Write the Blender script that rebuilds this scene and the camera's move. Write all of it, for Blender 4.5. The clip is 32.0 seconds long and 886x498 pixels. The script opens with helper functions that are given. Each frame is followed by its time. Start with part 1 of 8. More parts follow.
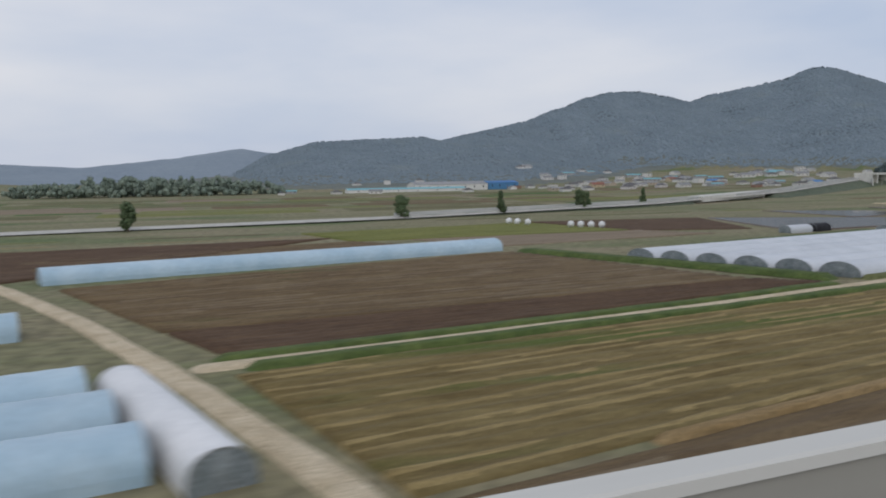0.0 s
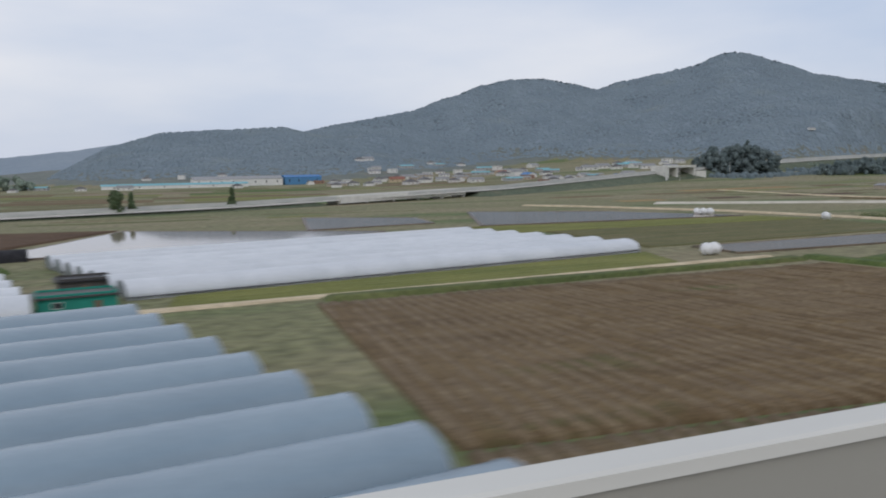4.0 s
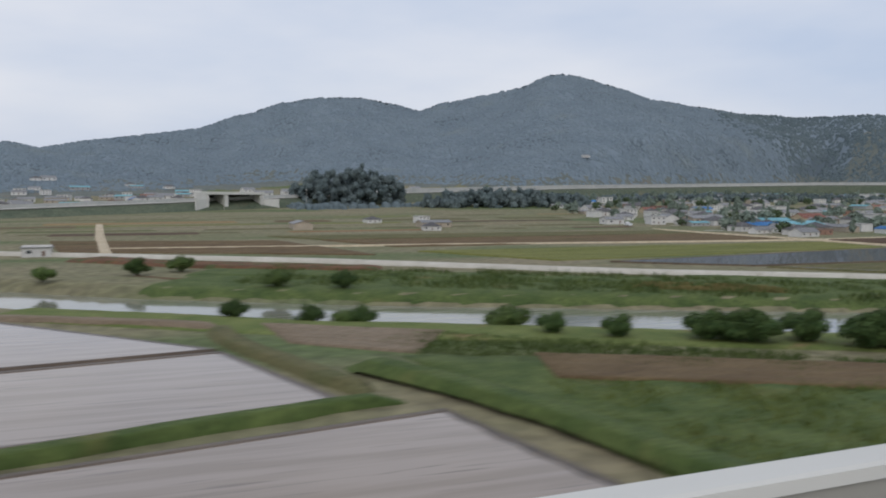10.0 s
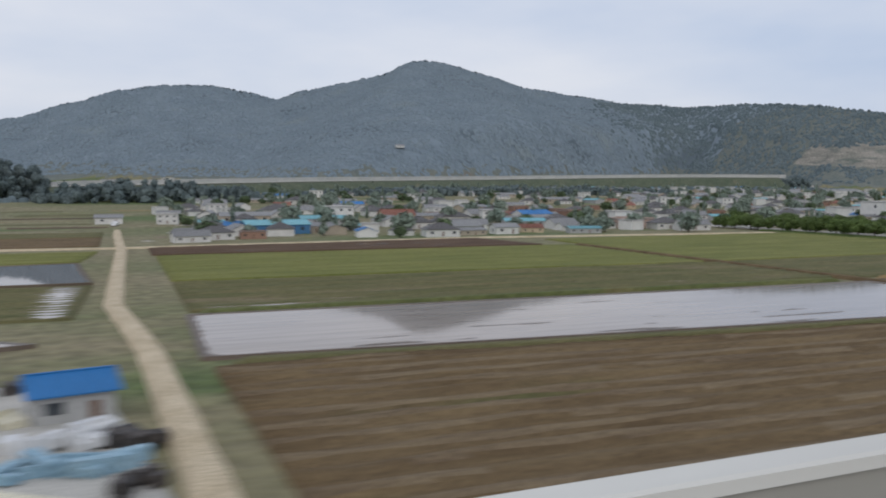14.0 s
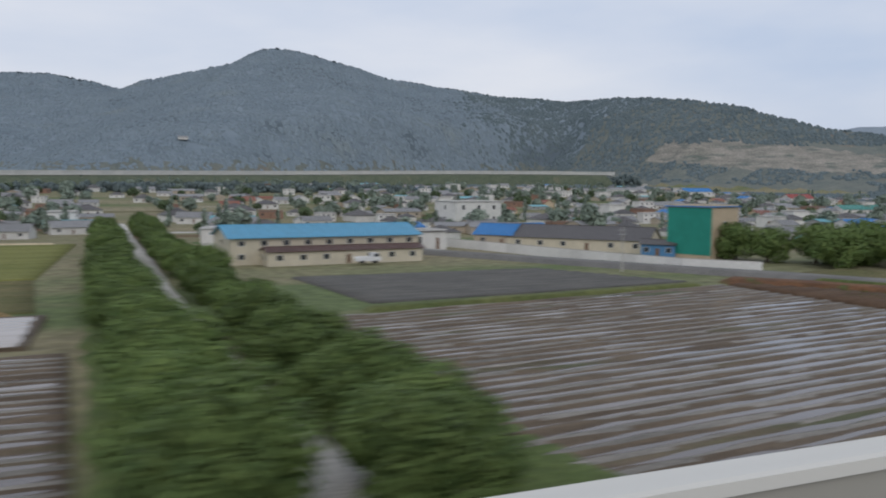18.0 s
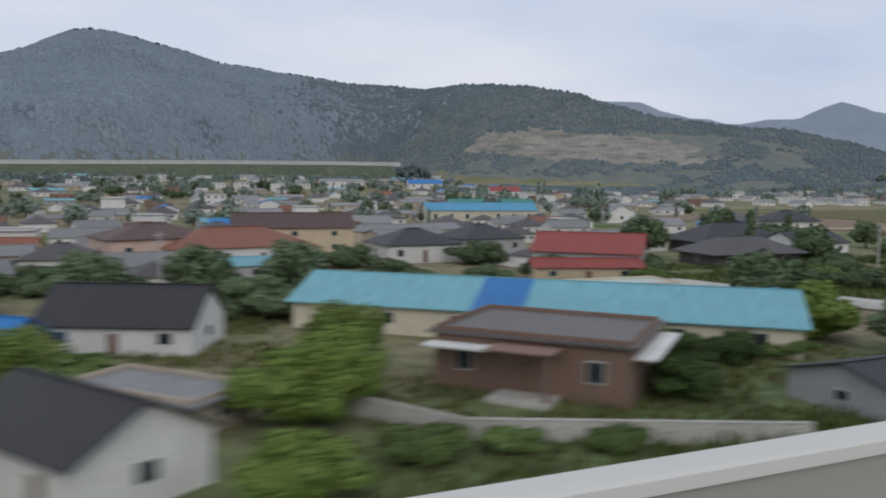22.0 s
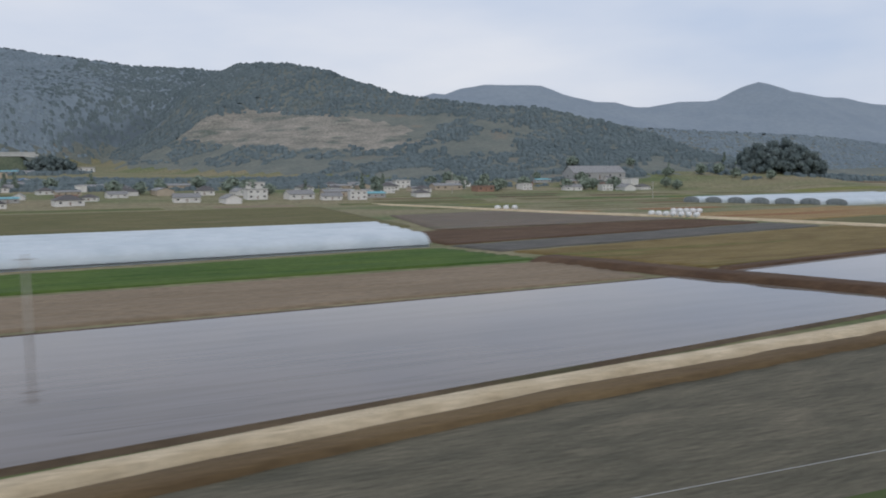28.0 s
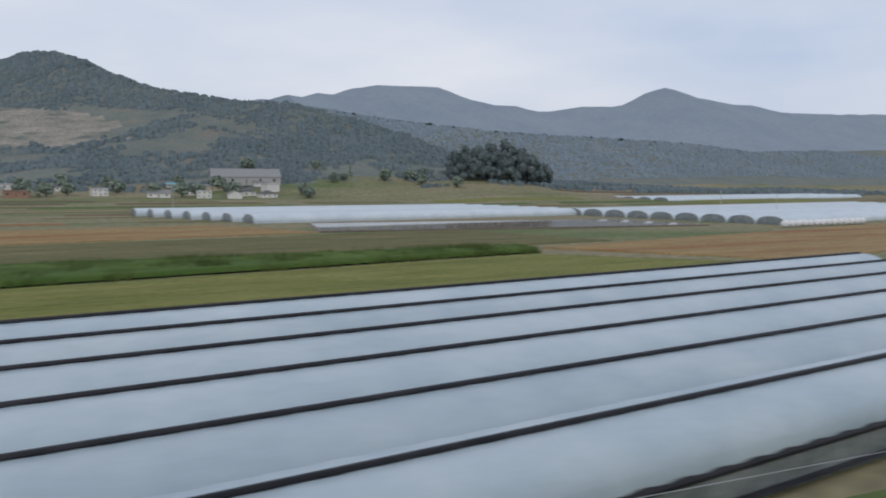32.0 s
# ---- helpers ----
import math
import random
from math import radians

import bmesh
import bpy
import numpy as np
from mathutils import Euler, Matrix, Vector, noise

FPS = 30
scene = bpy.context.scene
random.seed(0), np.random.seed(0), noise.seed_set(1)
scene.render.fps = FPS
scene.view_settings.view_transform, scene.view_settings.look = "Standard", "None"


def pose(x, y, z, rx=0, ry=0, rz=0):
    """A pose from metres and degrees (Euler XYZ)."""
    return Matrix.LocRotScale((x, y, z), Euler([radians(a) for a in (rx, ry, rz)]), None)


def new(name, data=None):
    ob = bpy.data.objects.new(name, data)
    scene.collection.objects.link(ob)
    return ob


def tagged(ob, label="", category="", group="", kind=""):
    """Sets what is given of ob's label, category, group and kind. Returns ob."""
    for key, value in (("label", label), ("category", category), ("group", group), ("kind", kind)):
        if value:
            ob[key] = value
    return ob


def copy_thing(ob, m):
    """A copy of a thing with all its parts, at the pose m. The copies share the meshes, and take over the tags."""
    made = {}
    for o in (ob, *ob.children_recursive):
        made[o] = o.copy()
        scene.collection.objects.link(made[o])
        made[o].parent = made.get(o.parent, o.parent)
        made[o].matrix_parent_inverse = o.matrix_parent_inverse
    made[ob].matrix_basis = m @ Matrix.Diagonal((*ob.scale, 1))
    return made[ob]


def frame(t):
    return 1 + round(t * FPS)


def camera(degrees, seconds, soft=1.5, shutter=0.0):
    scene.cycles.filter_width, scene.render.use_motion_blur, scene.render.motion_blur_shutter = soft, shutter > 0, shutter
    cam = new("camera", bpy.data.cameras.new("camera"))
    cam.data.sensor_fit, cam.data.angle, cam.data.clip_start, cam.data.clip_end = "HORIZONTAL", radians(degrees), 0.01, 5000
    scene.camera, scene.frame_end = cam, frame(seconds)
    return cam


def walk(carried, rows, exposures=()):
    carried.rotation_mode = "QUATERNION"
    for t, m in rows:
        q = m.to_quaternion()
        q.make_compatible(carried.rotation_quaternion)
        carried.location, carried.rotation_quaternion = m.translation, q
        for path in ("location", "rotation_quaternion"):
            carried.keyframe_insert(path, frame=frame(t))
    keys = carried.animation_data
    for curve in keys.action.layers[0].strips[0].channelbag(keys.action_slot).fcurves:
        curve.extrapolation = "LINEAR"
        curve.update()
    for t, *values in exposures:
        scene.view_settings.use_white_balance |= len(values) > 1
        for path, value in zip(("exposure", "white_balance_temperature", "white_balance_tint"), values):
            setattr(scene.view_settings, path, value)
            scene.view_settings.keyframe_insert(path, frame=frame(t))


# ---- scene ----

# ---- the train's way: one slow right-hand bend at constant speed ----
SPEED = 39.0


def eye_line(x):
    """Plan offset and height of the passenger's eye over the plain, at x along the line."""
    s = (x / SPEED - 16) / 16
    y = -26.953 * (s * s - 1) + 3.295 * (s ** 3 - s)
    z = 11.160 + -1.425 * s + 0.881 * (s * s - 1)
    return y, z


PATH = [
    (0.0, 0.00, 0.00, 12.58, 84.94, 0.86, -18.56),
    (0.5, 19.50, 1.85, 12.49, 85.31, 0.86, -17.71),
    (1.0, 39.00, 3.64, 12.39, 85.04, 0.75, -18.45),
    (1.5, 58.50, 5.35, 12.29, 85.36, -0.05, -18.47),
    (2.0, 78.00, 6.99, 12.20, 84.96, 0.70, -18.60),
    (2.5, 97.50, 8.57, 12.11, 84.62, 0.99, -18.71),
    (3.0, 117.00, 10.07, 12.02, 84.34, 1.10, -18.58),
    (3.5, 136.50, 11.51, 11.93, 84.27, 0.98, -18.78),
    (4.0, 156.00, 12.87, 11.84, 84.34, 1.02, -18.82),
    (4.5, 175.50, 14.17, 11.76, 84.42, 1.06, -18.85),
    (5.0, 195.00, 15.41, 11.68, 84.49, 1.10, -18.89),
    (5.5, 214.50, 16.58, 11.59, 84.56, 1.14, -18.92),
    (6.0, 234.00, 17.68, 11.51, 84.67, 1.03, -18.98),
    (6.5, 253.50, 18.72, 11.44, 84.92, 0.50, -19.19),
    (7.0, 273.00, 19.69, 11.36, 85.09, 0.46, -19.65),
    (7.5, 292.50, 20.60, 11.28, 85.26, 0.26, -19.80),
    (8.0, 312.00, 21.45, 11.21, 85.50, -0.02, -20.21),
    (8.5, 331.50, 22.24, 11.14, 85.60, 0.12, -19.92),
    (9.0, 351.00, 22.96, 11.07, 85.46, -0.05, -20.65),
    (9.5, 370.50, 23.62, 11.00, 85.81, -0.35, -21.18),
    (10.0, 390.00, 24.23, 10.94, 86.12, -0.19, -20.57),
    (10.5, 409.50, 24.77, 10.87, 86.18, -0.02, -19.85),
    (11.0, 429.00, 25.25, 10.81, 86.12, -0.00, -20.72),
    (11.5, 448.50, 25.67, 10.75, 86.13, -0.88, -22.27),
    (12.0, 468.00, 26.04, 10.69, 86.21, -0.35, -21.96),
    (12.5, 487.50, 26.35, 10.63, 86.06, -0.29, -21.64),
    (13.0, 507.00, 26.60, 10.58, 85.71, -0.29, -22.31),
    (13.5, 526.50, 26.80, 10.52, 85.75, -0.04, -22.01),
    (14.0, 546.00, 26.94, 10.47, 85.74, -0.08, -22.20),
    (14.5, 565.50, 27.02, 10.42, 85.73, -0.13, -22.40),
    (15.0, 585.00, 27.05, 10.37, 85.72, -0.17, -22.60),
    (15.5, 604.50, 27.03, 10.33, 85.70, -0.22, -22.79),
    (16.0, 624.00, 26.95, 10.28, 85.60, -0.30, -22.80),
    (16.5, 643.50, 26.82, 10.24, 85.54, -0.08, -22.84),
    (17.0, 663.00, 26.64, 10.19, 85.68, -0.29, -23.44),
    (17.5, 682.50, 26.41, 10.15, 85.62, -0.19, -23.47),
    (18.0, 702.00, 26.13, 10.12, 85.62, -0.41, -23.53),
    (18.5, 721.50, 25.79, 10.08, 85.35, -0.63, -24.71),
    (19.0, 741.00, 25.41, 10.04, 85.47, -0.13, -23.42),
    (19.5, 760.50, 24.98, 10.01, 85.46, -0.41, -25.13),
    (20.0, 780.00, 24.50, 9.98, 85.54, -0.44, -25.12),
    (20.5, 799.50, 23.97, 9.95, 85.52, 0.02, -24.77),
    (21.0, 819.00, 23.39, 9.92, 85.28, -0.43, -25.67),
    (21.5, 838.50, 22.77, 9.89, 85.26, -0.62, -25.50),
    (22.0, 858.00, 22.10, 9.87, 85.20, -0.48, -25.73),
    (22.5, 877.50, 21.39, 9.85, 85.25, -0.24, -25.92),
    (23.0, 897.00, 20.63, 9.82, 85.18, -0.18, -25.44),
    (23.5, 916.50, 19.83, 9.81, 84.93, -0.39, -25.99),
    (24.0, 936.00, 18.98, 9.79, 85.04, -0.79, -27.19),
    (24.5, 955.50, 18.09, 9.77, 85.15, -0.37, -26.99),
    (25.0, 975.00, 17.16, 9.76, 84.92, -0.14, -26.65),
    (25.5, 994.50, 16.18, 9.74, 84.99, 0.13, -26.16),
    (26.0, 1014.00, 15.17, 9.73, 84.81, 0.01, -27.26),
    (26.5, 1033.50, 14.11, 9.72, 84.58, 0.05, -27.55),
    (27.0, 1053.00, 13.02, 9.72, 84.56, 0.16, -26.94),
    (27.5, 1072.50, 11.88, 9.71, 84.55, 0.26, -26.33),
    (28.0, 1092.00, 10.71, 9.71, 84.53, 0.37, -25.72),
    (28.5, 1111.50, 9.50, 9.70, 84.51, 0.48, -25.11),
    (29.0, 1131.00, 8.25, 9.70, 84.53, 0.00, -25.79),
    (29.5, 1150.50, 6.96, 9.70, 84.71, -0.35, -26.77),
    (30.0, 1170.00, 5.64, 9.71, 85.04, -0.42, -26.61),
    (30.5, 1189.50, 4.28, 9.71, 84.97, -0.37, -26.80),
    (31.0, 1209.00, 2.89, 9.72, 84.81, -0.07, -26.56),
    (31.5, 1228.50, 1.46, 9.73, 84.71, -0.65, -27.81),
    (32.0, 1248.00, 0.00, 9.74, 84.83, -0.40, -27.86),
]
cam = camera(57.99, 32.0, soft=1.9, shutter=0.5)
walk(cam, [(r[0], pose(*r[1:])) for r in PATH], exposures=[(0.0, -0.12), (1.5, 0.0), (32.0, 0.0)])

# ---- overcast late-afternoon sky ----
SUN_UP, SUN_ROT = radians(38), radians(200)
world = bpy.data.worlds.new("overcast_sky")
scene.world = world
world.use_nodes = True
wn, wl = world.node_tree.nodes, world.node_tree.links
sky = wn.new("ShaderNodeTexSky")
sky.sky_type, sky.sun_disc = "NISHITA", False
sky.sun_elevation, sky.sun_rotation = SUN_UP, SUN_ROT
sky.air_density, sky.dust_density = 1.0, 4.0
wc = wn.new("ShaderNodeTexCoord")
wm = wn.new("ShaderNodeMapping")
wm.inputs["Scale"].default_value = (1.2, 1.2, 4.0)
wl.new(wc.outputs["Generated"], wm.inputs["Vector"])
cl = wn.new("ShaderNodeTexNoise")
cl.inputs["Scale"].default_value, cl.inputs["Detail"].default_value, cl.inputs["Roughness"].default_value = 1.6, 5.0, 0.5
wl.new(wm.outputs[0], cl.inputs["Vector"])
cr = wn.new("ShaderNodeValToRGB")
cr.color_ramp.elements[0].position, cr.color_ramp.elements[0].color = 0.30, (5.65, 6.6, 8.45, 1)
cr.color_ramp.elements[1].position, cr.color_ramp.elements[1].color = 0.70, (8.7, 8.85, 9.5, 1)
wl.new(cl.outputs["Fac"], cr.inputs["Fac"])
mixw = wn.new("ShaderNodeMix")
mixw.data_type = "RGBA"
mixw.inputs[0].default_value = 0.86
wl.new(sky.outputs[0], mixw.inputs[6])
wl.new(cr.outputs[0], mixw.inputs[7])
wl.new(mixw.outputs[2], wn["Background"].inputs[0])
wn["Background"].inputs[1].default_value = 0.096
sun = new("sun", bpy.data.lights.new("sun", "SUN"))
sun.data.energy, sun.data.angle, sun.data.color = 0.4, radians(25), (1.0, 0.95, 0.88)
sun.rotation_euler = (radians(52), 0, radians(-20))

# ---- materials ----


def mat(name, a, b, size=2.0, fine=0.15, rough=0.9, bump=0.3, spec=0.25, metal=0.0, vary=0.0, stretch=(1, 1, 1), lo=0.35, hi=0.65, obj=False, grit=0.3, third=None, third_size=6.0, third_at=0.6):
    m = bpy.data.materials.new(name)
    m.use_nodes = True
    n, l = m.node_tree.nodes, m.node_tree.links
    p = n["Principled BSDF"]
    if obj:
        src = n.new("ShaderNodeTexCoord").outputs["Object"]
    else:
        src = n.new("ShaderNodeNewGeometry").outputs["Position"]
    mp = n.new("ShaderNodeMapping")
    mp.inputs["Scale"].default_value = stretch
    l.new(src, mp.inputs["Vector"])
    n1 = n.new("ShaderNodeTexNoise")
    n1.inputs["Scale"].default_value, n1.inputs["Detail"].default_value = 1 / size, 6
    n1.inputs["Roughness"].default_value = 0.6
    l.new(mp.outputs[0], n1.inputs["Vector"])
    mr = n.new("ShaderNodeMapRange")
    mr.inputs[1].default_value, mr.inputs[2].default_value = lo, hi
    l.new(n1.outputs["Fac"], mr.inputs[0])
    mx = n.new("ShaderNodeMix")
    mx.data_type = "RGBA"
    mx.inputs[6].default_value, mx.inputs[7].default_value = (*a, 1), (*b, 1)
    l.new(mr.outputs[0], mx.inputs[0])
    col = mx.outputs[2]
    if third:
        n3 = n.new("ShaderNodeTexNoise")
        n3.inputs["Scale"].default_value, n3.inputs["Detail"].default_value = 1 / third_size, 5
        l.new(mp.outputs[0], n3.inputs["Vector"])
        r3 = n.new("ShaderNodeMapRange")
        r3.inputs[1].default_value, r3.inputs[2].default_value = third_at, third_at + 0.12
        l.new(n3.outputs["Fac"], r3.inputs[0])
        m3 = n.new("ShaderNodeMix")
        m3.data_type = "RGBA"
        m3.inputs[7].default_value = (*third, 1)
        l.new(r3.outputs[0], m3.inputs[0])
        l.new(col, m3.inputs[6])
        col = m3.outputs[2]
    n2 = n.new("ShaderNodeTexNoise")
    n2.inputs["Scale"].default_value, n2.inputs["Detail"].default_value = 1 / fine, 4
    l.new(src, n2.inputs["Vector"])
    v = n.new("ShaderNodeMapRange")
    v.inputs[1].default_value, v.inputs[2].default_value = 0.3, 0.7
    v.inputs[3].default_value, v.inputs[4].default_value = 1 - grit, 1 + grit
    l.new(n2.outputs["Fac"], v.inputs[0])
    hs = n.new("ShaderNodeHueSaturation")
    l.new(col, hs.inputs["Color"])
    if vary:
        oi = n.new("ShaderNodeObjectInfo")
        vr = n.new("ShaderNodeMapRange")
        vr.inputs[3].default_value, vr.inputs[4].default_value = 1 - vary, 1 + vary
        l.new(oi.outputs["Random"], vr.inputs[0])
        mu = n.new("ShaderNodeMath")
        mu.operation = "MULTIPLY"
        l.new(v.outputs[0], mu.inputs[0])
        l.new(vr.outputs[0], mu.inputs[1])
        l.new(mu.outputs[0], hs.inputs["Value"])
    else:
        l.new(v.outputs[0], hs.inputs["Value"])
    l.new(hs.outputs[0], p.inputs["Base Color"])
    p.inputs["Roughness"].default_value, p.inputs["Metallic"].default_value = rough, metal
    p.inputs["Specular IOR Level"].default_value = spec
    if bump:
        bp = n.new("ShaderNodeBump")
        bp.inputs["Strength"].default_value, bp.inputs["Distance"].default_value = bump, fine
        l.new(n2.outputs["Fac"], bp.inputs["Height"])
        l.new(bp.outputs[0], p.inputs["Normal"])
    return m


def water_mat(name, c, rough=0.03, ripple=0.02, size=0.6):
    m = bpy.data.materials.new(name)
    m.use_nodes = True
    n, l = m.node_tree.nodes, m.node_tree.links
    p = n["Principled BSDF"]
    p.inputs["Roughness"].default_value = rough
    p.inputs["IOR"].default_value = 1.33
    p.inputs["Specular IOR Level"].default_value = 0.6
    g = n.new("ShaderNodeNewGeometry")
    mp = n.new("ShaderNodeMapping")
    mp.inputs["Scale"].default_value, mp.inputs["Rotation"].default_value = (0.07, 0.9, 1), (0, 0, radians(-8))
    l.new(g.outputs["Position"], mp.inputs["Vector"])
    for k, (size_, lo, hi, dark) in enumerate(((1.0, 0.42, 0.62, 0.80), (0.35, 0.60, 0.70, 0.62))):
        silt = n.new("ShaderNodeTexNoise")
        silt.inputs["Scale"].default_value, silt.inputs["Detail"].default_value = 1 / size_, 4
        l.new(mp.outputs[0], silt.inputs["Vector"])
        ra, mx = n.new("ShaderNodeMapRange"), n.new("ShaderNodeMix")
        ra.inputs[1].default_value, ra.inputs[2].default_value = lo, hi
        l.new(silt.outputs["Fac"], ra.inputs[0])
        mx.data_type = "RGBA"
        l.new(ra.outputs[0], mx.inputs[0])
        mx.inputs[7].default_value = (c[0] * dark, c[1] * dark * 0.97, c[2] * dark * 0.9, 1)
        if k:
            l.new(last.outputs[2], mx.inputs[6])
        else:
            mx.inputs[6].default_value = (*c, 1)
        last = mx
    l.new(last.outputs[2], p.inputs["Base Color"])
    t = n.new("ShaderNodeTexNoise")
    t.inputs["Scale"].default_value, t.inputs["Detail"].default_value = 1 / size, 3
    l.new(g.outputs["Position"], t.inputs["Vector"])
    b = n.new("ShaderNodeBump")
    b.inputs["Strength"].default_value, b.inputs["Distance"].default_value = ripple, 0.05
    l.new(t.outputs["Fac"], b.inputs["Height"])
    l.new(b.outputs[0], p.inputs["Normal"])
    return m


M = {}
M["grass"] = mat("meadow_grass", (0.078, 0.100, 0.032), (0.142, 0.148, 0.056), 6, 0.5, stretch=(0.5, 1, 1), third=(0.185, 0.145, 0.066), third_size=9, third_at=0.62)
M["grass_dark"] = mat("lush_grass", (0.058, 0.090, 0.024), (0.110, 0.142, 0.042), 3, 0.35, third=(0.15, 0.14, 0.05), third_size=7, third_at=0.64)
M["meadow"] = mat("bright_meadow_grass", (0.102, 0.138, 0.034), (0.170, 0.196, 0.060), 3, 0.3, third=(0.23, 0.175, 0.08), third_size=4, third_at=0.60)
M["ochre_grass"] = mat("dry_golden_bank_grass", (0.20, 0.155, 0.062), (0.30, 0.235, 0.10), 2.5, 0.3, third=(0.13, 0.095, 0.042), third_size=3, third_at=0.58)
M["reed"] = mat("reeds", (0.06, 0.10, 0.03), (0.115, 0.155, 0.055), 2.5, 0.3, obj=False)
M["plain"] = mat("valley_farmland", (0.170, 0.172, 0.088), (0.240, 0.206, 0.128), 22, 1.5, stretch=(0.35, 1, 1), third=(0.112, 0.146, 0.058), third_size=30, third_at=0.52)
M["soil_brown"] = mat("brown_field_soil", (0.110, 0.074, 0.038), (0.170, 0.120, 0.062), 3, 0.25, stretch=(0.25, 1, 1), third=(0.085, 0.095, 0.034), third_size=8, third_at=0.62)
M["soil_red"] = mat("red_brown_tilled_soil", (0.078, 0.047, 0.029), (0.118, 0.075, 0.045), 3, 0.25, stretch=(0.25, 1, 1))
M["stubble"] = mat("cut_straw_stubble", (0.130, 0.094, 0.036), (0.210, 0.162, 0.070), 1.2, 0.2, stretch=(0.06, 1, 1), third=(0.095, 0.117, 0.030), third_size=7, third_at=0.56)
M["straw"] = mat("dry_straw_field", (0.235, 0.158, 0.070), (0.310, 0.220, 0.108), 2.0, 0.25, stretch=(0.12, 1, 1), third=(0.230, 0.110, 0.050), third_size=8, third_at=0.54, grit=0.4)
M["barley"] = mat("ripening_barley", (0.125, 0.140, 0.035), (0.195, 0.195, 0.058), 4, 0.3, stretch=(0.2, 1, 1))
M["crop_green"] = mat("young_green_crop", (0.048, 0.096, 0.020), (0.088, 0.136, 0.032), 3, 0.25, stretch=(0.2, 1, 1))
M["olive"] = mat("weedy_olive_field", (0.100, 0.104, 0.042), (0.155, 0.136, 0.064), 3, 0.3, stretch=(0.2, 1, 1), third=(0.18, 0.15, 0.09), third_size=6, third_at=0.6)
M["fallow"] = mat("pale_fallow_soil", (0.197, 0.152, 0.102), (0.246, 0.193, 0.135), 5, 0.3, stretch=(0.3, 1, 1))
M["mud"] = mat("wet_paddy_mud", (0.085, 0.058, 0.038), (0.135, 0.098, 0.066), 1.2, 0.2, rough=0.45, spec=0.5, stretch=(0.15, 1, 1))
M["mud_dark"] = mat("dark_wet_mud", (0.082, 0.058, 0.036), (0.142, 0.106, 0.068), 1.2, 0.2, rough=0.6, spec=0.3, stretch=(0.15, 1, 1), third=(0.078, 0.086, 0.036), third_size=3, third_at=0.58)
M["mulch"] = mat("black_mulch_film_rows", (0.030, 0.028, 0.025), (0.060, 0.053, 0.045), 0.8, 0.15, rough=0.6, spec=0.3, stretch=(0.1, 1, 1))
M["mulch_grey"] = mat("grey_shade_cloth", (0.082, 0.080, 0.072), (0.125, 0.118, 0.104), 2.0, 0.2, rough=0.8, stretch=(0.3, 1, 1))
M["dark_turf"] = mat("dark_sparse_turf", (0.088, 0.083, 0.060), (0.142, 0.128, 0.092), 1.4, 0.22, stretch=(0.3, 1, 1), third=(0.160, 0.142, 0.102), third_size=2.0, third_at=0.58, grit=0.5)
M["clay"] = mat("red_brown_clay_soil", (0.105, 0.055, 0.030), (0.185, 0.092, 0.045), 2.5, 0.25, third=(0.075, 0.092, 0.03), third_size=2.4, third_at=0.53)
M["clay_raw"] = mat("raked_orange_clay", (0.20, 0.100, 0.045), (0.29, 0.150, 0.070), 2, 0.2, third=(0.13, 0.085, 0.04), third_size=3, third_at=0.56)
M["dirt_road"] = mat("pale_dirt_road", (0.46, 0.375, 0.25), (0.60, 0.505, 0.36), 2.5, 0.2, bump=0.2, third=(0.22, 0.20, 0.11), third_size=2.2, third_at=0.68)
M["pale_lane"] = mat("pale_worn_concrete_lane", (0.50, 0.47, 0.40), (0.62, 0.59, 0.52), 3, 0.15, bump=0.1, grit=0.15, third=(0.34, 0.31, 0.22), third_size=1.6, third_at=0.66)
M["concrete"] = mat("weathered_concrete", (0.42, 0.41, 0.37), (0.52, 0.50, 0.46), 3, 0.12, bump=0.12)
M["parapet"] = mat("pale_precast_concrete", (0.30, 0.29, 0.255), (0.35, 0.337, 0.298), 2.5, 0.05, bump=0.1, grit=0.08)
M["coping"] = mat("white_coping_concrete", (0.58, 0.57, 0.53), (0.68, 0.67, 0.62), 2.5, 0.05, bump=0.1, grit=0.08)
M["asphalt"] = mat("worn_asphalt", (0.140, 0.137, 0.130), (0.190, 0.185, 0.172), 4, 0.1, bump=0.1)
M["water_clear"] = water_mat("clear_paddy_water", (0.155, 0.132, 0.120), 0.03, 0.008)
M["film_silver_blue"] = mat("silver_blue_greenhouse_film", (0.34, 0.42, 0.47), (0.44, 0.51, 0.55), 5, 0.4, rough=0.35, bump=0.12, spec=0.5, grit=0.05, vary=0.05)
M["straw_row"] = mat("golden_straw_rows", (0.22, 0.16, 0.065), (0.31, 0.235, 0.105), 1.5, 0.2, stretch=(0.06, 1, 1), grit=0.35)
M["mud_wet"] = mat("dark_brown_wet_mud", (0.046, 0.033, 0.024), (0.088, 0.064, 0.046), 1.2, 0.2, rough=0.6, spec=0.3, stretch=(0.15, 1, 1))
# Pale ridges on wet plots; painted film glints on the mulch plot.
M["pale_row"] = mat("pale_ridge_glint_row", (0.16, 0.15, 0.132), (0.27, 0.25, 0.22), 1.5, 0.2, stretch=(0.12, 1, 1), grit=0.35)
M["soil_row"] = mat("light_brown_row", (0.14, 0.10, 0.06), (0.20, 0.15, 0.09), 1.5, 0.2, stretch=(0.2, 1, 1), grit=0.35)
M["water"] = water_mat("silty_paddy_water", (0.335, 0.275, 0.225), 0.05, 0.012)
M["river"] = water_mat("river_water", (0.275, 0.280, 0.225), 0.07, 0.03, 0.9)
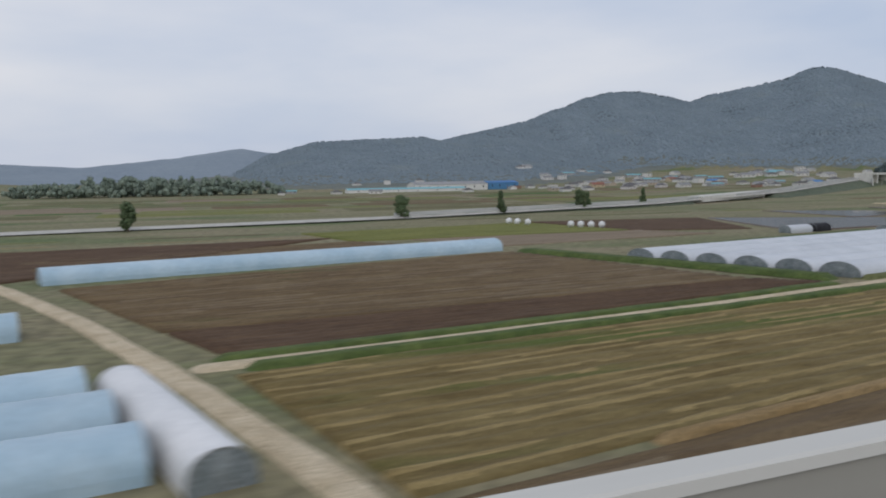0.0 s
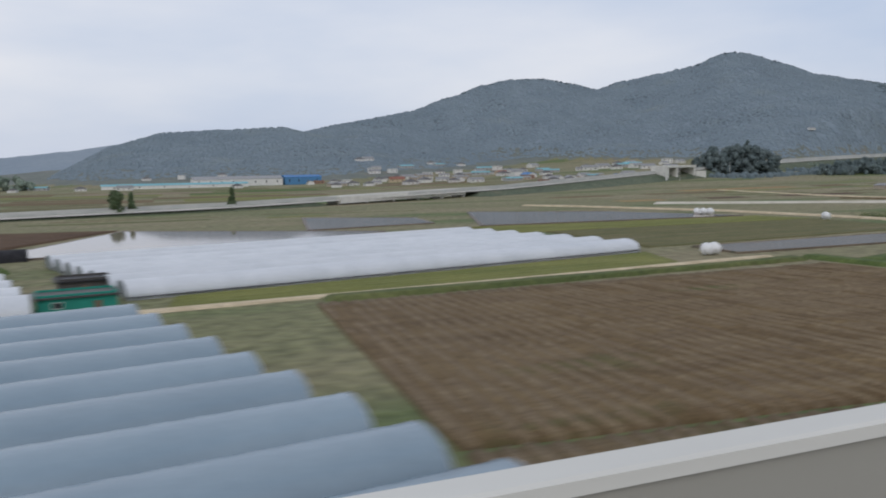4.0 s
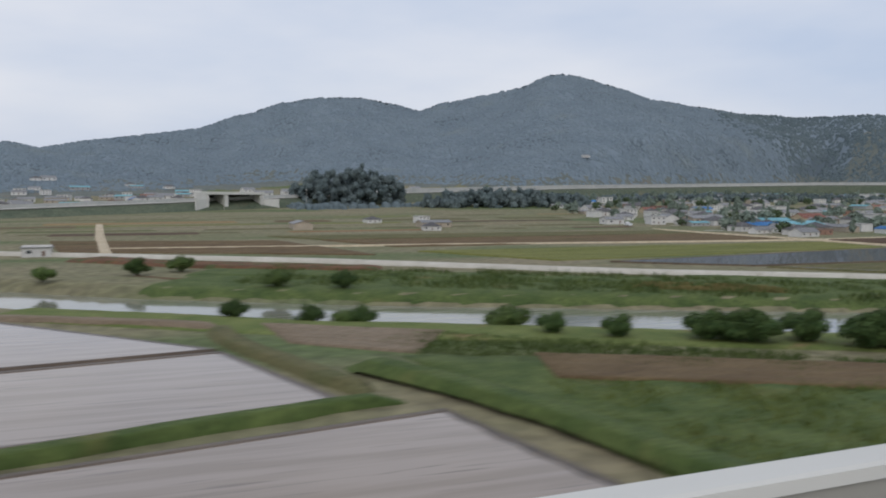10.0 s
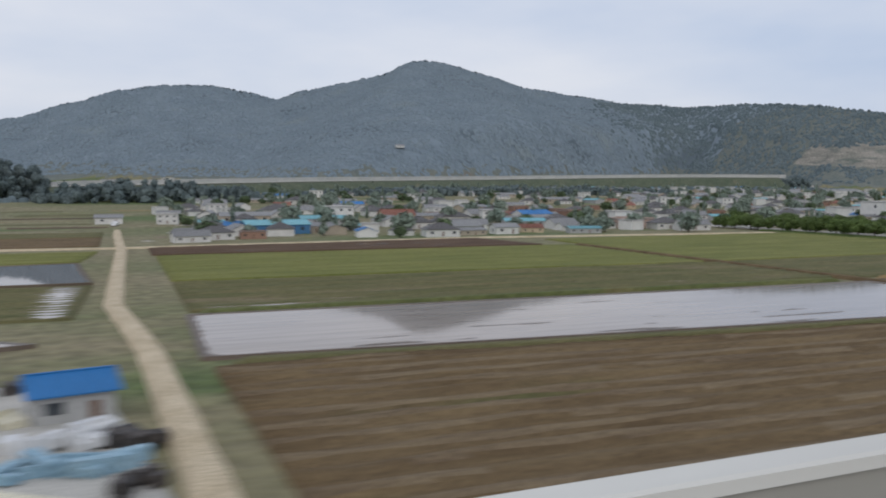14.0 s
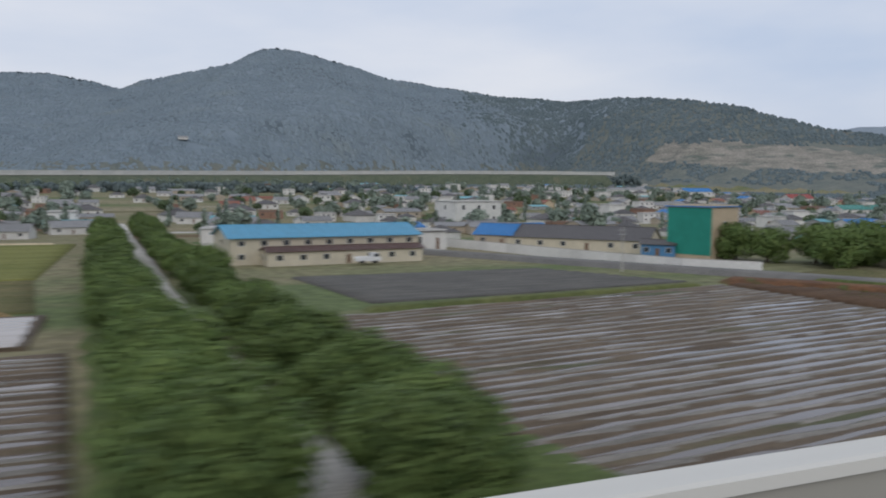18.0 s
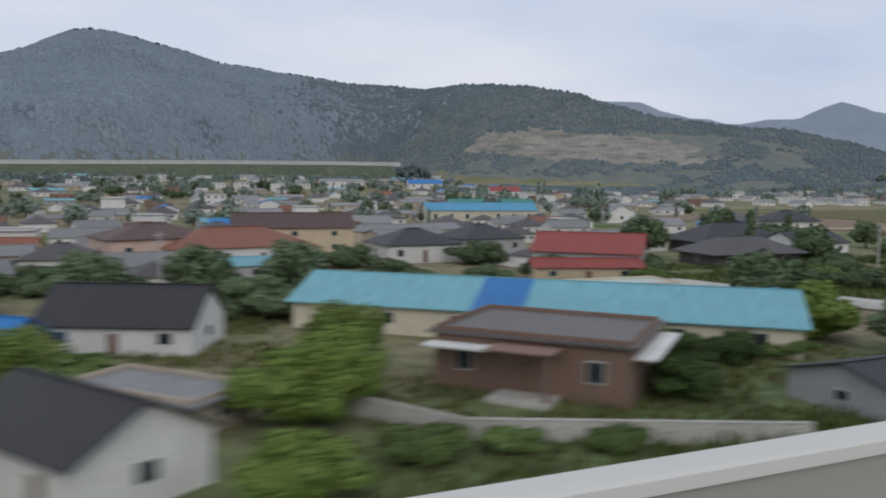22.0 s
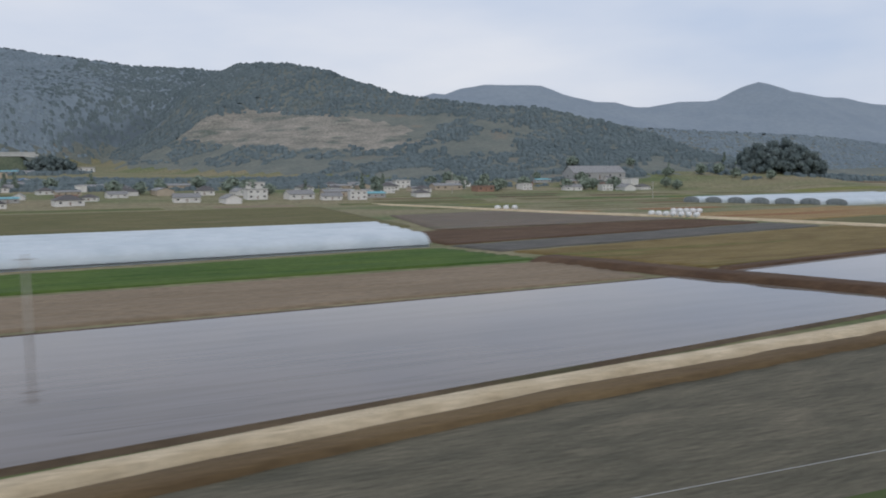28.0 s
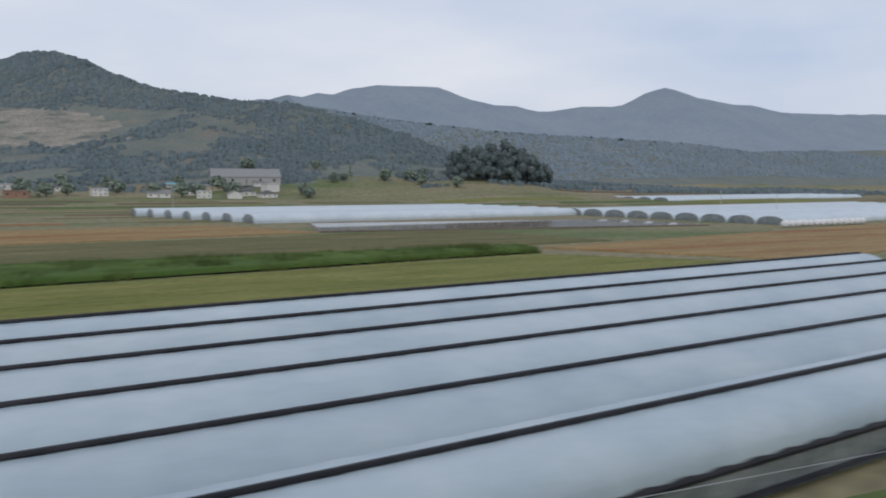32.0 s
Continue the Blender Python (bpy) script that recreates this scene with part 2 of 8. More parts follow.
# Distance haze is put into this colour: bluer and paler than pine.
M["forest"] = mat("hazed_pine_forest", (0.175, 0.220, 0.256), (0.205, 0.252, 0.286), 26, 5.0, bump=0.0, grit=0.07, third=(0.110, 0.140, 0.160), third_size=70, third_at=0.52)
# Farthest ridges: still paler and bluer, more haze painted into the colour.
M["forest_far"] = mat("hazed_far_forest", (0.215, 0.262, 0.310), (0.245, 0.292, 0.335), 90, 9.0, bump=0.2, grit=0.05)
M["scrub"] = mat("quarried_hillside", (0.180, 0.178, 0.152), (0.315, 0.288, 0.246), 7, 1.6, bump=0.2, stretch=(0.35, 0.35, 1.8), third=(0.128, 0.146, 0.126), third_size=9, third_at=0.54)
# Pasture greyed towards blue: the haze before the hill is in its colour.
M["hill_wood"] = mat("hazed_hillside_pasture", (0.130, 0.150, 0.136), (0.172, 0.184, 0.160), 14, 2.0, bump=0.0, grit=0.16, third=(0.205, 0.170, 0.132), third_size=26, third_at=0.62)
M["film_white"] = mat("white_greenhouse_film", (0.50, 0.525, 0.55), (0.59, 0.61, 0.635), 4, 0.4, rough=0.3, bump=0.12, spec=0.9, grit=0.05, vary=0.05)
M["film_blue"] = mat("blue_grey_greenhouse_film", (0.172, 0.244, 0.300), (0.208, 0.282, 0.338), 6, 0.4, rough=0.26, bump=0.1, spec=1.0, grit=0.04, vary=0.05)
M["film_pale"] = mat("pale_blue_greenhouse_film", (0.350, 0.490, 0.585), (0.450, 0.580, 0.660), 4, 0.4, rough=0.4, bump=0.15, spec=0.4, grit=0.06, vary=0.05)
# Film for the far tunnels: haze is put into its pale colour.
M["film_far"] = mat("hazed_greenhouse_film", (0.46, 0.53, 0.575), (0.56, 0.62, 0.66), 4, 0.4, rough=0.45, bump=0.1, spec=0.3, grit=0.05, vary=0.05)
M["film_bright"] = mat("bright_white_greenhouse_film", (0.70, 0.71, 0.72), (0.80, 0.80, 0.80), 3, 0.4, rough=0.45, bump=0.12, spec=0.3, grit=0.06)
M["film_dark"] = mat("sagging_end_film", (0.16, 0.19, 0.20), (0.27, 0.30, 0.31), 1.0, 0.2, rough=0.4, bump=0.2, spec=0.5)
M["gutter"] = mat("black_gutter_film", (0.012, 0.013, 0.018), (0.03, 0.03, 0.035), 1.0, 0.2, rough=0.5)


# ---- mesh helpers ----
def link(name, verts, faces, material, parent=None, smooth=False):
    me = bpy.data.meshes.new(name)
    me.from_pydata([tuple(v) for v in verts], [], faces)
    me.update()
    me.materials.append(material)
    if smooth:
        me.polygons.foreach_set("use_smooth", [True] * len(me.polygons))
    ob = new(name, me)
    if parent is not None:
        ob.parent = parent
    return ob


def part(name, bm, material, parent=None, label="", smooth=False):
    me = bpy.data.meshes.new(name)
    bm.to_mesh(me)
    bm.free()
    me.materials.append(material)
    if smooth:
        me.polygons.foreach_set("use_smooth", [True] * len(me.polygons))
    ob = new(name, me)
    if parent is not None:
        ob.parent = parent
    if label:
        ob["label"] = label
    return ob


def limb(bm, p, q, r0, r1, seg=6):
    p, q = Vector(p), Vector(q)
    t = (q - p).normalized()
    u = t.orthogonal().normalized()
    v = t.cross(u)
    A = [bm.verts.new(p + (u * math.cos(k * 2 * math.pi / seg) + v * math.sin(k * 2 * math.pi / seg)) * r0) for k in range(seg)]
    B = [bm.verts.new(q + (u * math.cos(k * 2 * math.pi / seg) + v * math.sin(k * 2 * math.pi / seg)) * r1) for k in range(seg)]
    for k in range(seg):
        bm.faces.new((A[k], A[(k + 1) % seg], B[(k + 1) % seg], B[k]))


def grid_link(name, X, Y, Z, material, parent=None, smooth=True):
    """A sheet from 2-D arrays of coordinates."""
    r, c = X.shape
    me = bpy.data.meshes.new(name)
    me.vertices.add(r * c)
    me.vertices.foreach_set("co", np.stack([X, Y, Z], -1).astype(np.float32).ravel())
    i = np.arange(r * c).reshape(r, c)
    q = np.stack([i[:-1, :-1], i[:-1, 1:], i[1:, 1:], i[1:, :-1]], -1).reshape(-1, 4)
    me.loops.add(q.size)
    me.loops.foreach_set("vertex_index", q.astype(np.int32).ravel())
    me.polygons.add(len(q))
    me.polygons.foreach_set("loop_start", np.arange(0, q.size, 4, dtype=np.int32))
    me.update(calc_edges=True)
    me.validate()
    if smooth:
        me.polygons.foreach_set("use_smooth", [True] * len(me.polygons))
    me.materials.append(material)
    ob = new(name, me)
    if parent is not None:
        ob.parent = parent
    return ob


def lattice(x, y, seed=0):
    """Smooth value noise in 0..1 over arrays, unit cell."""
    xi, yi = np.floor(x).astype(np.int64), np.floor(y).astype(np.int64)
    fx, fy = x - xi, y - yi
    fx, fy = fx * fx * (3 - 2 * fx), fy * fy * (3 - 2 * fy)

    def h(a, b):
        k = (a * 374761393 + b * 668265263 + seed * 974711) & 0xFFFFFFFF
        k = ((k ^ (k >> 13)) * 1274126177) & 0xFFFFFFFF
        return ((k ^ (k >> 16)) & 0xFFFF) / 65535.0
    return (h(xi, yi) * (1 - fx) + h(xi + 1, yi) * fx) * (1 - fy) + (h(xi, yi + 1) * (1 - fx) + h(xi + 1, yi + 1) * fx) * fy


def fbm(x, y, seed=0, n=4):
    t, a, s = 0, 0.5, 0
    for k in range(n):
        t, s = t + a * lattice(x * 2 ** k, y * 2 ** k, seed + k), s + a
        a *= 0.5
    return t / s


def seg_dist(X, Y, pts):
    """Distance to a plan polyline, and the third value of its points carried along it."""
    best, val = np.full(X.shape, 1e9), np.zeros(X.shape)
    for (x0, y0, z0), (x1, y1, z1) in zip(pts[:-1], pts[1:]):
        dx, dy = x1 - x0, y1 - y0
        k = np.clip(((X - x0) * dx + (Y - y0) * dy) / (dx * dx + dy * dy), 0, 1)
        d = np.hypot(X - x0 - k * dx, Y - y0 - k * dy)
        m = d < best
        best, val = np.where(m, d, best), np.where(m, z0 + k * (z1 - z0), val)
    return best, val


def crest_dist(X, Y, pts, soft=7.0):
    """Distance to a crest line, with the heights of its near pieces run smoothly into one another."""
    ds, zs = [], []
    for (x0, y0, z0), (x1, y1, z1) in zip(pts[:-1], pts[1:]):
        dx, dy = x1 - x0, y1 - y0
        k = np.clip(((X - x0) * dx + (Y - y0) * dy) / (dx * dx + dy * dy), 0, 1)
        ds.append(np.hypot(X - x0 - k * dx, Y - y0 - k * dy))
        zs.append(z0 + k * (z1 - z0))
    ds, zs = np.array(ds), np.array(zs)
    best = ds.min(0)
    w = np.exp(-(ds - best) / soft)
    return best, (w * zs).sum(0) / w.sum(0)

# ---- terrain ----
RIVER = [(525, 29, 8.5), (500.5, 46.5, 9), (474.5, 69, 8.6), (444, 85, 7), (410, 102, 6), (385, 118, 5), (355, 142, 5), (328, 156, 5)]
CREEK = [(328, 156, 6), (312, 150, 7), (308, 120, 6), (305, 92, 4), (303, 70, 3.5), (300, 20, 3.5)]
RIDGES = [
    # plan x, y and crest height; then the foot's half-width
    ([(60, 900, 20), (103, 900, 42), (153, 890, 55), (205, 880, 57), (272, 880, 60), (295, 900, 56), (343, 920, 66), (447, 1000, 86), (500, 1000, 104), (554, 1010, 122), (600, 1030, 132), (657, 1043, 136), (700, 1036, 129), (732, 1026, 121), (763, 1005, 131), (846, 965, 148), (878, 940, 163), (895, 937, 165), (918, 936, 163), (976, 934, 151), (1029, 932, 138), (1100, 930, 131), (1183, 930, 124), (1223, 930, 125), (1269, 928, 122)], 430),
    ([(895, 937, 160), (900, 800, 90), (860, 700, 45)], 200),
    ([(1269, 928, 122), (1255, 800, 115), (1274, 720, 107), (1287, 650, 95), (1310, 600, 78), (1335, 570, 67), (1370, 515, 57), (1399, 500, 56), (1424, 470, 47), (1450, 440, 36), (1480, 418, 22), (1520, 400, 8)], 300),
    ([(1262, 637, 80), (1215, 612, 62), (1168, 588, 50), (1130, 572, 45)], 150),
    ([(1269, 928, 122), (1376, 940, 98), (1480, 900, 93), (1530, 900, 91), (1612, 800, 71), (1706, 720, 57), (1917, 690, 51), (2025, 680, 42), (2297, 690, 51), (2700, 760, 60)], 270),
    ([(1480, 1150, 95), (1600, 1250, 135), (1700, 1310, 150), (1780, 1350, 166), (1830, 1358, 178), (1884, 1365, 182), (1940, 1355, 180), (2000, 1340, 167), (2065, 1320, 150), (2130, 1300, 144), (2230, 1270, 149), (2300, 1250, 160), (2360, 1238, 184), (2412, 1225, 194), (2470, 1215, 180), (2560, 1200, 166), (2800, 1150, 150), (3300, 1100, 170)], 420),
    ([(-700, 1500, 70), (-272, 1500, 49), (-152, 1500, 42), (-5, 1500, 57), (117, 1500, 75), (172, 1500, 67), (400, 1500, 60)], 400),
]


def rise(X, Y):
    """Gentle lift of the valley floor towards the hills."""
    k = 0.010 + 0.026 * np.clip((X - 250) / 300, 0, 1)
    return np.clip(Y - 235, 0, None) * k * (1 - 0.75 * np.clip((X - 1250) / 200, 0, 1))


HIGH_X, HIGH_Y = (-260, -60, 174, 290, 414, 519, 655, 820, 1024, 1140), (186, 222, 274, 330, 404, 449, 503, 568, 648, 690)


def hill_height(X, Y):
    h = np.zeros(X.shape)
    clear = np.clip((Y - np.interp(X, HIGH_X, HIGH_Y) - 32) / 90, 0, 1)
    clear = np.maximum(clear * clear * (3 - 2 * clear), np.clip((X - 1090) / 110, 0, 1))
    for pts, w in RIDGES:
        d, z = crest_dist(X, Y, pts)
        u = np.clip(1 - d / (w * (0.55 + 0.45 * z / 130)), 0, 1)
        wob = 0.82 + 0.36 * fbm(X / 120, Y / 120, 5, 4)
        u2 = u ** 1.25
        h = np.maximum(h, z * u2 * np.where(u > 0.93, 1, wob * (1 - u) + u))
    return h * clear


def ground_z(X, Y):
    X, Y = np.asarray(X, float), np.asarray(Y, float)
    z = -0.22 + np.maximum(rise(X, Y), hill_height(X, Y)) + 0.15 * fbm(X / 9, Y / 9, 2, 3)
    for line, deep in ((RIVER, 2.3), (CREEK, 1.7)):
        d, w = seg_dist(X, Y, line)
        z = z - deep * np.clip(1.0 - np.clip(d - w, 0, None) / 4.5, 0, 1)
    return z


def gz(x, y):
    return float(ground_z(np.array([x]), np.array([y]))[0])


xs = np.concatenate([np.arange(-3000, -100, 100), np.arange(-100, 1560, 2.5), np.arange(1560, 1700, 10), np.arange(1700, 4600, 100)])
ys = np.concatenate([np.arange(-1500, 0, 100), np.arange(0, 260, 2.5), np.arange(260, 336, 5)])
GX, GY = np.meshgrid(xs, ys)
ground = grid_link("ground", GX, GY, ground_z(GX, GY), M["plain"])
tagged(ground, "flat valley floor of farmland and rough grass", "ground", kind="structure")
xs = np.concatenate([np.arange(-3000, -400, 40), np.arange(-400, 1800, 7), np.arange(1800, 4600, 25)])
ys = np.concatenate([np.arange(325, 1150, 7), np.arange(1150, 2400, 40)])
HX, HY = np.meshgrid(xs, ys)
HZ = ground_z(HX, HY)
wood = np.clip((HZ - rise(HX, HY) - 7) / 8, 0, 1)
HZ2 = HZ + wood * (1.2 * fbm(HX / 11, HY / 11, 31, 3) - 1.0)
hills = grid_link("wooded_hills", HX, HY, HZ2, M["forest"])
hills.data.materials.append(M["scrub"])
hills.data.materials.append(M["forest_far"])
hills.data.materials.append(M["plain"])
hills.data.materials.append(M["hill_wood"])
cx, cy = (HX[:-1, :-1] + HX[1:, 1:]) / 2, (HY[:-1, :-1] + HY[1:, 1:]) / 2
ch = HZ[:-1, :-1] - rise(cx, cy)
bare = (np.hypot((cx - 1222) / 74, (ch - 28) / 13.5) + 0.5 * (fbm(cx / 30, cy / 30, 9) - 0.5) < 1.05) & (cy < 640)
# cells beyond this line take the paler, haze-coloured forest
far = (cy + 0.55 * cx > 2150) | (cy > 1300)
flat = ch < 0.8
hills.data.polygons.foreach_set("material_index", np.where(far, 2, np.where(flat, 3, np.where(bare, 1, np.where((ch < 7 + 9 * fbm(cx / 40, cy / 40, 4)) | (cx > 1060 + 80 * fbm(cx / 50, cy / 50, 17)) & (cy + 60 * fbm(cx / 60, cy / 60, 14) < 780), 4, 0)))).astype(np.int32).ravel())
tagged(hills, "forested mountains rising behind the valley, haze put in their colour", "mountain", kind="structure")


def canopy_mat(name, dark, light, pale, vary):
    """Tree crowns that differ one from the next, with paler stands among them."""
    m = mat(name, dark, light, 38, 1.2, bump=0.0, grit=0.06, spec=0.03, third=pale, third_size=55, third_at=0.60)
    n_, l_ = m.node_tree.nodes, m.node_tree.links
    geo, mr_, mx_ = n_.new("ShaderNodeNewGeometry"), n_.new("ShaderNodeMapRange"), n_.new("ShaderNodeVectorMath")
    mr_.inputs[3].default_value, mr_.inputs[4].default_value = 1 - vary, 1 + vary
    l_.new(geo.outputs["Random Per Island"], mr_.inputs[0])
    mx_.operation = "SCALE"
    l_.new(n_["Hue/Saturation/Value"].outputs[0], mx_.inputs[0])
    l_.new(mr_.outputs[0], mx_.inputs["Scale"])
    l_.new(mx_.outputs[0], n_["Principled BSDF"].inputs["Base Color"])
    return m


# Crown colours with the mountain's air haze mixed in.
M["canopy"] = canopy_mat("hazed_pine_crowns", (0.190, 0.238, 0.272), (0.218, 0.268, 0.300), (0.224, 0.268, 0.284), 0.05)
# Nearer crowns, with less haze mixed into the colour.
M["canopy_near"] = canopy_mat("hazed_hill_crowns", (0.124, 0.160, 0.172), (0.154, 0.192, 0.202), (0.162, 0.194, 0.190), 0.10)


def forest(label, box, n, keep, size, material, seed, lift=(0.6, 1.1)):
    """Thousands of uneven crowns set close over the ground, as one body."""
    r = np.random.RandomState(seed)
    X, Y = r.uniform(box[0], box[1], n), r.uniform(box[2], box[3], n)
    Z = ground_z(X, Y)
    ok = keep(X, Y, Z - rise(X, Y))
    X, Y, Z = X[ok], Y[ok], Z[ok]
    n = len(X)
    gx, gy = np.clip((ground_z(X + 2, Y) - Z) / 2, -0.7, 0.7), np.clip((ground_z(X, Y + 2) - Z) / 2, -0.7, 0.7)
    rad = r.uniform(*size, n) * (0.75 + 0.5 * fbm(X / 25, Y / 25, seed, 2))
    hh = rad * r.uniform(*lift, n)
    a = np.linspace(0, 2 * math.pi, 6)[:5][None] + r.uniform(0, 6, (n, 1))
    V_ = np.zeros((n, 11, 3))
    V_[:, 0] = np.stack([X + rad * r.uniform(-0.3, 0.3, n), Y + rad * r.uniform(-0.3, 0.3, n), Z + hh], -1)
    for j, (g, up) in enumerate(((0.66, 0.72), (1.25, 0.0))):
        w = rad[:, None] * g * r.uniform(0.75, 1.2, (n, 5))
        dx, dy = np.cos(a + j * 0.6) * w, np.sin(a + j * 0.6) * w
        V_[:, 1 + 5 * j:6 + 5 * j] = np.stack([X[:, None] + dx, Y[:, None] + dy, Z[:, None] + gx[:, None] * dx + gy[:, None] * dy + hh[:, None] * up * r.uniform(0.85, 1.15, (n, 5)) - j * 1.4], -1)
    tri = []
    for k in range(5):
        k2 = (k + 1) % 5
        tri += [(0, 1 + k, 1 + k2), (1 + k, 6 + k, 6 + k2), (1 + k, 6 + k2, 1 + k2)]
    T = (np.array(tri)[None] + (np.arange(n) * 11)[:, None, None]).reshape(-1, 3)
    me = bpy.data.meshes.new("wood_crowns")
    me.vertices.add(n * 11)
    me.vertices.foreach_set("co", V_.astype(np.float32).ravel())
    me.loops.add(T.size)
    me.loops.foreach_set("vertex_index", T.astype(np.int32).ravel())
    me.polygons.add(len(T))
    me.polygons.foreach_set("loop_start", np.arange(0, T.size, 3, dtype=np.int32))
    me.update(calc_edges=True)
    me.polygons.foreach_set("use_smooth", [True] * len(me.polygons))
    me.materials.append(M[material])
    return tagged(new("wood_crowns", me), label, "wood", kind="stuff")


CREST_X, CREST_Y = zip(*[(p[0], p[1]) for p in RIDGES[0][0]])
front = lambda X, Y: Y < np.interp(X, CREST_X, CREST_Y) + 12
quarry = lambda X, Y, H: (np.hypot((X - 1222) / 66, (H - 28) / 11.5) + 0.7 * (fbm(X / 22, Y / 22, 9, 3) - 0.5) < 1.0) & (Y < 640)
glade = lambda X, Y, H: (fbm(X / 48, Y / 30, 77, 3) > np.where(X < 1290, 0.62, 0.575)) & (H < 42) & (X > 1040) & (Y < 640)
drift = lambda X, Y: (X + 0.35 * (640 - Y) - 930) / 230 > 0.5 * lattice(X / 1.7, Y / 1.7, 5) + 0.5 * fbm(X / 45, Y / 45, 21, 3)
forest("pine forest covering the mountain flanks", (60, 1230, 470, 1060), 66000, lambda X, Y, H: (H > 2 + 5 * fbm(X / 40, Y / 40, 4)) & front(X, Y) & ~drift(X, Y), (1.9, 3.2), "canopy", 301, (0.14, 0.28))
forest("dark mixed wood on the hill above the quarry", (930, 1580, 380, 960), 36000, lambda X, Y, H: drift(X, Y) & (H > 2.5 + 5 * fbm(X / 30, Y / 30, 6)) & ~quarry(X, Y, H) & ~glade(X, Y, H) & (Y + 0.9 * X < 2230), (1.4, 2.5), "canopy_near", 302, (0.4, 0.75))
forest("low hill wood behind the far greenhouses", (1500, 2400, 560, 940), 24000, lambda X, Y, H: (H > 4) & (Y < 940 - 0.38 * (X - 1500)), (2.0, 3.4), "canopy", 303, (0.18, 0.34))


# ---- viaduct under the train ----
def sag(x):
    """Slight settling of the deck at two places."""
    return -0.034 * math.exp(-((x - 2) / 50) ** 2) - 0.026 * math.exp(-((x - 1018) / 40) ** 2)


def sweep(name, x0, x1, prof, material, parent=None, step=4.0):
    """A profile of (offset to the left of the eye, height under the eye) along the line."""
    n = max(2, int((x1 - x0) / step))
    V_, F_ = [], []
    k = len(prof)
    for i in range(n + 1):
        x = x0 + (x1 - x0) * i / n
        y, z = eye_line(x)
        y2, _ = eye_line(x + 0.1)
        a = math.atan2(y2 - y, 0.1)
        for o, h in prof:
            V_.append((x - o * math.sin(a), y + o * math.cos(a), z + h + sag(x)))
    for i in range(n):
        for j in range(k):
            a0, a1 = i * k + j, i * k + (j + 1) % k
            F_.append((a0, a1, a1 + k, a0 + k))
    F_.append(tuple(range(k - 1, -1, -1)))
    F_.append(tuple(range(n * k, n * k + k)))
    return link(name, V_, F_, material, parent)


END = 1076.0
viaduct = tagged(new("viaduct"), "long concrete railway viaduct with a pale parapet", "viaduct", kind="structure")
sweep("deck", -80, END, [(-3.4, -1.30), (1.10, -1.30), (1.36, -1.45), (1.36, -1.7), (0.2, -2.3), (-2.5, -2.3), (-3.4, -1.7)], M["concrete"], viaduct)
sweep("parapet", -80, END, [(1.205, -1.296), (1.195, -0.588), (1.262, -0.588), (1.355, -1.44), (1.355, -1.5), (1.205, -1.5)], M["parapet"], viaduct)
sweep("coping", -80, END, [(1.18, -0.586), (1.178, -0.556), (1.188, -0.550), (1.268, -0.550), (1.278, -0.556), (1.278, -0.586)], M["coping"], viaduct)
for x in np.arange(-70, END, 16.0):
    y, z = eye_line(x)
    bm = bmesh.new()
    bmesh.ops.create_cone(bm, cap_ends=True, segments=16, radius1=0.75, radius2=0.75, depth=z - 2.35 + 1.2)
    bmesh.ops.translate(bm, verts=bm.verts, vec=(x, y - 1.1, (z - 2.35) / 2 - 0.6))
    part("pier", bm, M["concrete"], viaduct)
bank = sweep("rail_embankment", END, 1330, [(-6, -1.35), (1.2, -1.35), (2.6, -1.5), (13, -10.4), (13, -11), (-15, -11)], M["grass_dark"])
tagged(bank, "grassy railway embankment beyond the viaduct's end", "embankment", kind="structure")
sweep("cable_duct", END - 1, 1330, [(0.4, -1.345), (0.4, -1.2), (0.9, -1.2), (0.9, -1.345)], M["concrete"], bank)


# ---- fields ----
def quad_grid(q, nu, nv, lu, lv):
    """q: near-left, near-right, far-right, far-left in plan; a narrow rim on all sides."""
    eu, ev = 0.12 / lu, 0.12 / lv
    us = np.concatenate([[0], np.linspace(eu, 1 - eu, nu), [1]])
    vs = np.concatenate([[0], np.linspace(ev, 1 - ev, nv), [1]])
    u, v = np.meshgrid(us, vs)
    a, b, c, d = [np.array(p, float) for p in q]
    P = (a[None, None] * ((1 - u) * (1 - v))[..., None] + b * (u * (1 - v))[..., None] + c * (u * v)[..., None] + d * ((1 - u) * v)[..., None])
    return P[..., 0], P[..., 1], u, v


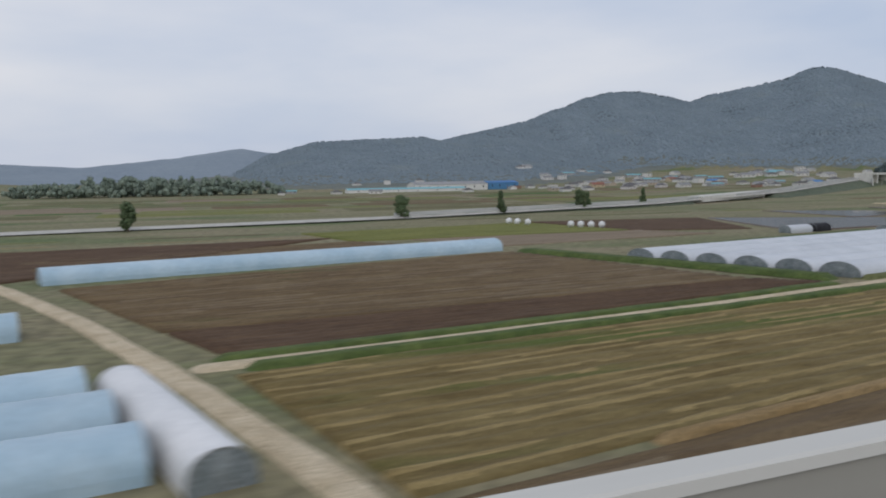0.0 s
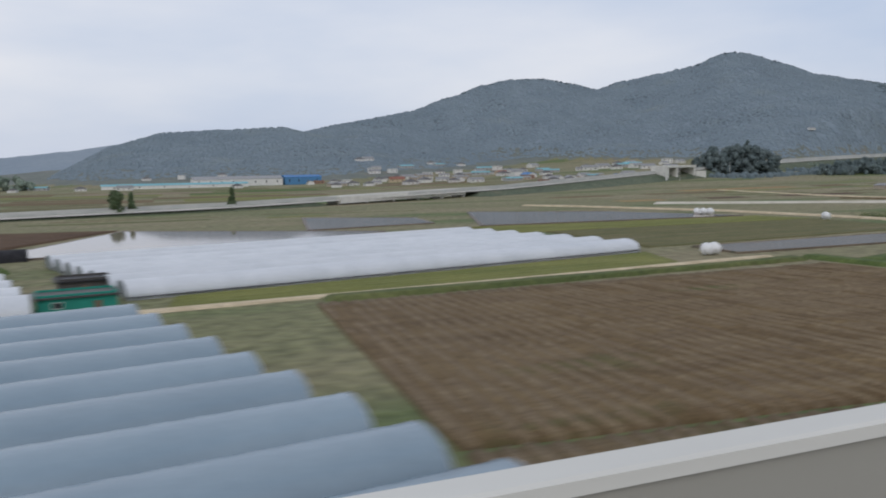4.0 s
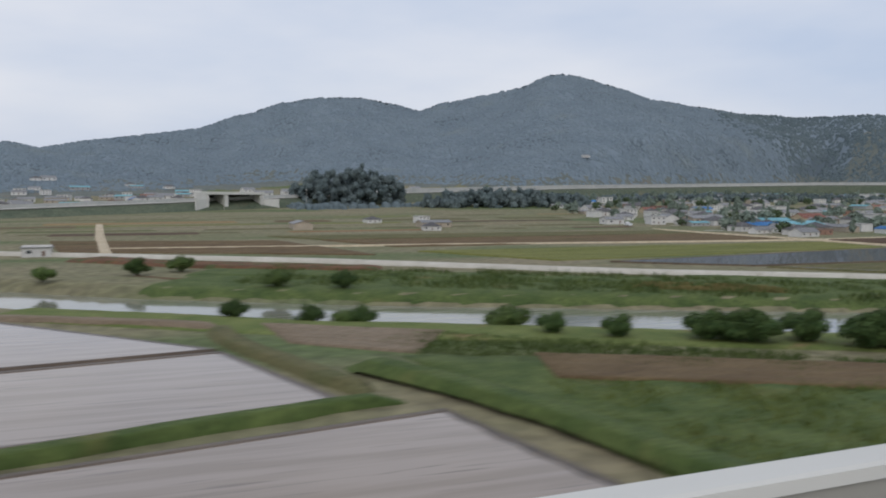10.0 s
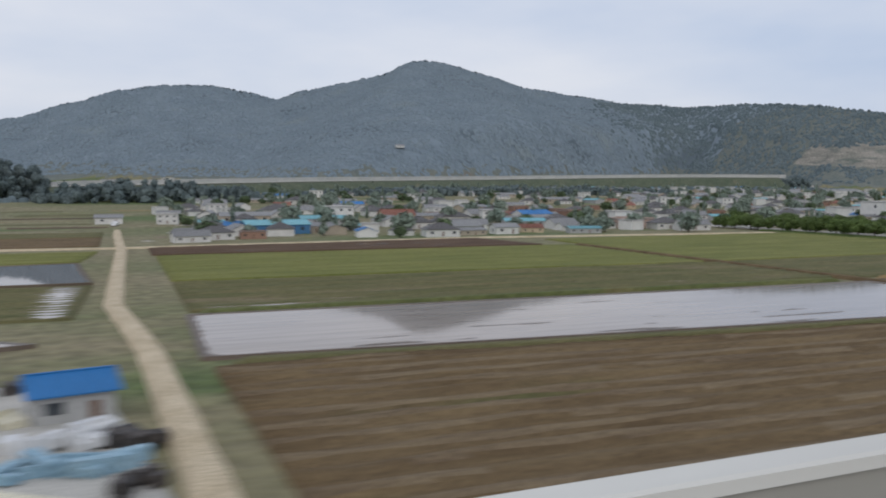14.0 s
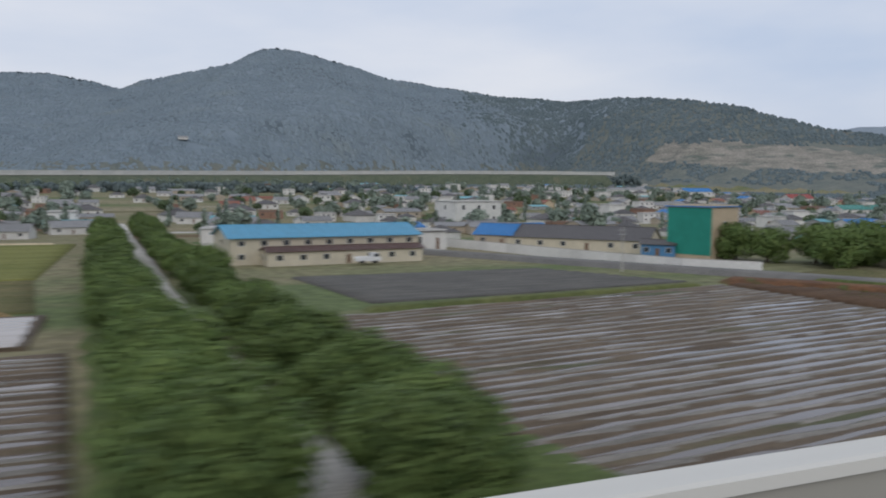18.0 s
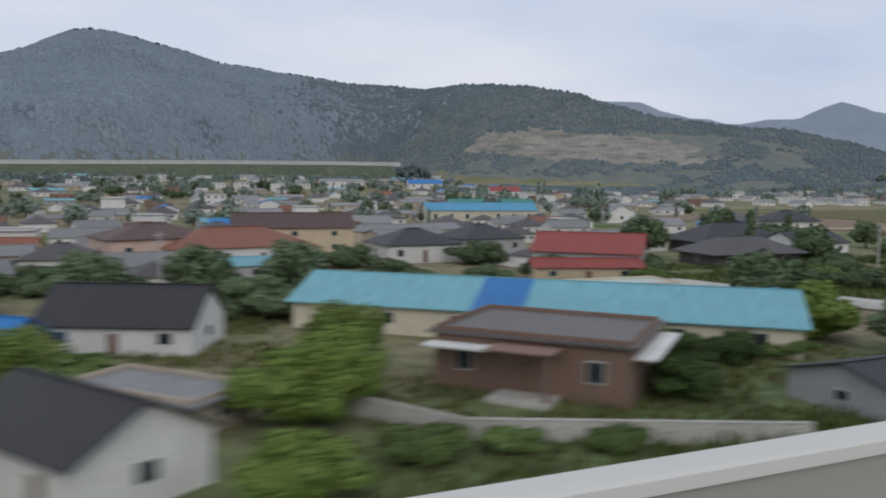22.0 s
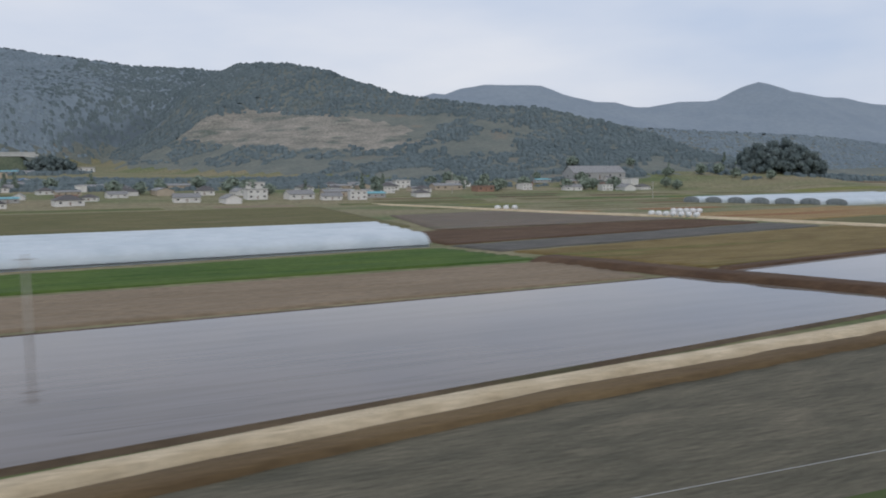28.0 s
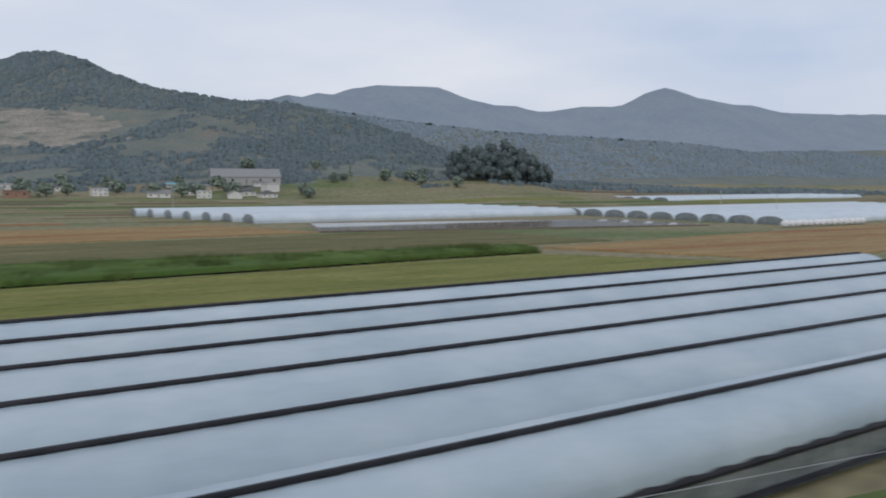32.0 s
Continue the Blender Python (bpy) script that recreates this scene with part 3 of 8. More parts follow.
def field(name, q, material, label, spacing=0.0, amp=0.0, z=0.0, across=False, rough=0.05, water=None, dip=0.0, patch=0.0, seed=1, category="field", step=2.2, wmat="water", row2=None, share=0.35, ragged=0.2, run=14.0, dens=7):
    """A tilled plot: ridges along its long side (or across), with standing water where it lies low.
    row2: a second material on part of every ridge, broken up along its length."""
    a, b, c, d = [np.array(p, float) for p in q]
    lu = (np.linalg.norm(b - a) + np.linalg.norm(c - d)) / 2
    lv = (np.linalg.norm(d - a) + np.linalg.norm(c - b)) / 2
    if across:
        nu, nv = max(3, int(lu / spacing) * dens if spacing else int(lu / step)), max(3, int(lv / step))
    else:
        nu, nv = max(3, int(lu / step)), max(3, int(lv / spacing) * dens if spacing else int(lv / step))
    nu, nv = min(nu, 420), min(nv, 420)
    X, Y, u, v = quad_grid(q, nu, nv, lu, lv)
    Z = np.full(X.shape, z) + rough * (fbm(X / 1.7, Y / 1.7, seed, 3) - 0.5) * 2
    along = v * lv if across else u * lu
    tri, kk = np.zeros(X.shape), np.zeros(X.shape)
    if spacing:
        k = (u * lu if across else v * lv) / spacing
        k = k + 0.55 * (fbm(along / 22, np.floor(k) * 0.37, seed, 3) - 0.5) + 0.30 * (fbm(along / 3.1, k * 0.9, seed + 5, 2) - 0.5)
        kk = k
        tri = 1 - 2 * np.abs(k - np.floor(k) - 0.5)
        Z += amp * np.clip(tri * 1.6 - 0.3, 0, 1) * (np.clip((np.minimum(v * lv, (1 - v) * lv) if across else np.minimum(u * lu, (1 - u) * lu)) / 4.0, 0, 1) if (water is not None and dip > 0) else 1) * (0.35 + 1.2 * fbm(X / 4.2, Y / 1.1, seed + 7, 3))
    ends = np.minimum(v * lv, (1 - v) * lv) if across else np.minimum(u * lu, (1 - u) * lu)
    if water is not None and spacing and dip > 0:
        Z -= np.clip(1 - ends / 5.0, 0, 1) * amp * 0.45
    if patch:
        Z += patch * (fbm(X / 13, Y / 7, seed + 3, 3) - 0.5) * 3.2
    Z -= dip
    edge = np.minimum.reduce([u * lu, (1 - u) * lu, v * lv, (1 - v) * lv])
    if water is not None:
        Z = np.where(edge < 0.5, np.maximum(Z, z + water + 0.05), Z)
    Z = np.where(edge < 0.001, z - 0.45, Z)
    ob = grid_link(name, X, Y, Z, material)
    tagged(ob, label, category, kind="structure")
    if row2:
        ob.data.materials.append(M[row2])
        t = (tri[:-1, :-1] + tri[1:, 1:]) / 2
        br = fbm(along[:-1, :-1] / run, np.floor(kk[:-1, :-1]) * 1.0, seed + 9, 3)
        ob.data.polygons.foreach_set("material_index", ((t > 1 - share) & (br > 0.5 - ragged)).astype(np.int32).ravel())
    if water is not None:
        cxy = (a + b + c + d) / 4
        w = [p + (cxy - p) / np.linalg.norm(cxy - p) * 0.6 for p in (a, b, c, d)]
        wo = link("standing_water", [(p[0], p[1], z + water) for p in w], [(0, 1, 2, 3)], M[wmat], ob)
        wo["label"] = "still water reflecting the sky"
    return ob


def strip(name, pts, width, material, label, z=0.12, category="road", skirt=0.4, wob=0.08, step=2.0):
    """A road or bank that follows plan points (x, y) or (x, y, z)."""
    P = []
    for p, q in zip(pts[:-1], pts[1:]):
        n = max(1, int(math.hypot(q[0] - p[0], q[1] - p[1]) / step))
        for i in range(n):
            k = i / n
            P.append([p[j] + (q[j] - p[j]) * k if j < len(p) else z for j in range(3)])
    P.append([pts[-1][j] if j < len(pts[-1]) else z for j in range(3)])
    P = np.array(P)
    for _ in range(2):
        P[1:-1] = (P[:-2] + 2 * P[1:-1] + P[2:]) / 4
    T = np.gradient(P[:, :2], axis=0)
    T /= np.linalg.norm(T, axis=1)[:, None] + 1e-9
    N = np.stack([-T[:, 1], T[:, 0]], -1)
    offs = [(-0.5, -skirt, 1.35), (-0.5, 0, 1), (-0.2, 0.035, 1), (0.2, 0.035, 1), (0.5, 0, 1), (0.5, -skirt, 1.35)]
    X, Y, Z = [], [], []
    s = np.arange(len(P)) * step
    for j, (o, dz, m) in enumerate(offs):
        w = width * o * m + wob * width * (fbm(s / 3.0, s * 0 + j * 7, 11, 3) - 0.5) * 2
        X.append(P[:, 0] + N[:, 0] * w)
        Y.append(P[:, 1] + N[:, 1] * w)
        Z.append(P[:, 2] + dz)
    Z = np.array(Z)
    Z[:, 0] -= skirt + 0.3
    Z[:, -1] -= skirt + 0.3
    ob = grid_link(name, np.array(X), np.array(Y), Z, material)
    return tagged(ob, label, category, kind="structure")


bund = lambda pts, w=1.6, m="grass", z=0.28, label="grassy earth bund between plots": strip("bund", pts, w, M[m], label, z=z, category="bund", skirt=0.6, wob=0.22)

# ---- the plain, from the first greenhouses to the creek ----
field("field", [(-70, 108), (-24, 112), (32, 172), (-70, 160)], M["soil_red"], "dark red-brown ploughed field", 2.4, 0.15, seed=2)
field("field", [(-17, 118), (49, 138), (34, 160), (-24, 142)], M["soil_brown"], "brown field beyond the long blue greenhouse", 2.4, 0.12, seed=3)
field("field", [(34, 161), (100, 162), (92, 203), (28, 190)], M["barley"], "yellow-green ripening barley", 1.6, 0.1, seed=4)
field("field", [(56, 136), (110, 144), (101, 161), (46, 160)], M["fallow"], "pale raked fallow plot", 2.5, 0.06, seed=5)
field("field", [(-1.5, 70.6), (65.5, 79), (54, 124), (-13.5, 104)], M["soil_brown"], "brown stubble plot with straw streaks", 1.9, 0.16, seed=6, row2="soil_row", share=0.4, ragged=-0.05)
field("field", [(3, 59), (71, 73.2), (66, 78.6), (-1.2, 70)], M["soil_red"], "freshly tilled dark red-brown strip", 1.2, 0.18, seed=7)
field("field", [(8.5, 29.5), (83, 46.2), (78, 67), (3.2, 53.2)], M["stubble"], "harvested field with golden straw rows", 1.5, 0.2, seed=8, step=1.6, row2="straw_row", share=0.34, ragged=0.05, run=18.0)
field("field", [(9, 8), (89, 12), (84.5, 45), (9, 28.6)], M["soil_brown"], "dull brown ploughed field beside the viaduct", 2.2, 0.15, seed=9, row2="soil_row", share=0.3, ragged=-0.08)
strip("dirt_road", [(-30, 128), (-19.5, 106), (-9, 80), (-0.8, 55.3), (6.3, 31), (10, 6)], 1.7, M["dirt_road"], "pale dirt farm road")
strip("farm_lane", [(-0.8, 55.4), (12, 57.5), (25.7, 60), (48.8, 64.3), (75.9, 70.3), (83, 72)], 1.7, M["dirt_road"], "narrow pale farm lane with grassy edges", z=0.1)
bund([(3, 54.6), (26, 58.6), (50, 62.6), (79, 68.6)], 1.5, "grass_dark")
bund([(1, 57.8), (26, 62.0), (50, 66.4), (72, 71.6)], 1.6, "grass_dark")
bund([(83.4, 46), (78.6, 67)], 1.1, "straw", 0.2, "trodden straw-coloured headland")
bund([(20, 31.6), (83, 45.6)], 0.9, "straw", 0.2, "trodden straw-coloured headland")
bund([(56, 126), (74, 74)], 3.2, "grass_dark", 0.5)
bund([(78, 66), (91, 30)], 3.0, "grass", 0.3)
bund([(70, 108), (100, 117), (136, 126)], 4.0, "grass_dark", 1.0, "rank dark green hedge bank")
bund([(76, 73), (110, 79.5), (146, 87)], 3.0, "grass", 0.35)
field("pond_paddy", [(128, 140), (176, 146), (196, 165), (146, 195)], M["mud"], "flooded paddy behind the white greenhouses", 2.0, 0.08, water=0.1, dip=0.1, patch=0.03, seed=10, category="paddy")
field("pond_paddy", [(182, 176), (212, 183), (214, 205), (188, 222)], M["mud"], "flooded paddy with mud showing", 2.0, 0.08, water=0.06, dip=0.07, patch=0.035, seed=11, category="paddy")
field("field", [(100, 160), (126, 152), (145, 198), (92, 206)], M["soil_red"], "dark ploughed plot", 2.2, 0.1, seed=12)
field("field", [(155, 86), (215, 96), (218, 108), (156, 95)], M["barley"], "rough yellow-green grass strip", 2.0, 0.1, seed=13)
field("field", [(167, 44), (243, 40), (228.5, 87.5), (168, 84)], M["soil_brown"], "ploughed brown field with pale straw rows", 1.25, 0.2, across=True, seed=14, row2="soil_row", share=0.5, ragged=0.16)
field("field", [(168, 8), (249, 8), (243.4, 39.4), (167, 43.4)], M["soil_brown"], "ploughed brown field beside the viaduct", 1.25, 0.2, across=True, seed=15, row2="soil_row", share=0.5, ragged=0.16)
strip("farm_lane", [(150, 86), (190, 91), (222, 96), (231, 97)], 1.2, M["dirt_road"], "narrow pale farm lane", z=0.1)
bund([(168, 86.5), (200, 89.5), (232, 93)], 2.2, "grass")
bund([(233, 96), (234, 84), (246, 46), (252, 12)], 2.4, "grass_dark")
field("paddy", [(247, 44.5), (289, 52), (287.5, 99), (236, 85)], M["mud"], "flooded paddy with dark mud ridges", 1.75, 0.19, water=0.07, dip=0.055, patch=0.07, seed=16, category="paddy", step=1.5)
field("paddy", [(253, 8), (289, 8), (289, 51.4), (247.6, 43.9)], M["mud"], "flooded paddy beside the viaduct", 2.6, 0.15, water=0.07, dip=0.06, patch=0.06, seed=17, category="paddy")
bund([(234, 87), (262, 95), (289, 102)], 2.4, "grass_dark")
field("paddy", [(228, 101.5), (260, 103), (286, 116), (228, 112)], M["mud_dark"], "narrow flooded paddy strip", 2.0, 0.1, water=0.06, dip=0.07, patch=0.03, seed=18, category="paddy")
field("field", [(222, 114), (286, 121), (287, 150), (222, 148)], M["olive"], "grass ley with straw streaks", 2.0, 0.1, seed=19)
field("field", [(216, 149), (287, 151), (284, 164), (214, 166)], M["barley"], "yellow-green ley beyond the greenhouses", 2.0, 0.1, seed=20)
field("pond_paddy", [(217, 168.5), (282, 166), (266, 200), (234, 222)], M["mud"], "flooded paddy beyond the ley", 2.2, 0.1, water=0.09, dip=0.09, patch=0.04, seed=93, category="paddy")
strip("dirt_road", [(289, 10), (290.7, 51), (293.4, 73.7), (296.5, 110), (297, 125), (296, 150), (291, 185), (274, 228), (262, 248)], 1.9, M["dirt_road"], "pale dirt road along the creek bank", z=0.3)
bund([(314.5, 14), (316, 50), (318, 74)], 6, "grass_dark", 0.1, "green bank beside the dirt track")
bund([(299, 12), (300, 60), (302, 85)], 5, "grass_dark", -0.3, "rank grass on the creek bank")

# ---- creek and river ----
def river_sheet(name, line, z, label, grow):
    L = np.array(line, float)
    T = np.gradient(L[:, :2], axis=0)
    T /= np.linalg.norm(T, axis=1)[:, None]
    N = np.stack([-T[:, 1], T[:, 0]], -1)
    W = (L[:, 2] + grow)[:, None]
    A, B = L[:, :2] + N * W, L[:, :2] - N * W
    V_ = [(*p, z) for p in A] + [(*p, z) for p in B]
    n = len(L)
    return tagged(link(name, V_, [(i, i + 1, n + i + 1, n + i) for i in range(n - 1)], M["river"]), label, "water", kind="structure")


river_sheet("river_water", RIVER, -1.35, "slow grey-green river water", 2.2)
river_sheet("creek_water", CREEK[:4], -1.30, "still creek water between reeds", 1.2)
bund([(396, 143), (431, 123.5), (474, 94.5), (507.5, 64.5), (533, 40), (563, 10)], 9.5, "grass_dark", 0.05, "lush green river bank below the road")
bund([(438, 105), (463, 91), (477, 83.5), (490.5, 74.8), (502, 66), (523, 45.5), (545, 17)], 5.6, "grass_dark", -0.85, "rank bank grass at the water's edge")
def bank_sheet(line, side, o0, o1, material, label):
    """Grass laid over the ground beside the river."""
    L = np.array(line, float)
    k = np.linspace(0, len(L) - 1, 90)
    P = np.stack([np.interp(k, np.arange(len(L)), L[:, j]) for j in range(3)], -1)
    T = np.gradient(P[:, :2], axis=0)
    T /= np.linalg.norm(T, axis=1)[:, None]
    o = np.linspace(o0, o1, 9)[None] + P[:, 2:3]
    X = P[:, 0:1] - side * T[:, 1:2] * o
    Y = P[:, 1:2] + side * T[:, 0:1] * o
    Z = ground_z(X, Y) + 0.09 + 0.1 * fbm(X / 1.5, Y / 1.5, 6, 2)
    Z[:, 0] -= 0.4
    Z[:, -1] -= 0.4
    return tagged(grid_link("river_bank", X, Y, Z, M[material]), label, "bank", kind="structure")


bank_sheet(RIVER[1:6], 1, 1.4, 13, "meadow", "lush grass on the near river bank")
bank_sheet(RIVER[:4], -1, 18, 29, "grass_dark", "lush grass below the river road")
bank_sheet(RIVER[:6], -1, 1.4, 20, "grass_dark", "lush grass on the far river bank")
strip("river_road", [(300, 232), (340, 205), (366, 186), (417, 153), (456, 120), (483, 103), (513, 77), (540, 52), (575, 20), (590, 4)], 1.6, M["pale_lane"], "pale concrete road on the far river bank", z=0.5, skirt=0.8)
strip("farm_track", [(311.4, 73.5), (310.2, 63), (308.6, 52), (306, 38), (302, 16)], 1.7, M["dirt_road"], "short pale dirt track", z=0.15)
field("paddy", [(330.5, 52.2), (400, 64.6), (395, 80.8), (322.8, 69.4)], M["mud"], "broad flooded paddy mirroring the hills", 2.5, 0.10, water=0.08, dip=0.07, patch=0.05, seed=21, category="paddy", step=1.6)
field("paddy", [(322, 70.2), (394.8, 81.6), (378, 100.5), (329, 106.5)], M["mud"], "flooded paddy mirroring the hills", 2.5, 0.08, water=0.08, dip=0.08, patch=0.05, seed=22, category="paddy", step=1.6)
field("field", [(325, 107), (366, 111.5), (356, 121), (333, 138)], M["mulch_grey"], "dark grey plot under mulch film", 1.6, 0.12, seed=24)
field("paddy", [(336, 8), (415, 8), (404.3, 61.8), (332, 49.8)], M["mud"], "flooded paddy strip beside the viaduct", 2.5, 0.07, water=0.08, dip=0.09, patch=0.03, seed=25, category="paddy")
bund([(330, 50.9), (350, 54.1), (384.4, 60.5), (400.6, 64.7), (404, 64.6)], 1.15, "grass_dark", 0.4)
bund([(395.6, 92), (395.9, 84), (401.6, 66)], 1.5, "olive", 0.4, "dry brown bund beside the ditch")
bund([(402.4, 74), (405.4, 67.4), (408.6, 58), (410.4, 50), (417.5, 8)], 1.7, "grass_dark", 0.75, "rank green bank along the paddy's edge")
bund([(318.6, 80), (321, 70), (327.6, 51), (332, 10)], 3.4, "grass_dark", 0.35)
bund([(329, 107.4), (352, 108.6), (379, 102.4), (396.5, 91.5)], 1.6, "fallow", 0.3)
field("field", [(400, 83.4), (407.7, 76.4), (412.9, 84.3), (399.1, 92.6)], M["fallow"], "bare brown plot", 2, 0.1, seed=26)
field("meadow", [(411.4, 30), (458, 34), (446, 58), (406.4, 76)], M["grass_dark"], "lush green riverside meadow", 0, 0, rough=0.2, seed=27)
field("field", [(413, 66), (440, 51.5), (444, 57), (415, 73)], M["soil_brown"], "drying brown mud plot", 2, 0.05, z=0.16, seed=28)

# ---- beyond the river ----
field("paddy", [(513.5, 78.2), (541, 86), (530, 94.5), (503, 94)], M["mud"], "flooded paddy with a clear reflection", 2, 0.05, water=0.1, dip=0.06, seed=30, category="paddy")
field("field", [(498, 100), (542.5, 97.5), (543.5, 121), (480, 122)], M["olive"], "olive plot with wet rows", 1.8, 0.18, water=0.02, dip=0.02, patch=0.025, seed=31)
field("paddy", [(480, 124), (543.5, 123), (541, 150), (462, 138)], M["mud_dark"], "dark grey flooded paddy", 2, 0.06, water=0.08, dip=0.06, patch=0.02, wmat="water_clear", seed=32, category="paddy")
field("field", [(455, 143), (541, 153), (543, 172), (440, 172)], M["barley"], "yellow-green weedy strip", 2, 0.1, seed=33)
field("field", [(440, 186), (543, 186), (543, 215), (430, 215)], M["soil_brown"], "brown ploughed terrace", 2, 0.1, seed=34)
field("field", [(430, 217), (543, 217), (543, 236), (420, 236)], M["olive"], "olive terrace", 2, 0.1, seed=35)
field("field", [(375, 190), (430, 165), (420, 214), (370, 226)], M["soil_brown"], "brown ploughed terrace", 2, 0.1, seed=36)
strip("farm_lane", [(380, 196), (448, 190), (488, 185), (546, 179), (619, 186), (697, 178)], 1.5, M["dirt_road"], "pale farm lane across the plain", z=0.15)
strip("dirt_road", [(549, 20), (549, 51), (547.8, 82), (545.5, 105), (546, 140), (546.6, 176), (546, 225), (546, 273)], 1.4, M["dirt_road"], "straight pale farm road towards the village", z=0.2)
field("paddy", [(550.5, 77.5), (625.6, 71.3), (626, 93), (551, 96)], M["mud"], "broad flooded paddy", 2.4, 0.12, water=0.07, dip=0.07, patch=0.025, seed=37, category="paddy")
field("field", [(551.5, 98), (626, 98), (626, 119), (551.5, 121)], M["olive"], "dark olive rows with water between", 1.8, 0.2, water=0.01, patch=0.05, seed=38)
field("field", [(551.5, 123), (626.2, 121), (626.5, 160), (551.5, 160)], M["barley"], "yellow-green field", 2, 0.1, seed=39)
field("paddy", [(551, 162), (622, 162), (618, 184), (551, 178)], M["soil_red"], "dark flooded strip below the village", 2, 0.1, water=0.0, patch=0.03, seed=40, category="paddy")
field("field", [(552, 30), (627.6, 30), (626.4, 69.8), (551, 75)], M["soil_brown"], "ploughed brown rows", 1.9, 0.28, seed=41, row2="soil_row", share=0.4, ragged=0.1)
bund([(551, 76), (590, 72.6), (625, 70.8)], 1.2, "olive", 0.25)
bund([(551, 97), (590, 96.8), (625, 95.5)], 1.2, "grass", 0.25)
bund([(627.5, 160), (626.6, 96), (627, 72), (627.8, 50), (628.8, 20)], 1.2, "soil_brown", 0.25)
field("paddy", [(630, 20), (702.2, 22), (700.4, 78), (628.6, 82)], M["mud_dark"], "flooded plot with pale ridged rows", 1.5, 0.18, water=0.078, dip=-0.02, patch=0.03, wmat="water_clear", seed=42, category="paddy", step=1.4, rough=0.04, row2="pale_row", share=0.3, run=20.0)
bund([(630, 83), (660, 82), (694, 79.6)], 1.2, "olive", 0.25)
field("paddy", [(628.4, 84), (698, 81), (698.5, 94.5), (628.2, 94)], M["mud_dark"], "still dark water beyond the rows", 2.4, 0.08, water=0.08, dip=0.06, patch=0.03, seed=43, category="paddy")
bund([(629, 95.2), (660, 95.4), (697, 96)], 1.2, "straw", 0.25)
field("field", [(628, 97), (697.5, 97), (696, 120), (628, 119)], M["olive"], "dark olive field", 1.8, 0.14, seed=44)
field("field", [(628, 121), (696, 122), (699, 177), (630, 176)], M["barley"], "bright yellow-green barley field", 2.0, 0.08, seed=45)
strip("tree_road", [(712, 10), (709.3, 50), (708, 78), (707.5, 110), (707.8, 160), (707.5, 200), (708, 300)], 2.2, M["concrete"], "pale straight road between two rows of trees", z=0.3)
bund([(704, 20), (703.5, 60), (703, 110), (702.6, 190)], 3.6, "grass_dark", 0.2)
bund([(718, 20), (715.5, 60), (714, 110), (713, 160)], 4.5, "grass_dark", 0.2)
field("field", [(724, 92.5), (762, 95.8), (753.5, 114), (722, 114.5)], M["mulch_grey"], "dark grey plot under shade cloth", 2, 0.08, seed=46)
field("paddy", [(715.8, 22), (764.5, 24), (762.5, 91.5), (717, 85.4)], M["mud_dark"], "wet plot with pale ridged rows", 1.4, 0.18, water=0.066, dip=-0.025, patch=0.03, wmat="water_clear", seed=47, category="paddy", step=1.4, rough=0.04, row2="pale_row", share=0.3, run=20.0)
bund([(721, 88.5), (762, 93)], 1.6, "grass", 0.25)
field("paddy", [(766.5, 24), (803.5, 24), (783.5, 64), (765, 68)], M["mud_dark"], "wet plot with curved pale rows", 1.7, 0.22, across=True, water=0.06, dip=-0.02, patch=0.025, wmat="water_clear", seed=48, category="paddy", rough=0.04)
field("field", [(764.5, 69.5), (779, 67.5), (768, 92), (764, 92)], M["soil_red"], "red-brown weedy corner plot", 1.8, 0.15, seed=49)
bund([(765.5, 96), (772, 88), (784.5, 66.5), (795.5, 48.5), (806, 26)], 3.4, "clay", 0.4, "raw orange clay road bank")
strip("village_road", [(744, 150), (758, 125), (770, 104), (778, 91), (790.2, 68), (800.8, 47.4), (812, 20)], 3.2, M["asphalt"], "grey asphalt village road", z=0.5, skirt=0.8)
field("field", [(781, 84), (790, 66), (803, 71), (789, 80)], M["mulch_grey"], "dark grey mulched garden plot", 1.2, 0.1, seed=50, z=0.05)
field("field", [(777, 97), (782, 87), (796, 83), (790, 100)], M["olive"], "rough brown-green garden plot", 1.4, 0.12, seed=51, z=0.05)
field("field", [(795, 63.5), (804.5, 46), (809, 48), (803, 68)], M["clay_raw"], "orange clay vegetable beds", 1.6, 0.2, seed=52, z=0.08)
strip("wall_lane", [(803, 70), (808, 60), (811, 47), (815, 30)], 1.4, M["concrete"], "grey concrete lane beside a garden wall", z=0.4)

strip("farm_lane", [(383.6, 181, 0.2), (381.6, 214, 0.25), (379.4, 250, 0.5), (377, 300, 1.4)], 1.8, M["dirt_road"], "pale farm lane running away from the hut")

# ---- behind the village, to the second greenhouses ----
field("field", [(926, 20), (981, 22), (977, 64), (932, 62)], M["straw"], "dry straw-coloured field with reddish bare soil", 2.2, 0.1, seed=60, z=0.05)
field("field", [(961, 36), (974, 36), (972, 57), (960.6, 54.4)], M["dark_turf"], "dark grey mulched strip on the straw field", 1.8, 0.06, seed=61, z=0.22)
strip("village_lane", [(906, 110), (914, 80), (920, 60), (925.5, 44), (930, 20)], 2.6, M["concrete"], "pale concrete village lane", z=0.35)
field("field", [(986, 58), (1001, 60), (1000, 72), (984, 74)], M["straw"], "orange-brown bare plot beside the houses", 2, 0.06, seed=62, z=0.1)
# row2 puts the thin glints of the mulch film into the colour
field("field", [(990, 20), (1046, 22), (1038.5, 59.5), (988.5, 56)], M["mulch"], "ploughed plot under black mulch film rows", 1.08, 0.22, seed=63, step=1.3, row2="pale_row", share=0.15, dens=12, ragged=0.25, run=30.0)
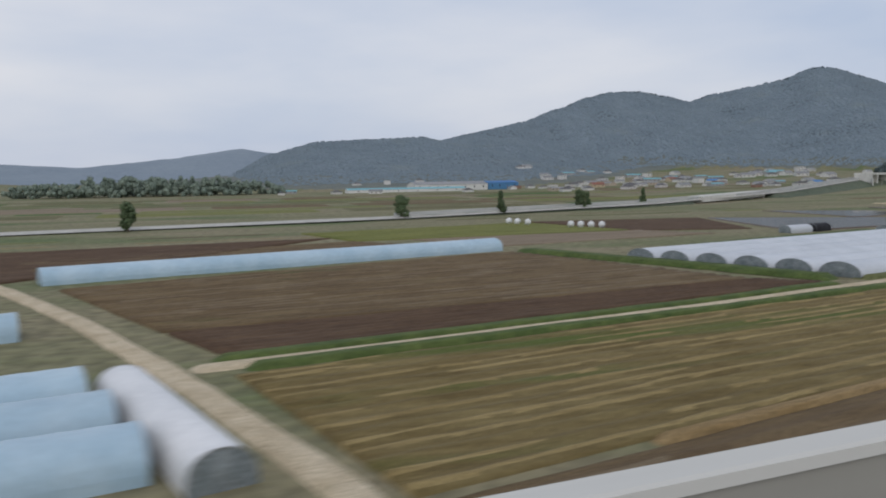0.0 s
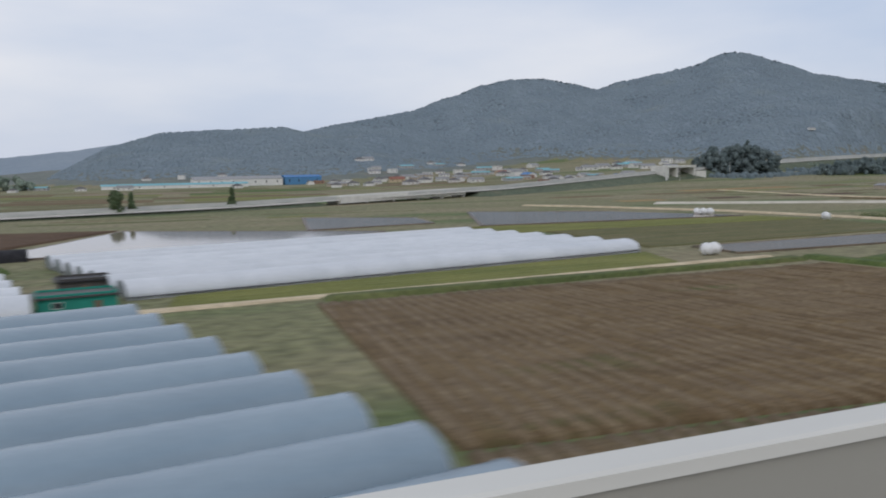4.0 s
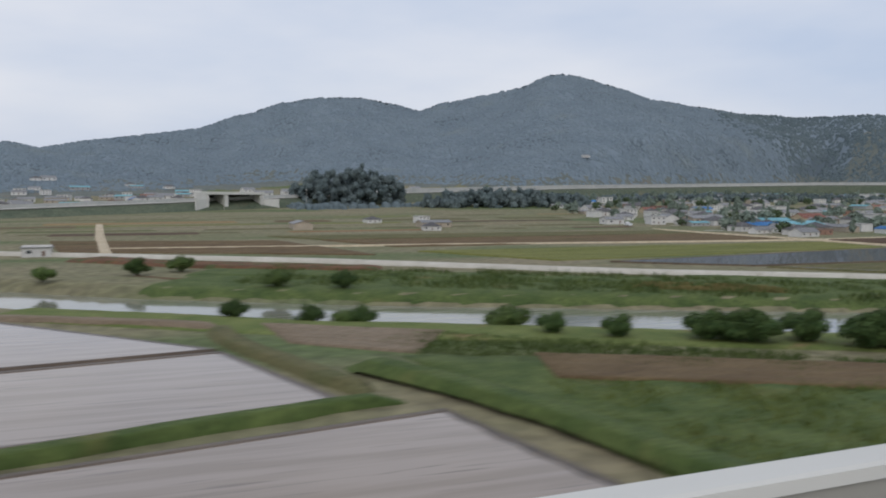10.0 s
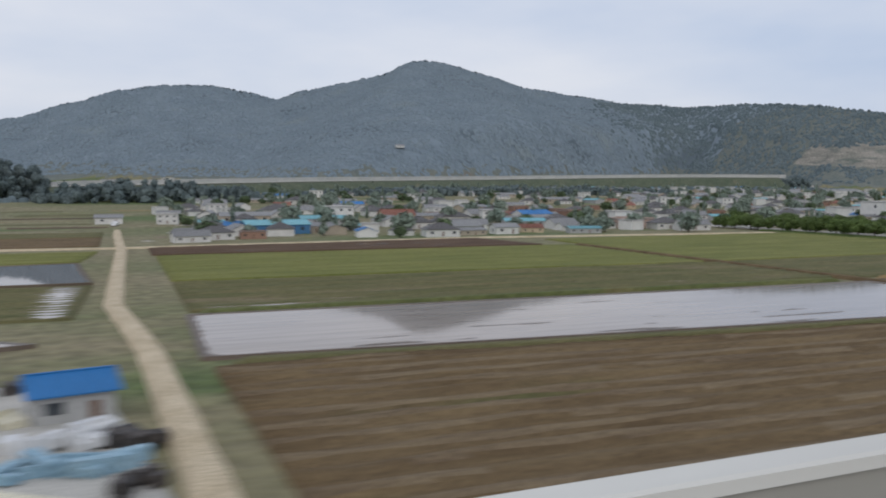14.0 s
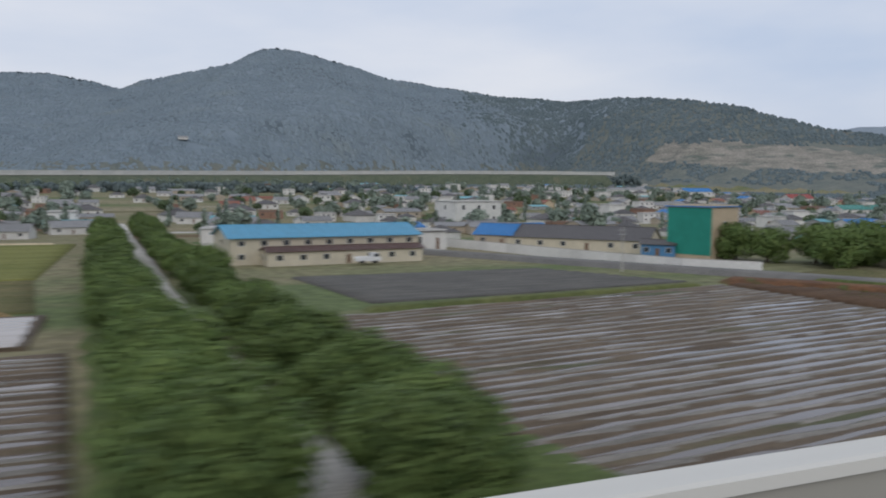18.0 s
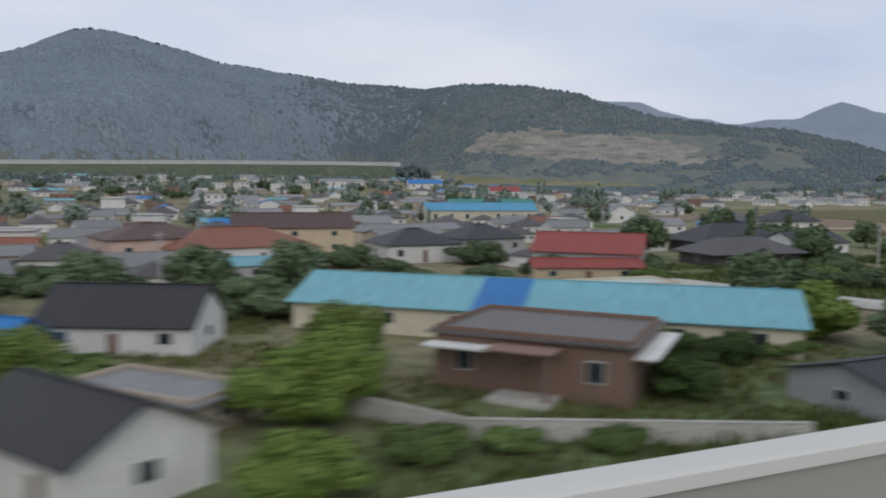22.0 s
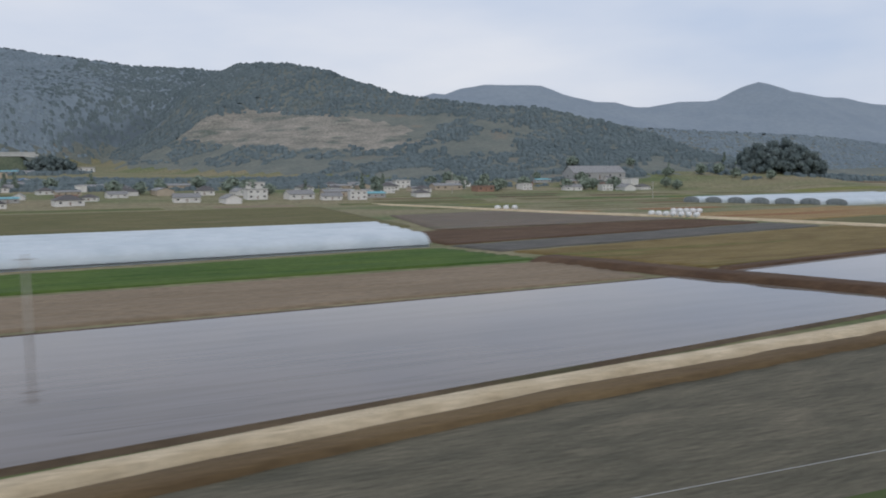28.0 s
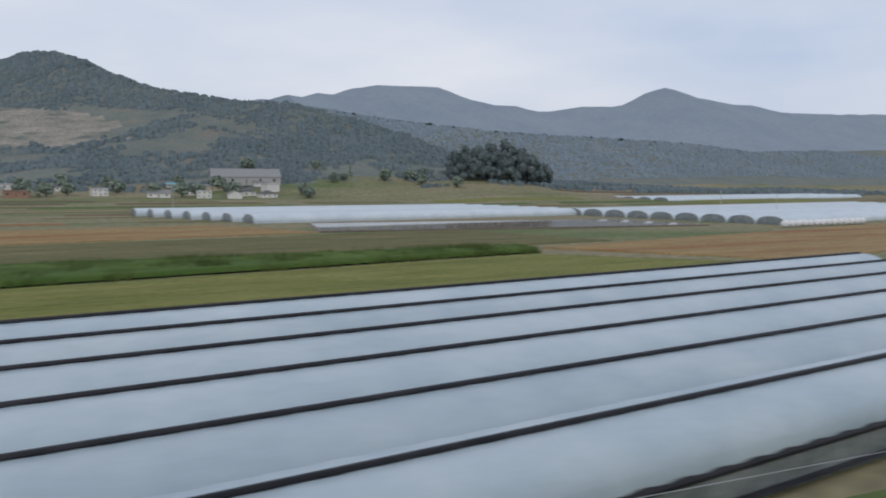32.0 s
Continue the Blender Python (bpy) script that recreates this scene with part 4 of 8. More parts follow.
field("paddy", [(1003.2, 60.6), (1039.5, 63.6), (1037.5, 82), (1014.5, 83.8)], M["mud"], "flooded paddy with mud islands", 2.0, 0.08, water=0.06, dip=0.06, patch=0.035, seed=64, category="paddy")
field("field", [(1022, 87), (1047, 84), (1044, 96), (1020, 98)], M["fallow"], "bare tan plot behind the flooded paddy", 2, 0.06, seed=65)
field("field", [(1012, 100), (1048, 103), (1036, 138), (1008, 132)], M["soil_brown"], "dry brown weedy field", 2, 0.1, seed=66)
field("field", [(1012, 140), (1052, 142), (1072, 230), (1012, 214)], M["fallow"], "wide pale brown field before the hill village", 2.5, 0.1, seed=67)
field("field", [(1054, 140), (1150, 145), (1160, 235), (1075, 232)], M["olive"], "wide brownish field", 2.5, 0.1, seed=68)
strip("farm_lane", [(1000, 150), (1020, 146), (1039, 142), (1047, 118), (1051, 100), (1057.5, 80), (1060, 66)], 1.6, M["dirt_road"], "pale dirt lane beside the greenhouses", z=0.15)
bund([(1004, 88), (1030, 99), (1050, 97)], 1.6, "clay", 0.3, "orange-brown earth bank")
field("field", [(1060, 84), (1140, 86.5), (1136, 103.5), (1062, 96)], M["crop_green"], "bright green young crop", 1.6, 0.14, seed=69)
field("field", [(1062, 66), (1141, 69), (1140, 84), (1062, 82)], M["fallow"], "pale brown raked field", 2.2, 0.1, seed=70)
field("paddy", [(1071, 37.5), (1149.5, 47), (1142.5, 67), (1070, 64)], M["mud_dark"], "flooded paddy reflecting the sky", 2.4, 0.06, water=0.09, dip=0.09, patch=0.02, wmat="water_clear", seed=71, category="paddy")
strip("dirt_road", [(1040, 33), (1070, 35), (1109, 40.6), (1160.5, 44.8), (1206, 49.6), (1236, 52.6), (1243, 53)], 1.05, M["dirt_road"], "pale dirt farm road", z=0.3)
bund([(1140, 87), (1146, 67), (1153.5, 47)], 3.4, "soil_red", 0.5, "bare brown earth bank with a ditch")
field("field", [(1085, 10), (1158, 13), (1153, 42), (1085, 36.6)], M["dark_turf"], "dark sparse turf plot", 0, 0, rough=0.08, seed=72, step=1.5)
bund([(1153.5, 42.6), (1157, 26), (1160, 10)], 1.6, "olive", 0.3)
field("paddy", [(1159, 12), (1240.6, 14), (1232.4, 47.8), (1157.5, 40.5)], M["mud_wet"], "wet ploughed rows with pools of water", 1.05, 0.15, water=0.058, dip=-0.045, patch=0.055, wmat="water_clear", seed=73, category="paddy", step=1.1, rough=0.04, row2="pale_row", share=0.26, dens=9, run=20.0)
field("paddy", [(1156.5, 48.6), (1232.5, 55.2), (1222, 78), (1150, 67.6)], M["mud"], "flooded paddy with a clear hill reflection", 2.5, 0.04, water=0.1, dip=0.08, seed=74, wmat="water_clear", category="paddy")
bund([(1149.5, 69.2), (1190, 74.6), (1223, 80)], 1.6, "soil_red", 0.25)
field("field", [(1150.5, 71.4), (1222.5, 81.5), (1216, 107), (1142, 95)], M["stubble"], "striped green and straw grass", 1.6, 0.12, seed=75)
field("field", [(1141, 96.5), (1213, 108.5), (1211, 119), (1139, 106)], M["mulch_grey"], "dark grey plot", 2, 0.08, seed=76)
field("field", [(1139, 107.5), (1211, 120.5), (1208, 134), (1140, 131)], M["soil_red"], "dark brown ploughed plot", 2, 0.12, seed=77)
field("paddy", [(1150, 134), (1207, 136), (1190, 185), (1160, 180)], M["mud_dark"], "damp plots with pools", 2.2, 0.08, water=0.0, patch=0.03, seed=78, category="paddy")
bund([(1086, 35.2), (1109, 38.6), (1160, 42.6), (1206, 47.2), (1234, 50.2)], 1.5, "soil_brown", 0.22, "dry brown verge below the farm road")
strip("farm_road", [(1243, 52), (1235.5, 54), (1226, 84), (1213, 140), (1202, 166), (1185, 230), (1172, 275)], 1.9, M["dirt_road"], "pale concrete farm road", z=0.25)
strip("farm_road", [(1234.6, 52), (1236.6, 43), (1238.4, 35), (1240.6, 28.6), (1243.6, 18), (1246, 6)], 1.7, M["dirt_road"], "pale dirt road past the greenhouses", z=0.25)
field("field", [(1239, 51), (1332, 58), (1306, 84), (1233, 74)], M["barley"], "yellow-green grass beyond the greenhouses", 1.8, 0.12, seed=79)
field("field", [(1233, 76), (1308, 86.5), (1308, 92), (1229, 92)], M["crop_green"], "dense dark green crop hedge", 1.4, 0.2, z=0.5, seed=80)
field("field", [(1228, 94), (1330, 98), (1320, 128), (1219, 120)], M["olive"], "pale green field", 2.0, 0.1, seed=81)
field("field", [(1330, 66), (1450, 80), (1440, 116), (1312, 92)], M["straw"], "golden straw field", 2.0, 0.1, seed=82)
field("field", [(1218, 122), (1294, 132), (1282, 158), (1208, 150)], M["straw"], "straw-coloured strip", 2.0, 0.1, seed=83)
field("pond_paddy", [(1294, 133), (1376, 122), (1372, 148), (1300, 158)], M["mud"], "flooded paddy before the far greenhouses", 2.0, 0.05, water=0.1, dip=0.08, seed=84, category="paddy")

# ---- highway on its embankment, with the bridge ----
HIGHWAY = [(-260, 186, 0.4), (-60, 222, 0.5), (67, 243, 0.8), (174, 274, 1.6), (240, 304, 2.8), (290, 330, 3.6), (414, 404, 8.0), (519, 449, 12.0), (655, 503, 15.5), (820, 568, 18.5), (950, 575, 20.8), (1024, 572, 21.4), (1082, 559, 21.4)]
road_seg = lambda a: strip("highway", a, 7.0, M["concrete"], "grey highway on a green embankment", skirt=0.4, wob=0.0, step=6)
road_seg(HIGHWAY)


# ---- patchwork of farther plots ----
def far_plot(x0, x1, y0, y1, material, label, lean=0.0):
    X, Y = np.meshgrid(np.linspace(x0, x1, max(3, int((x1 - x0) / 6))), np.linspace(y0, y1, max(3, int((y1 - y0) / 2.5))))
    X = X + lean * (Y - y0)
    Z = ground_z(X, Y) + 0.07 + 0.05 * np.sin(Y * 2.2)
    Z[0] -= 0.5
    Z[-1] -= 0.5
    Z[:, 0] -= 0.5
    Z[:, -1] -= 0.5
    return tagged(grid_link("field", X, Y, Z, M[material]), label, "field", kind="structure")


PLOTS = {"soil_brown": "far brown ploughed plot", "olive": "far weedy olive plot", "barley": "far yellow-green barley plot", "crop_green": "far green crop plot", "fallow": "far pale fallow plot", "soil_red": "far dark tilled plot", "grass": "far rough meadow plot", "straw": "far straw-coloured plot"}
prng = random.Random(91)


def patchwork(x0, x1, y0, y1, wide, deep, kinds, lean=0.0):
    y = y0
    while y < y1 - 3:
        h = min(prng.uniform(0.6, 1.5) * deep, y1 - y)
        x = x0 - prng.uniform(0, wide)
        while x < x1:
            w = prng.uniform(0.6, 1.6) * wide
            k = prng.choice(kinds)
            far_plot(x, x + w - 1.2, y, y + h - 1.0, k, PLOTS[k], lean)
            x += w
        y += h


WARM = ("soil_brown", "olive", "barley", "fallow", "olive", "soil_red", "grass", "straw")
GREEN = ("olive", "barley", "crop_green", "grass", "soil_brown", "olive", "fallow")
patchwork(-110, 60, 176, 196, 45, 9, WARM)
patchwork(100, 200, 226, 250, 40, 9, GREEN)
patchwork(-160, 190, 300, 500, 75, 22, GREEN)
patchwork(300, 372, 236, 300, 36, 11, WARM)
patchwork(376, 542, 238, 330, 46, 12, WARM)
patchwork(190, 380, 420, 520, 60, 18, GREEN)
patchwork(1078, 1168, 238, 262, 45, 10, WARM)
patchwork(1212, 1300, 168, 290, 40, 12, WARM)
patchwork(1300, 1480, 222, 290, 60, 12, GREEN)
patchwork(1490, 1760, 120, 330, 80, 20, WARM)
far_plot(301, 333, 4, 84, "meadow", "rough green ground beside the creek")
bund([(287.2, 12), (288.6, 50), (290.8, 73), (293.6, 108)], 1.6, "ochre_grass", 0.3, "dry ochre verge of the creek road")
far_plot(316, 325, 42, 60, "ochre_grass", "trodden dry patch beside the track")
far_plot(388, 409, 129, 143, "clay", "bare reddish earth above the river", -0.9)
far_plot(394, 420, 146, 152, "clay_raw", "strip of raw orange earth below the road", -0.9)
VILLAGE = ("olive", "grass", "soil_brown", "crop_green", "fallow", "barley", "concrete", "grass_dark")
PLOTS.update({"concrete": "paved yard between far village houses", "grass_dark": "green garden plot in the far village"})
patchwork(562, 698, 196, 330, 19, 10, VILLAGE)
patchwork(720, 985, 165, 330, 24, 12, VILLAGE)
patchwork(985, 1060, 232, 330, 26, 12, VILLAGE)
far_plot(867, 878, 46.5, 53, "fallow", "trodden yard before the brick house")
bund([(774.6, 92), (786.9, 67.2), (797.9, 47.4), (808.6, 23)], 1.0, "grass", 0.42, "weedy green verge of the village road")
bund([(797.5, 61), (801.5, 53.5), (804.6, 47)], 0.7, "grass_dark", 0.3, "green weeds between the clay beds")


# ---- greenhouses ----
def tunnel(p, q, width, height, film, label, group, ends="film_dark", gutter=True, skirt=0.35, skirt_mat=None, full=0.8, band=None, roll=0.0):
    """A film tunnel from plan point p to q."""
    p, q = np.array(p, float), np.array(q, float)
    L = float(np.linalg.norm(q - p))
    t = (q - p) / L
    nrm = np.array([-t[1], t[0]])
    root = tagged(new("greenhouse_tunnel"), label, "greenhouse", group)
    root.location = (p[0], p[1], 0)
    root.rotation_euler = (0, 0, math.atan2(t[1], t[0]))
    n, m = max(6, int(L / 1.6) * 2), 12
    s = np.linspace(0, L, n + 1)
    a = np.linspace(0, math.pi, m + 1)
    hoop = np.where(np.arange(n + 1) % 2 == 0, 1.0, 0.982) * (1 + 0.012 * (fbm(s / 5, s * 0 + p[1], 3) - 0.5))
    prof_y = -np.cos(a) * width / 2
    prof_z = skirt + np.sin(a) ** full * (height - skirt)
    X = np.repeat(s[:, None], m + 1, 1)
    Y = hoop[:, None] * prof_y[None]
    Z = skirt + hoop[:, None] * (prof_z[None] - skirt)
    grid_link("film_cover", X, Y, Z, M[film], root)
    for side, yy in (("film_skirt", -width / 2), ("film_skirt", width / 2)):
        o = 0.012 if yy > 0 else -0.012
        V_ = [(0, yy + o, -0.25), (L, yy + o, -0.25), (L, yy + o * 0.5, skirt + 0.04), (0, yy + o * 0.5, skirt + 0.04)]
        link(side, V_, [(0, 1, 2, 3)], M[skirt_mat or film], root)
    if band:
        for sg in (-1, 1):
            y0, y1 = sg * (width / 2 + 0.05), sg * (width / 2 - 0.16)
            V_ = [(0, y0, skirt - 0.06), (L, y0, skirt - 0.06), (L, y0, skirt + 0.06), (0, y0, skirt + 0.06), (0, y1, skirt + band), (L, y1, skirt + band)]
            link("side_vent", V_, [(0, 1, 2, 3), (3, 2, 5, 4)], M["gutter"], root)
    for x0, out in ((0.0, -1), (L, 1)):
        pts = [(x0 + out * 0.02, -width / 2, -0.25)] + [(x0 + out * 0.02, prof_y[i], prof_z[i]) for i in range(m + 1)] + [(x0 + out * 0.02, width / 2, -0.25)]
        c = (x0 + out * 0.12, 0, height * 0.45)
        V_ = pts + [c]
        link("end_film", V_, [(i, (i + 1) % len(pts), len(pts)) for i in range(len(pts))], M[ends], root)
        bm = bmesh.new()
        ring = []
        for i in range(m + 1):
            ring.append([bm.verts.new((x0 + out * (0.025 + dx), prof_y[i] * g, skirt + (prof_z[i] - skirt) * g)) for dx, g in ((0, 1.012), (0.05, 1.012), (0.05, 0.975), (0, 0.975))])
        for A, B in zip(ring[:-1], ring[1:]):
            for j in range(4):
                bm.faces.new((A[j], A[(j + 1) % 4], B[(j + 1) % 4], B[j]))
        part("end_hoop", bm, M["steel"], root)
    if roll:
        bm = bmesh.new()
        limb(bm, (0.1, 0.12, height + roll * 0.6), (L - 0.1, 0.12, height + roll * 0.6), roll, roll, 8)
        part("rolled_cloth", bm, M["gutter"], root, "black shade cloth rolled up along the ridge")
    if gutter:
        link("gutter", [(0, -width / 2 - 0.28, 0.12), (L, -width / 2 - 0.28, 0.12), (L, -width / 2 + 0.1, 0.2), (0, -width / 2 + 0.1, 0.2)], [(0, 1, 2, 3)], M["gutter"], root)
    return root


M["steel"] = mat("galvanised_steel", (0.42, 0.43, 0.44), (0.55, 0.56, 0.57), 0.5, 0.1, rough=0.45, metal=0.7, bump=0.05)


def tunnels(left, right, k, height, film, label, group, fill=0.96, gutter=True, ends="film_dark", skirt=0.35, skirt_mat=None, full=0.8, band=None, roll=0.0):
    """k tunnels whose ridge ends run from the far to the near point at either side."""
    (a, b), (c, d) = [(np.array(u, float), np.array(v, float)) for u, v in (left, right)]
    w = np.linalg.norm(b - a) / (k - 1)
    for i in range(k):
        s = i / (k - 1)
        tunnel(a + (b - a) * s, c + (d - c) * s, w * fill, height, film, label, group, ends, gutter, skirt, skirt_mat, full, band, roll)


for i, (a, b) in enumerate((((-26, 45.4), (-5.6, 50.2)), ((-26, 39.2), (-3.6, 43.8)), ((-26, 32.9), (-1.9, 37.2)), ((-30, 70), (-13, 74)))):
    tunnel(a, b, 4.6, 1.95, "film_pale", "pale blue film greenhouse tunnel", "blue tunnels by the road", gutter=False)
tunnel((-3.4, 50.6), (1.4, 33.2), 3.1, 1.75, "film_bright", "white film tunnel beside the dirt road", "", gutter=False)
tunnel((-16.8, 112.5), (53.0, 130.2), 5.0, 2.0, "film_pale", "long pale blue greenhouse tunnel", "", gutter=False, ends="film_pale")
tunnels(((65.5, 103), (76.6, 76.5)), ((135.5, 118.5), (144.0, 89)), 6, 1.75, "film_white", "white film greenhouse tunnel in a row", "white greenhouse block", full=0.95)
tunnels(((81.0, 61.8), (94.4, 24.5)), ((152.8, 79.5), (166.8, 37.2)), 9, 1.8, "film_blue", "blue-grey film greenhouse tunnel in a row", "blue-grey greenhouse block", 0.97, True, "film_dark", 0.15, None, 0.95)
tunnels(((140.5, 128), (151.0, 97)), ((206, 147), (217.5, 112.5)), 7, 1.6, "film_white", "white film greenhouse tunnel in a row", "far white greenhouse block", full=0.95)
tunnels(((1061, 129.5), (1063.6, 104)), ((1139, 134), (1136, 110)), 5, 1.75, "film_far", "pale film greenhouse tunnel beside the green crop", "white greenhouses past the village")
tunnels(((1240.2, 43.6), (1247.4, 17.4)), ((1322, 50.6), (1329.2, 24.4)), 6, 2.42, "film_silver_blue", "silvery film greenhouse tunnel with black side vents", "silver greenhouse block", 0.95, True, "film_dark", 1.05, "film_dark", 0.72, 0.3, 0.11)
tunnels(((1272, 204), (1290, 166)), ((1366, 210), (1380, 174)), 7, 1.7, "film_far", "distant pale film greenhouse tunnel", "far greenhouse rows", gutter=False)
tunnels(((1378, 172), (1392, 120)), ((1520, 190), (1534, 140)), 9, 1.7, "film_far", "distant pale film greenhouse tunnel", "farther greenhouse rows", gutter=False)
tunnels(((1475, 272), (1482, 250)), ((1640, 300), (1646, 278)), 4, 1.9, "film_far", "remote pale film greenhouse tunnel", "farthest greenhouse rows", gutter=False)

# ---- building materials ----
W, RF = {}, {}
for k, c in dict(white=(0.74, 0.73, 0.70), cream=(0.66, 0.60, 0.47), beige=(0.58, 0.47, 0.33), pink=(0.60, 0.44, 0.36), brick=(0.34, 0.21, 0.155), umber=(0.235, 0.155, 0.12), grey=(0.42, 0.42, 0.41), blue=(0.10, 0.25, 0.45), stone=(0.50, 0.43, 0.34), green=(0.03, 0.26, 0.20), dark=(0.09, 0.085, 0.08), yellow=(0.68, 0.52, 0.25), orange=(0.56, 0.27, 0.12)).items():
    W[k] = mat(k + "_plaster_wall", tuple(v * 0.86 for v in c), c, 1.6, 0.12, rough=0.85, bump=0.12, vary=0.10, obj=True, grit=0.10)
for k, c in dict(charcoal=(0.040, 0.039, 0.043), brown=(0.115, 0.06, 0.048), red=(0.36, 0.07, 0.055), orange=(0.30, 0.11, 0.065), blue=(0.03, 0.22, 0.56), sky=(0.10, 0.38, 0.58), turquoise=(0.20, 0.49, 0.56), violet=(0.045, 0.05, 0.30), grey=(0.30, 0.30, 0.30), mint=(0.62, 0.72, 0.68), teal=(0.07, 0.32, 0.27), slate=(0.115, 0.108, 0.106), taupe=(0.20, 0.18, 0.165)).items():
    RF[k] = mat(k + "_sheet_roof", tuple(v * 0.8 for v in c), c, 0.9, 0.08, rough=0.5, bump=0.25, spec=0.4, vary=0.14, obj=True, stretch=(3.0, 0.4, 1), grit=0.12)
    n_, l_ = RF[k].node_tree.nodes, RF[k].node_tree.links
    tc, wv, b2 = n_.new("ShaderNodeTexCoord"), n_.new("ShaderNodeTexWave"), n_.new("ShaderNodeBump")
    wv.bands_direction = "X"
    wv.inputs["Scale"].default_value, wv.inputs["Distortion"].default_value = 3.2, 0.3
    b2.inputs["Strength"].default_value, b2.inputs["Distance"].default_value = 0.8, 0.05
    l_.new(tc.outputs["Object"], wv.inputs["Vector"])
    l_.new(wv.outputs["Fac"], b2.inputs["Height"])
    l_.new(n_["Bump"].outputs[0], b2.inputs["Normal"])
    l_.new(b2.outputs[0], n_["Principled BSDF"].inputs["Normal"])
M["glass"] = mat("dark_window_glass", (0.025, 0.03, 0.035), (0.05, 0.06, 0.07), 0.8, 0.3, rough=0.08, bump=0.0, spec=0.8, obj=True)
M["frame"] = mat("pale_window_frame", (0.60, 0.60, 0.58), (0.70, 0.70, 0.68), 0.5, 0.1, rough=0.5, bump=0.0, obj=True)
M["door"] = mat("brown_door_panel", (0.16, 0.10, 0.07), (0.22, 0.14, 0.10), 0.4, 0.1, rough=0.6, bump=0.1, obj=True)
M["trunk"] = mat("grey_brown_bark", (0.10, 0.08, 0.06), (0.16, 0.13, 0.10), 0.3, 0.05, obj=True)


def box_bm(x0, x1, y0, y1, z0, z1, bev=0.0):
    bm = bmesh.new()
    bmesh.ops.create_cube(bm, size=1, matrix=Matrix.Translation(((x0 + x1) / 2, (y0 + y1) / 2, (z0 + z1) / 2)) @ Matrix.Diagonal((x1 - x0, y1 - y0, z1 - z0, 1)))
    if bev:
        bmesh.ops.bevel(bm, geom=list(bm.edges), offset=bev, segments=2, affect="EDGES")
    return bm


M["film_grey"] = mat("dusty_grey_film", (0.36, 0.35, 0.35), (0.46, 0.45, 0.44), 2, 0.3, rough=0.45, bump=0.15, spec=0.4, grit=0.08)
FINE = [True]


def opening(root, x, z, w, h, y, side, name="window"):
    """A window or door on the front or back (side: -1, 1), or on the ends (side: -2, 2)."""
    o = 0.03 * (1 if side > 0 else -1)
    if not FINE[0]:
        q = (x - w / 2, x + w / 2, min(y, y + o), max(y, y + o)) if abs(side) == 1 else (min(y, y + o), max(y, y + o), x - w / 2, x + w / 2)
        return part(name, box_bm(*q, z, z + h), M["glass"] if name == "window" else M["door"], root)
    if abs(side) == 1:
        fr = part(name, box_bm(x - w / 2 - 0.05, x + w / 2 + 0.05, min(y, y + o), max(y, y + o), z - 0.05, z + h + 0.05), M["frame"] if name == "window" else M["door"], root)
        o2 = o * 1.5
        part("pane" if name == "window" else "leaf", box_bm(x - w / 2, x + w / 2, min(y, y + o2), max(y, y + o2), z, z + h), M["glass"] if name == "window" else M["door"], fr)
    else:
        fr = part(name, box_bm(min(y, y + o), max(y, y + o), x - w / 2 - 0.05, x + w / 2 + 0.05, z - 0.05, z + h + 0.05), M["frame"] if name == "window" else M["door"], root)
        o2 = o * 1.5
        part("pane" if name == "window" else "leaf", box_bm(min(y, y + o2), max(y, y + o2), x - w / 2, x + w / 2, z, z + h), M["glass"] if name == "window" else M["door"], fr)
    return fr


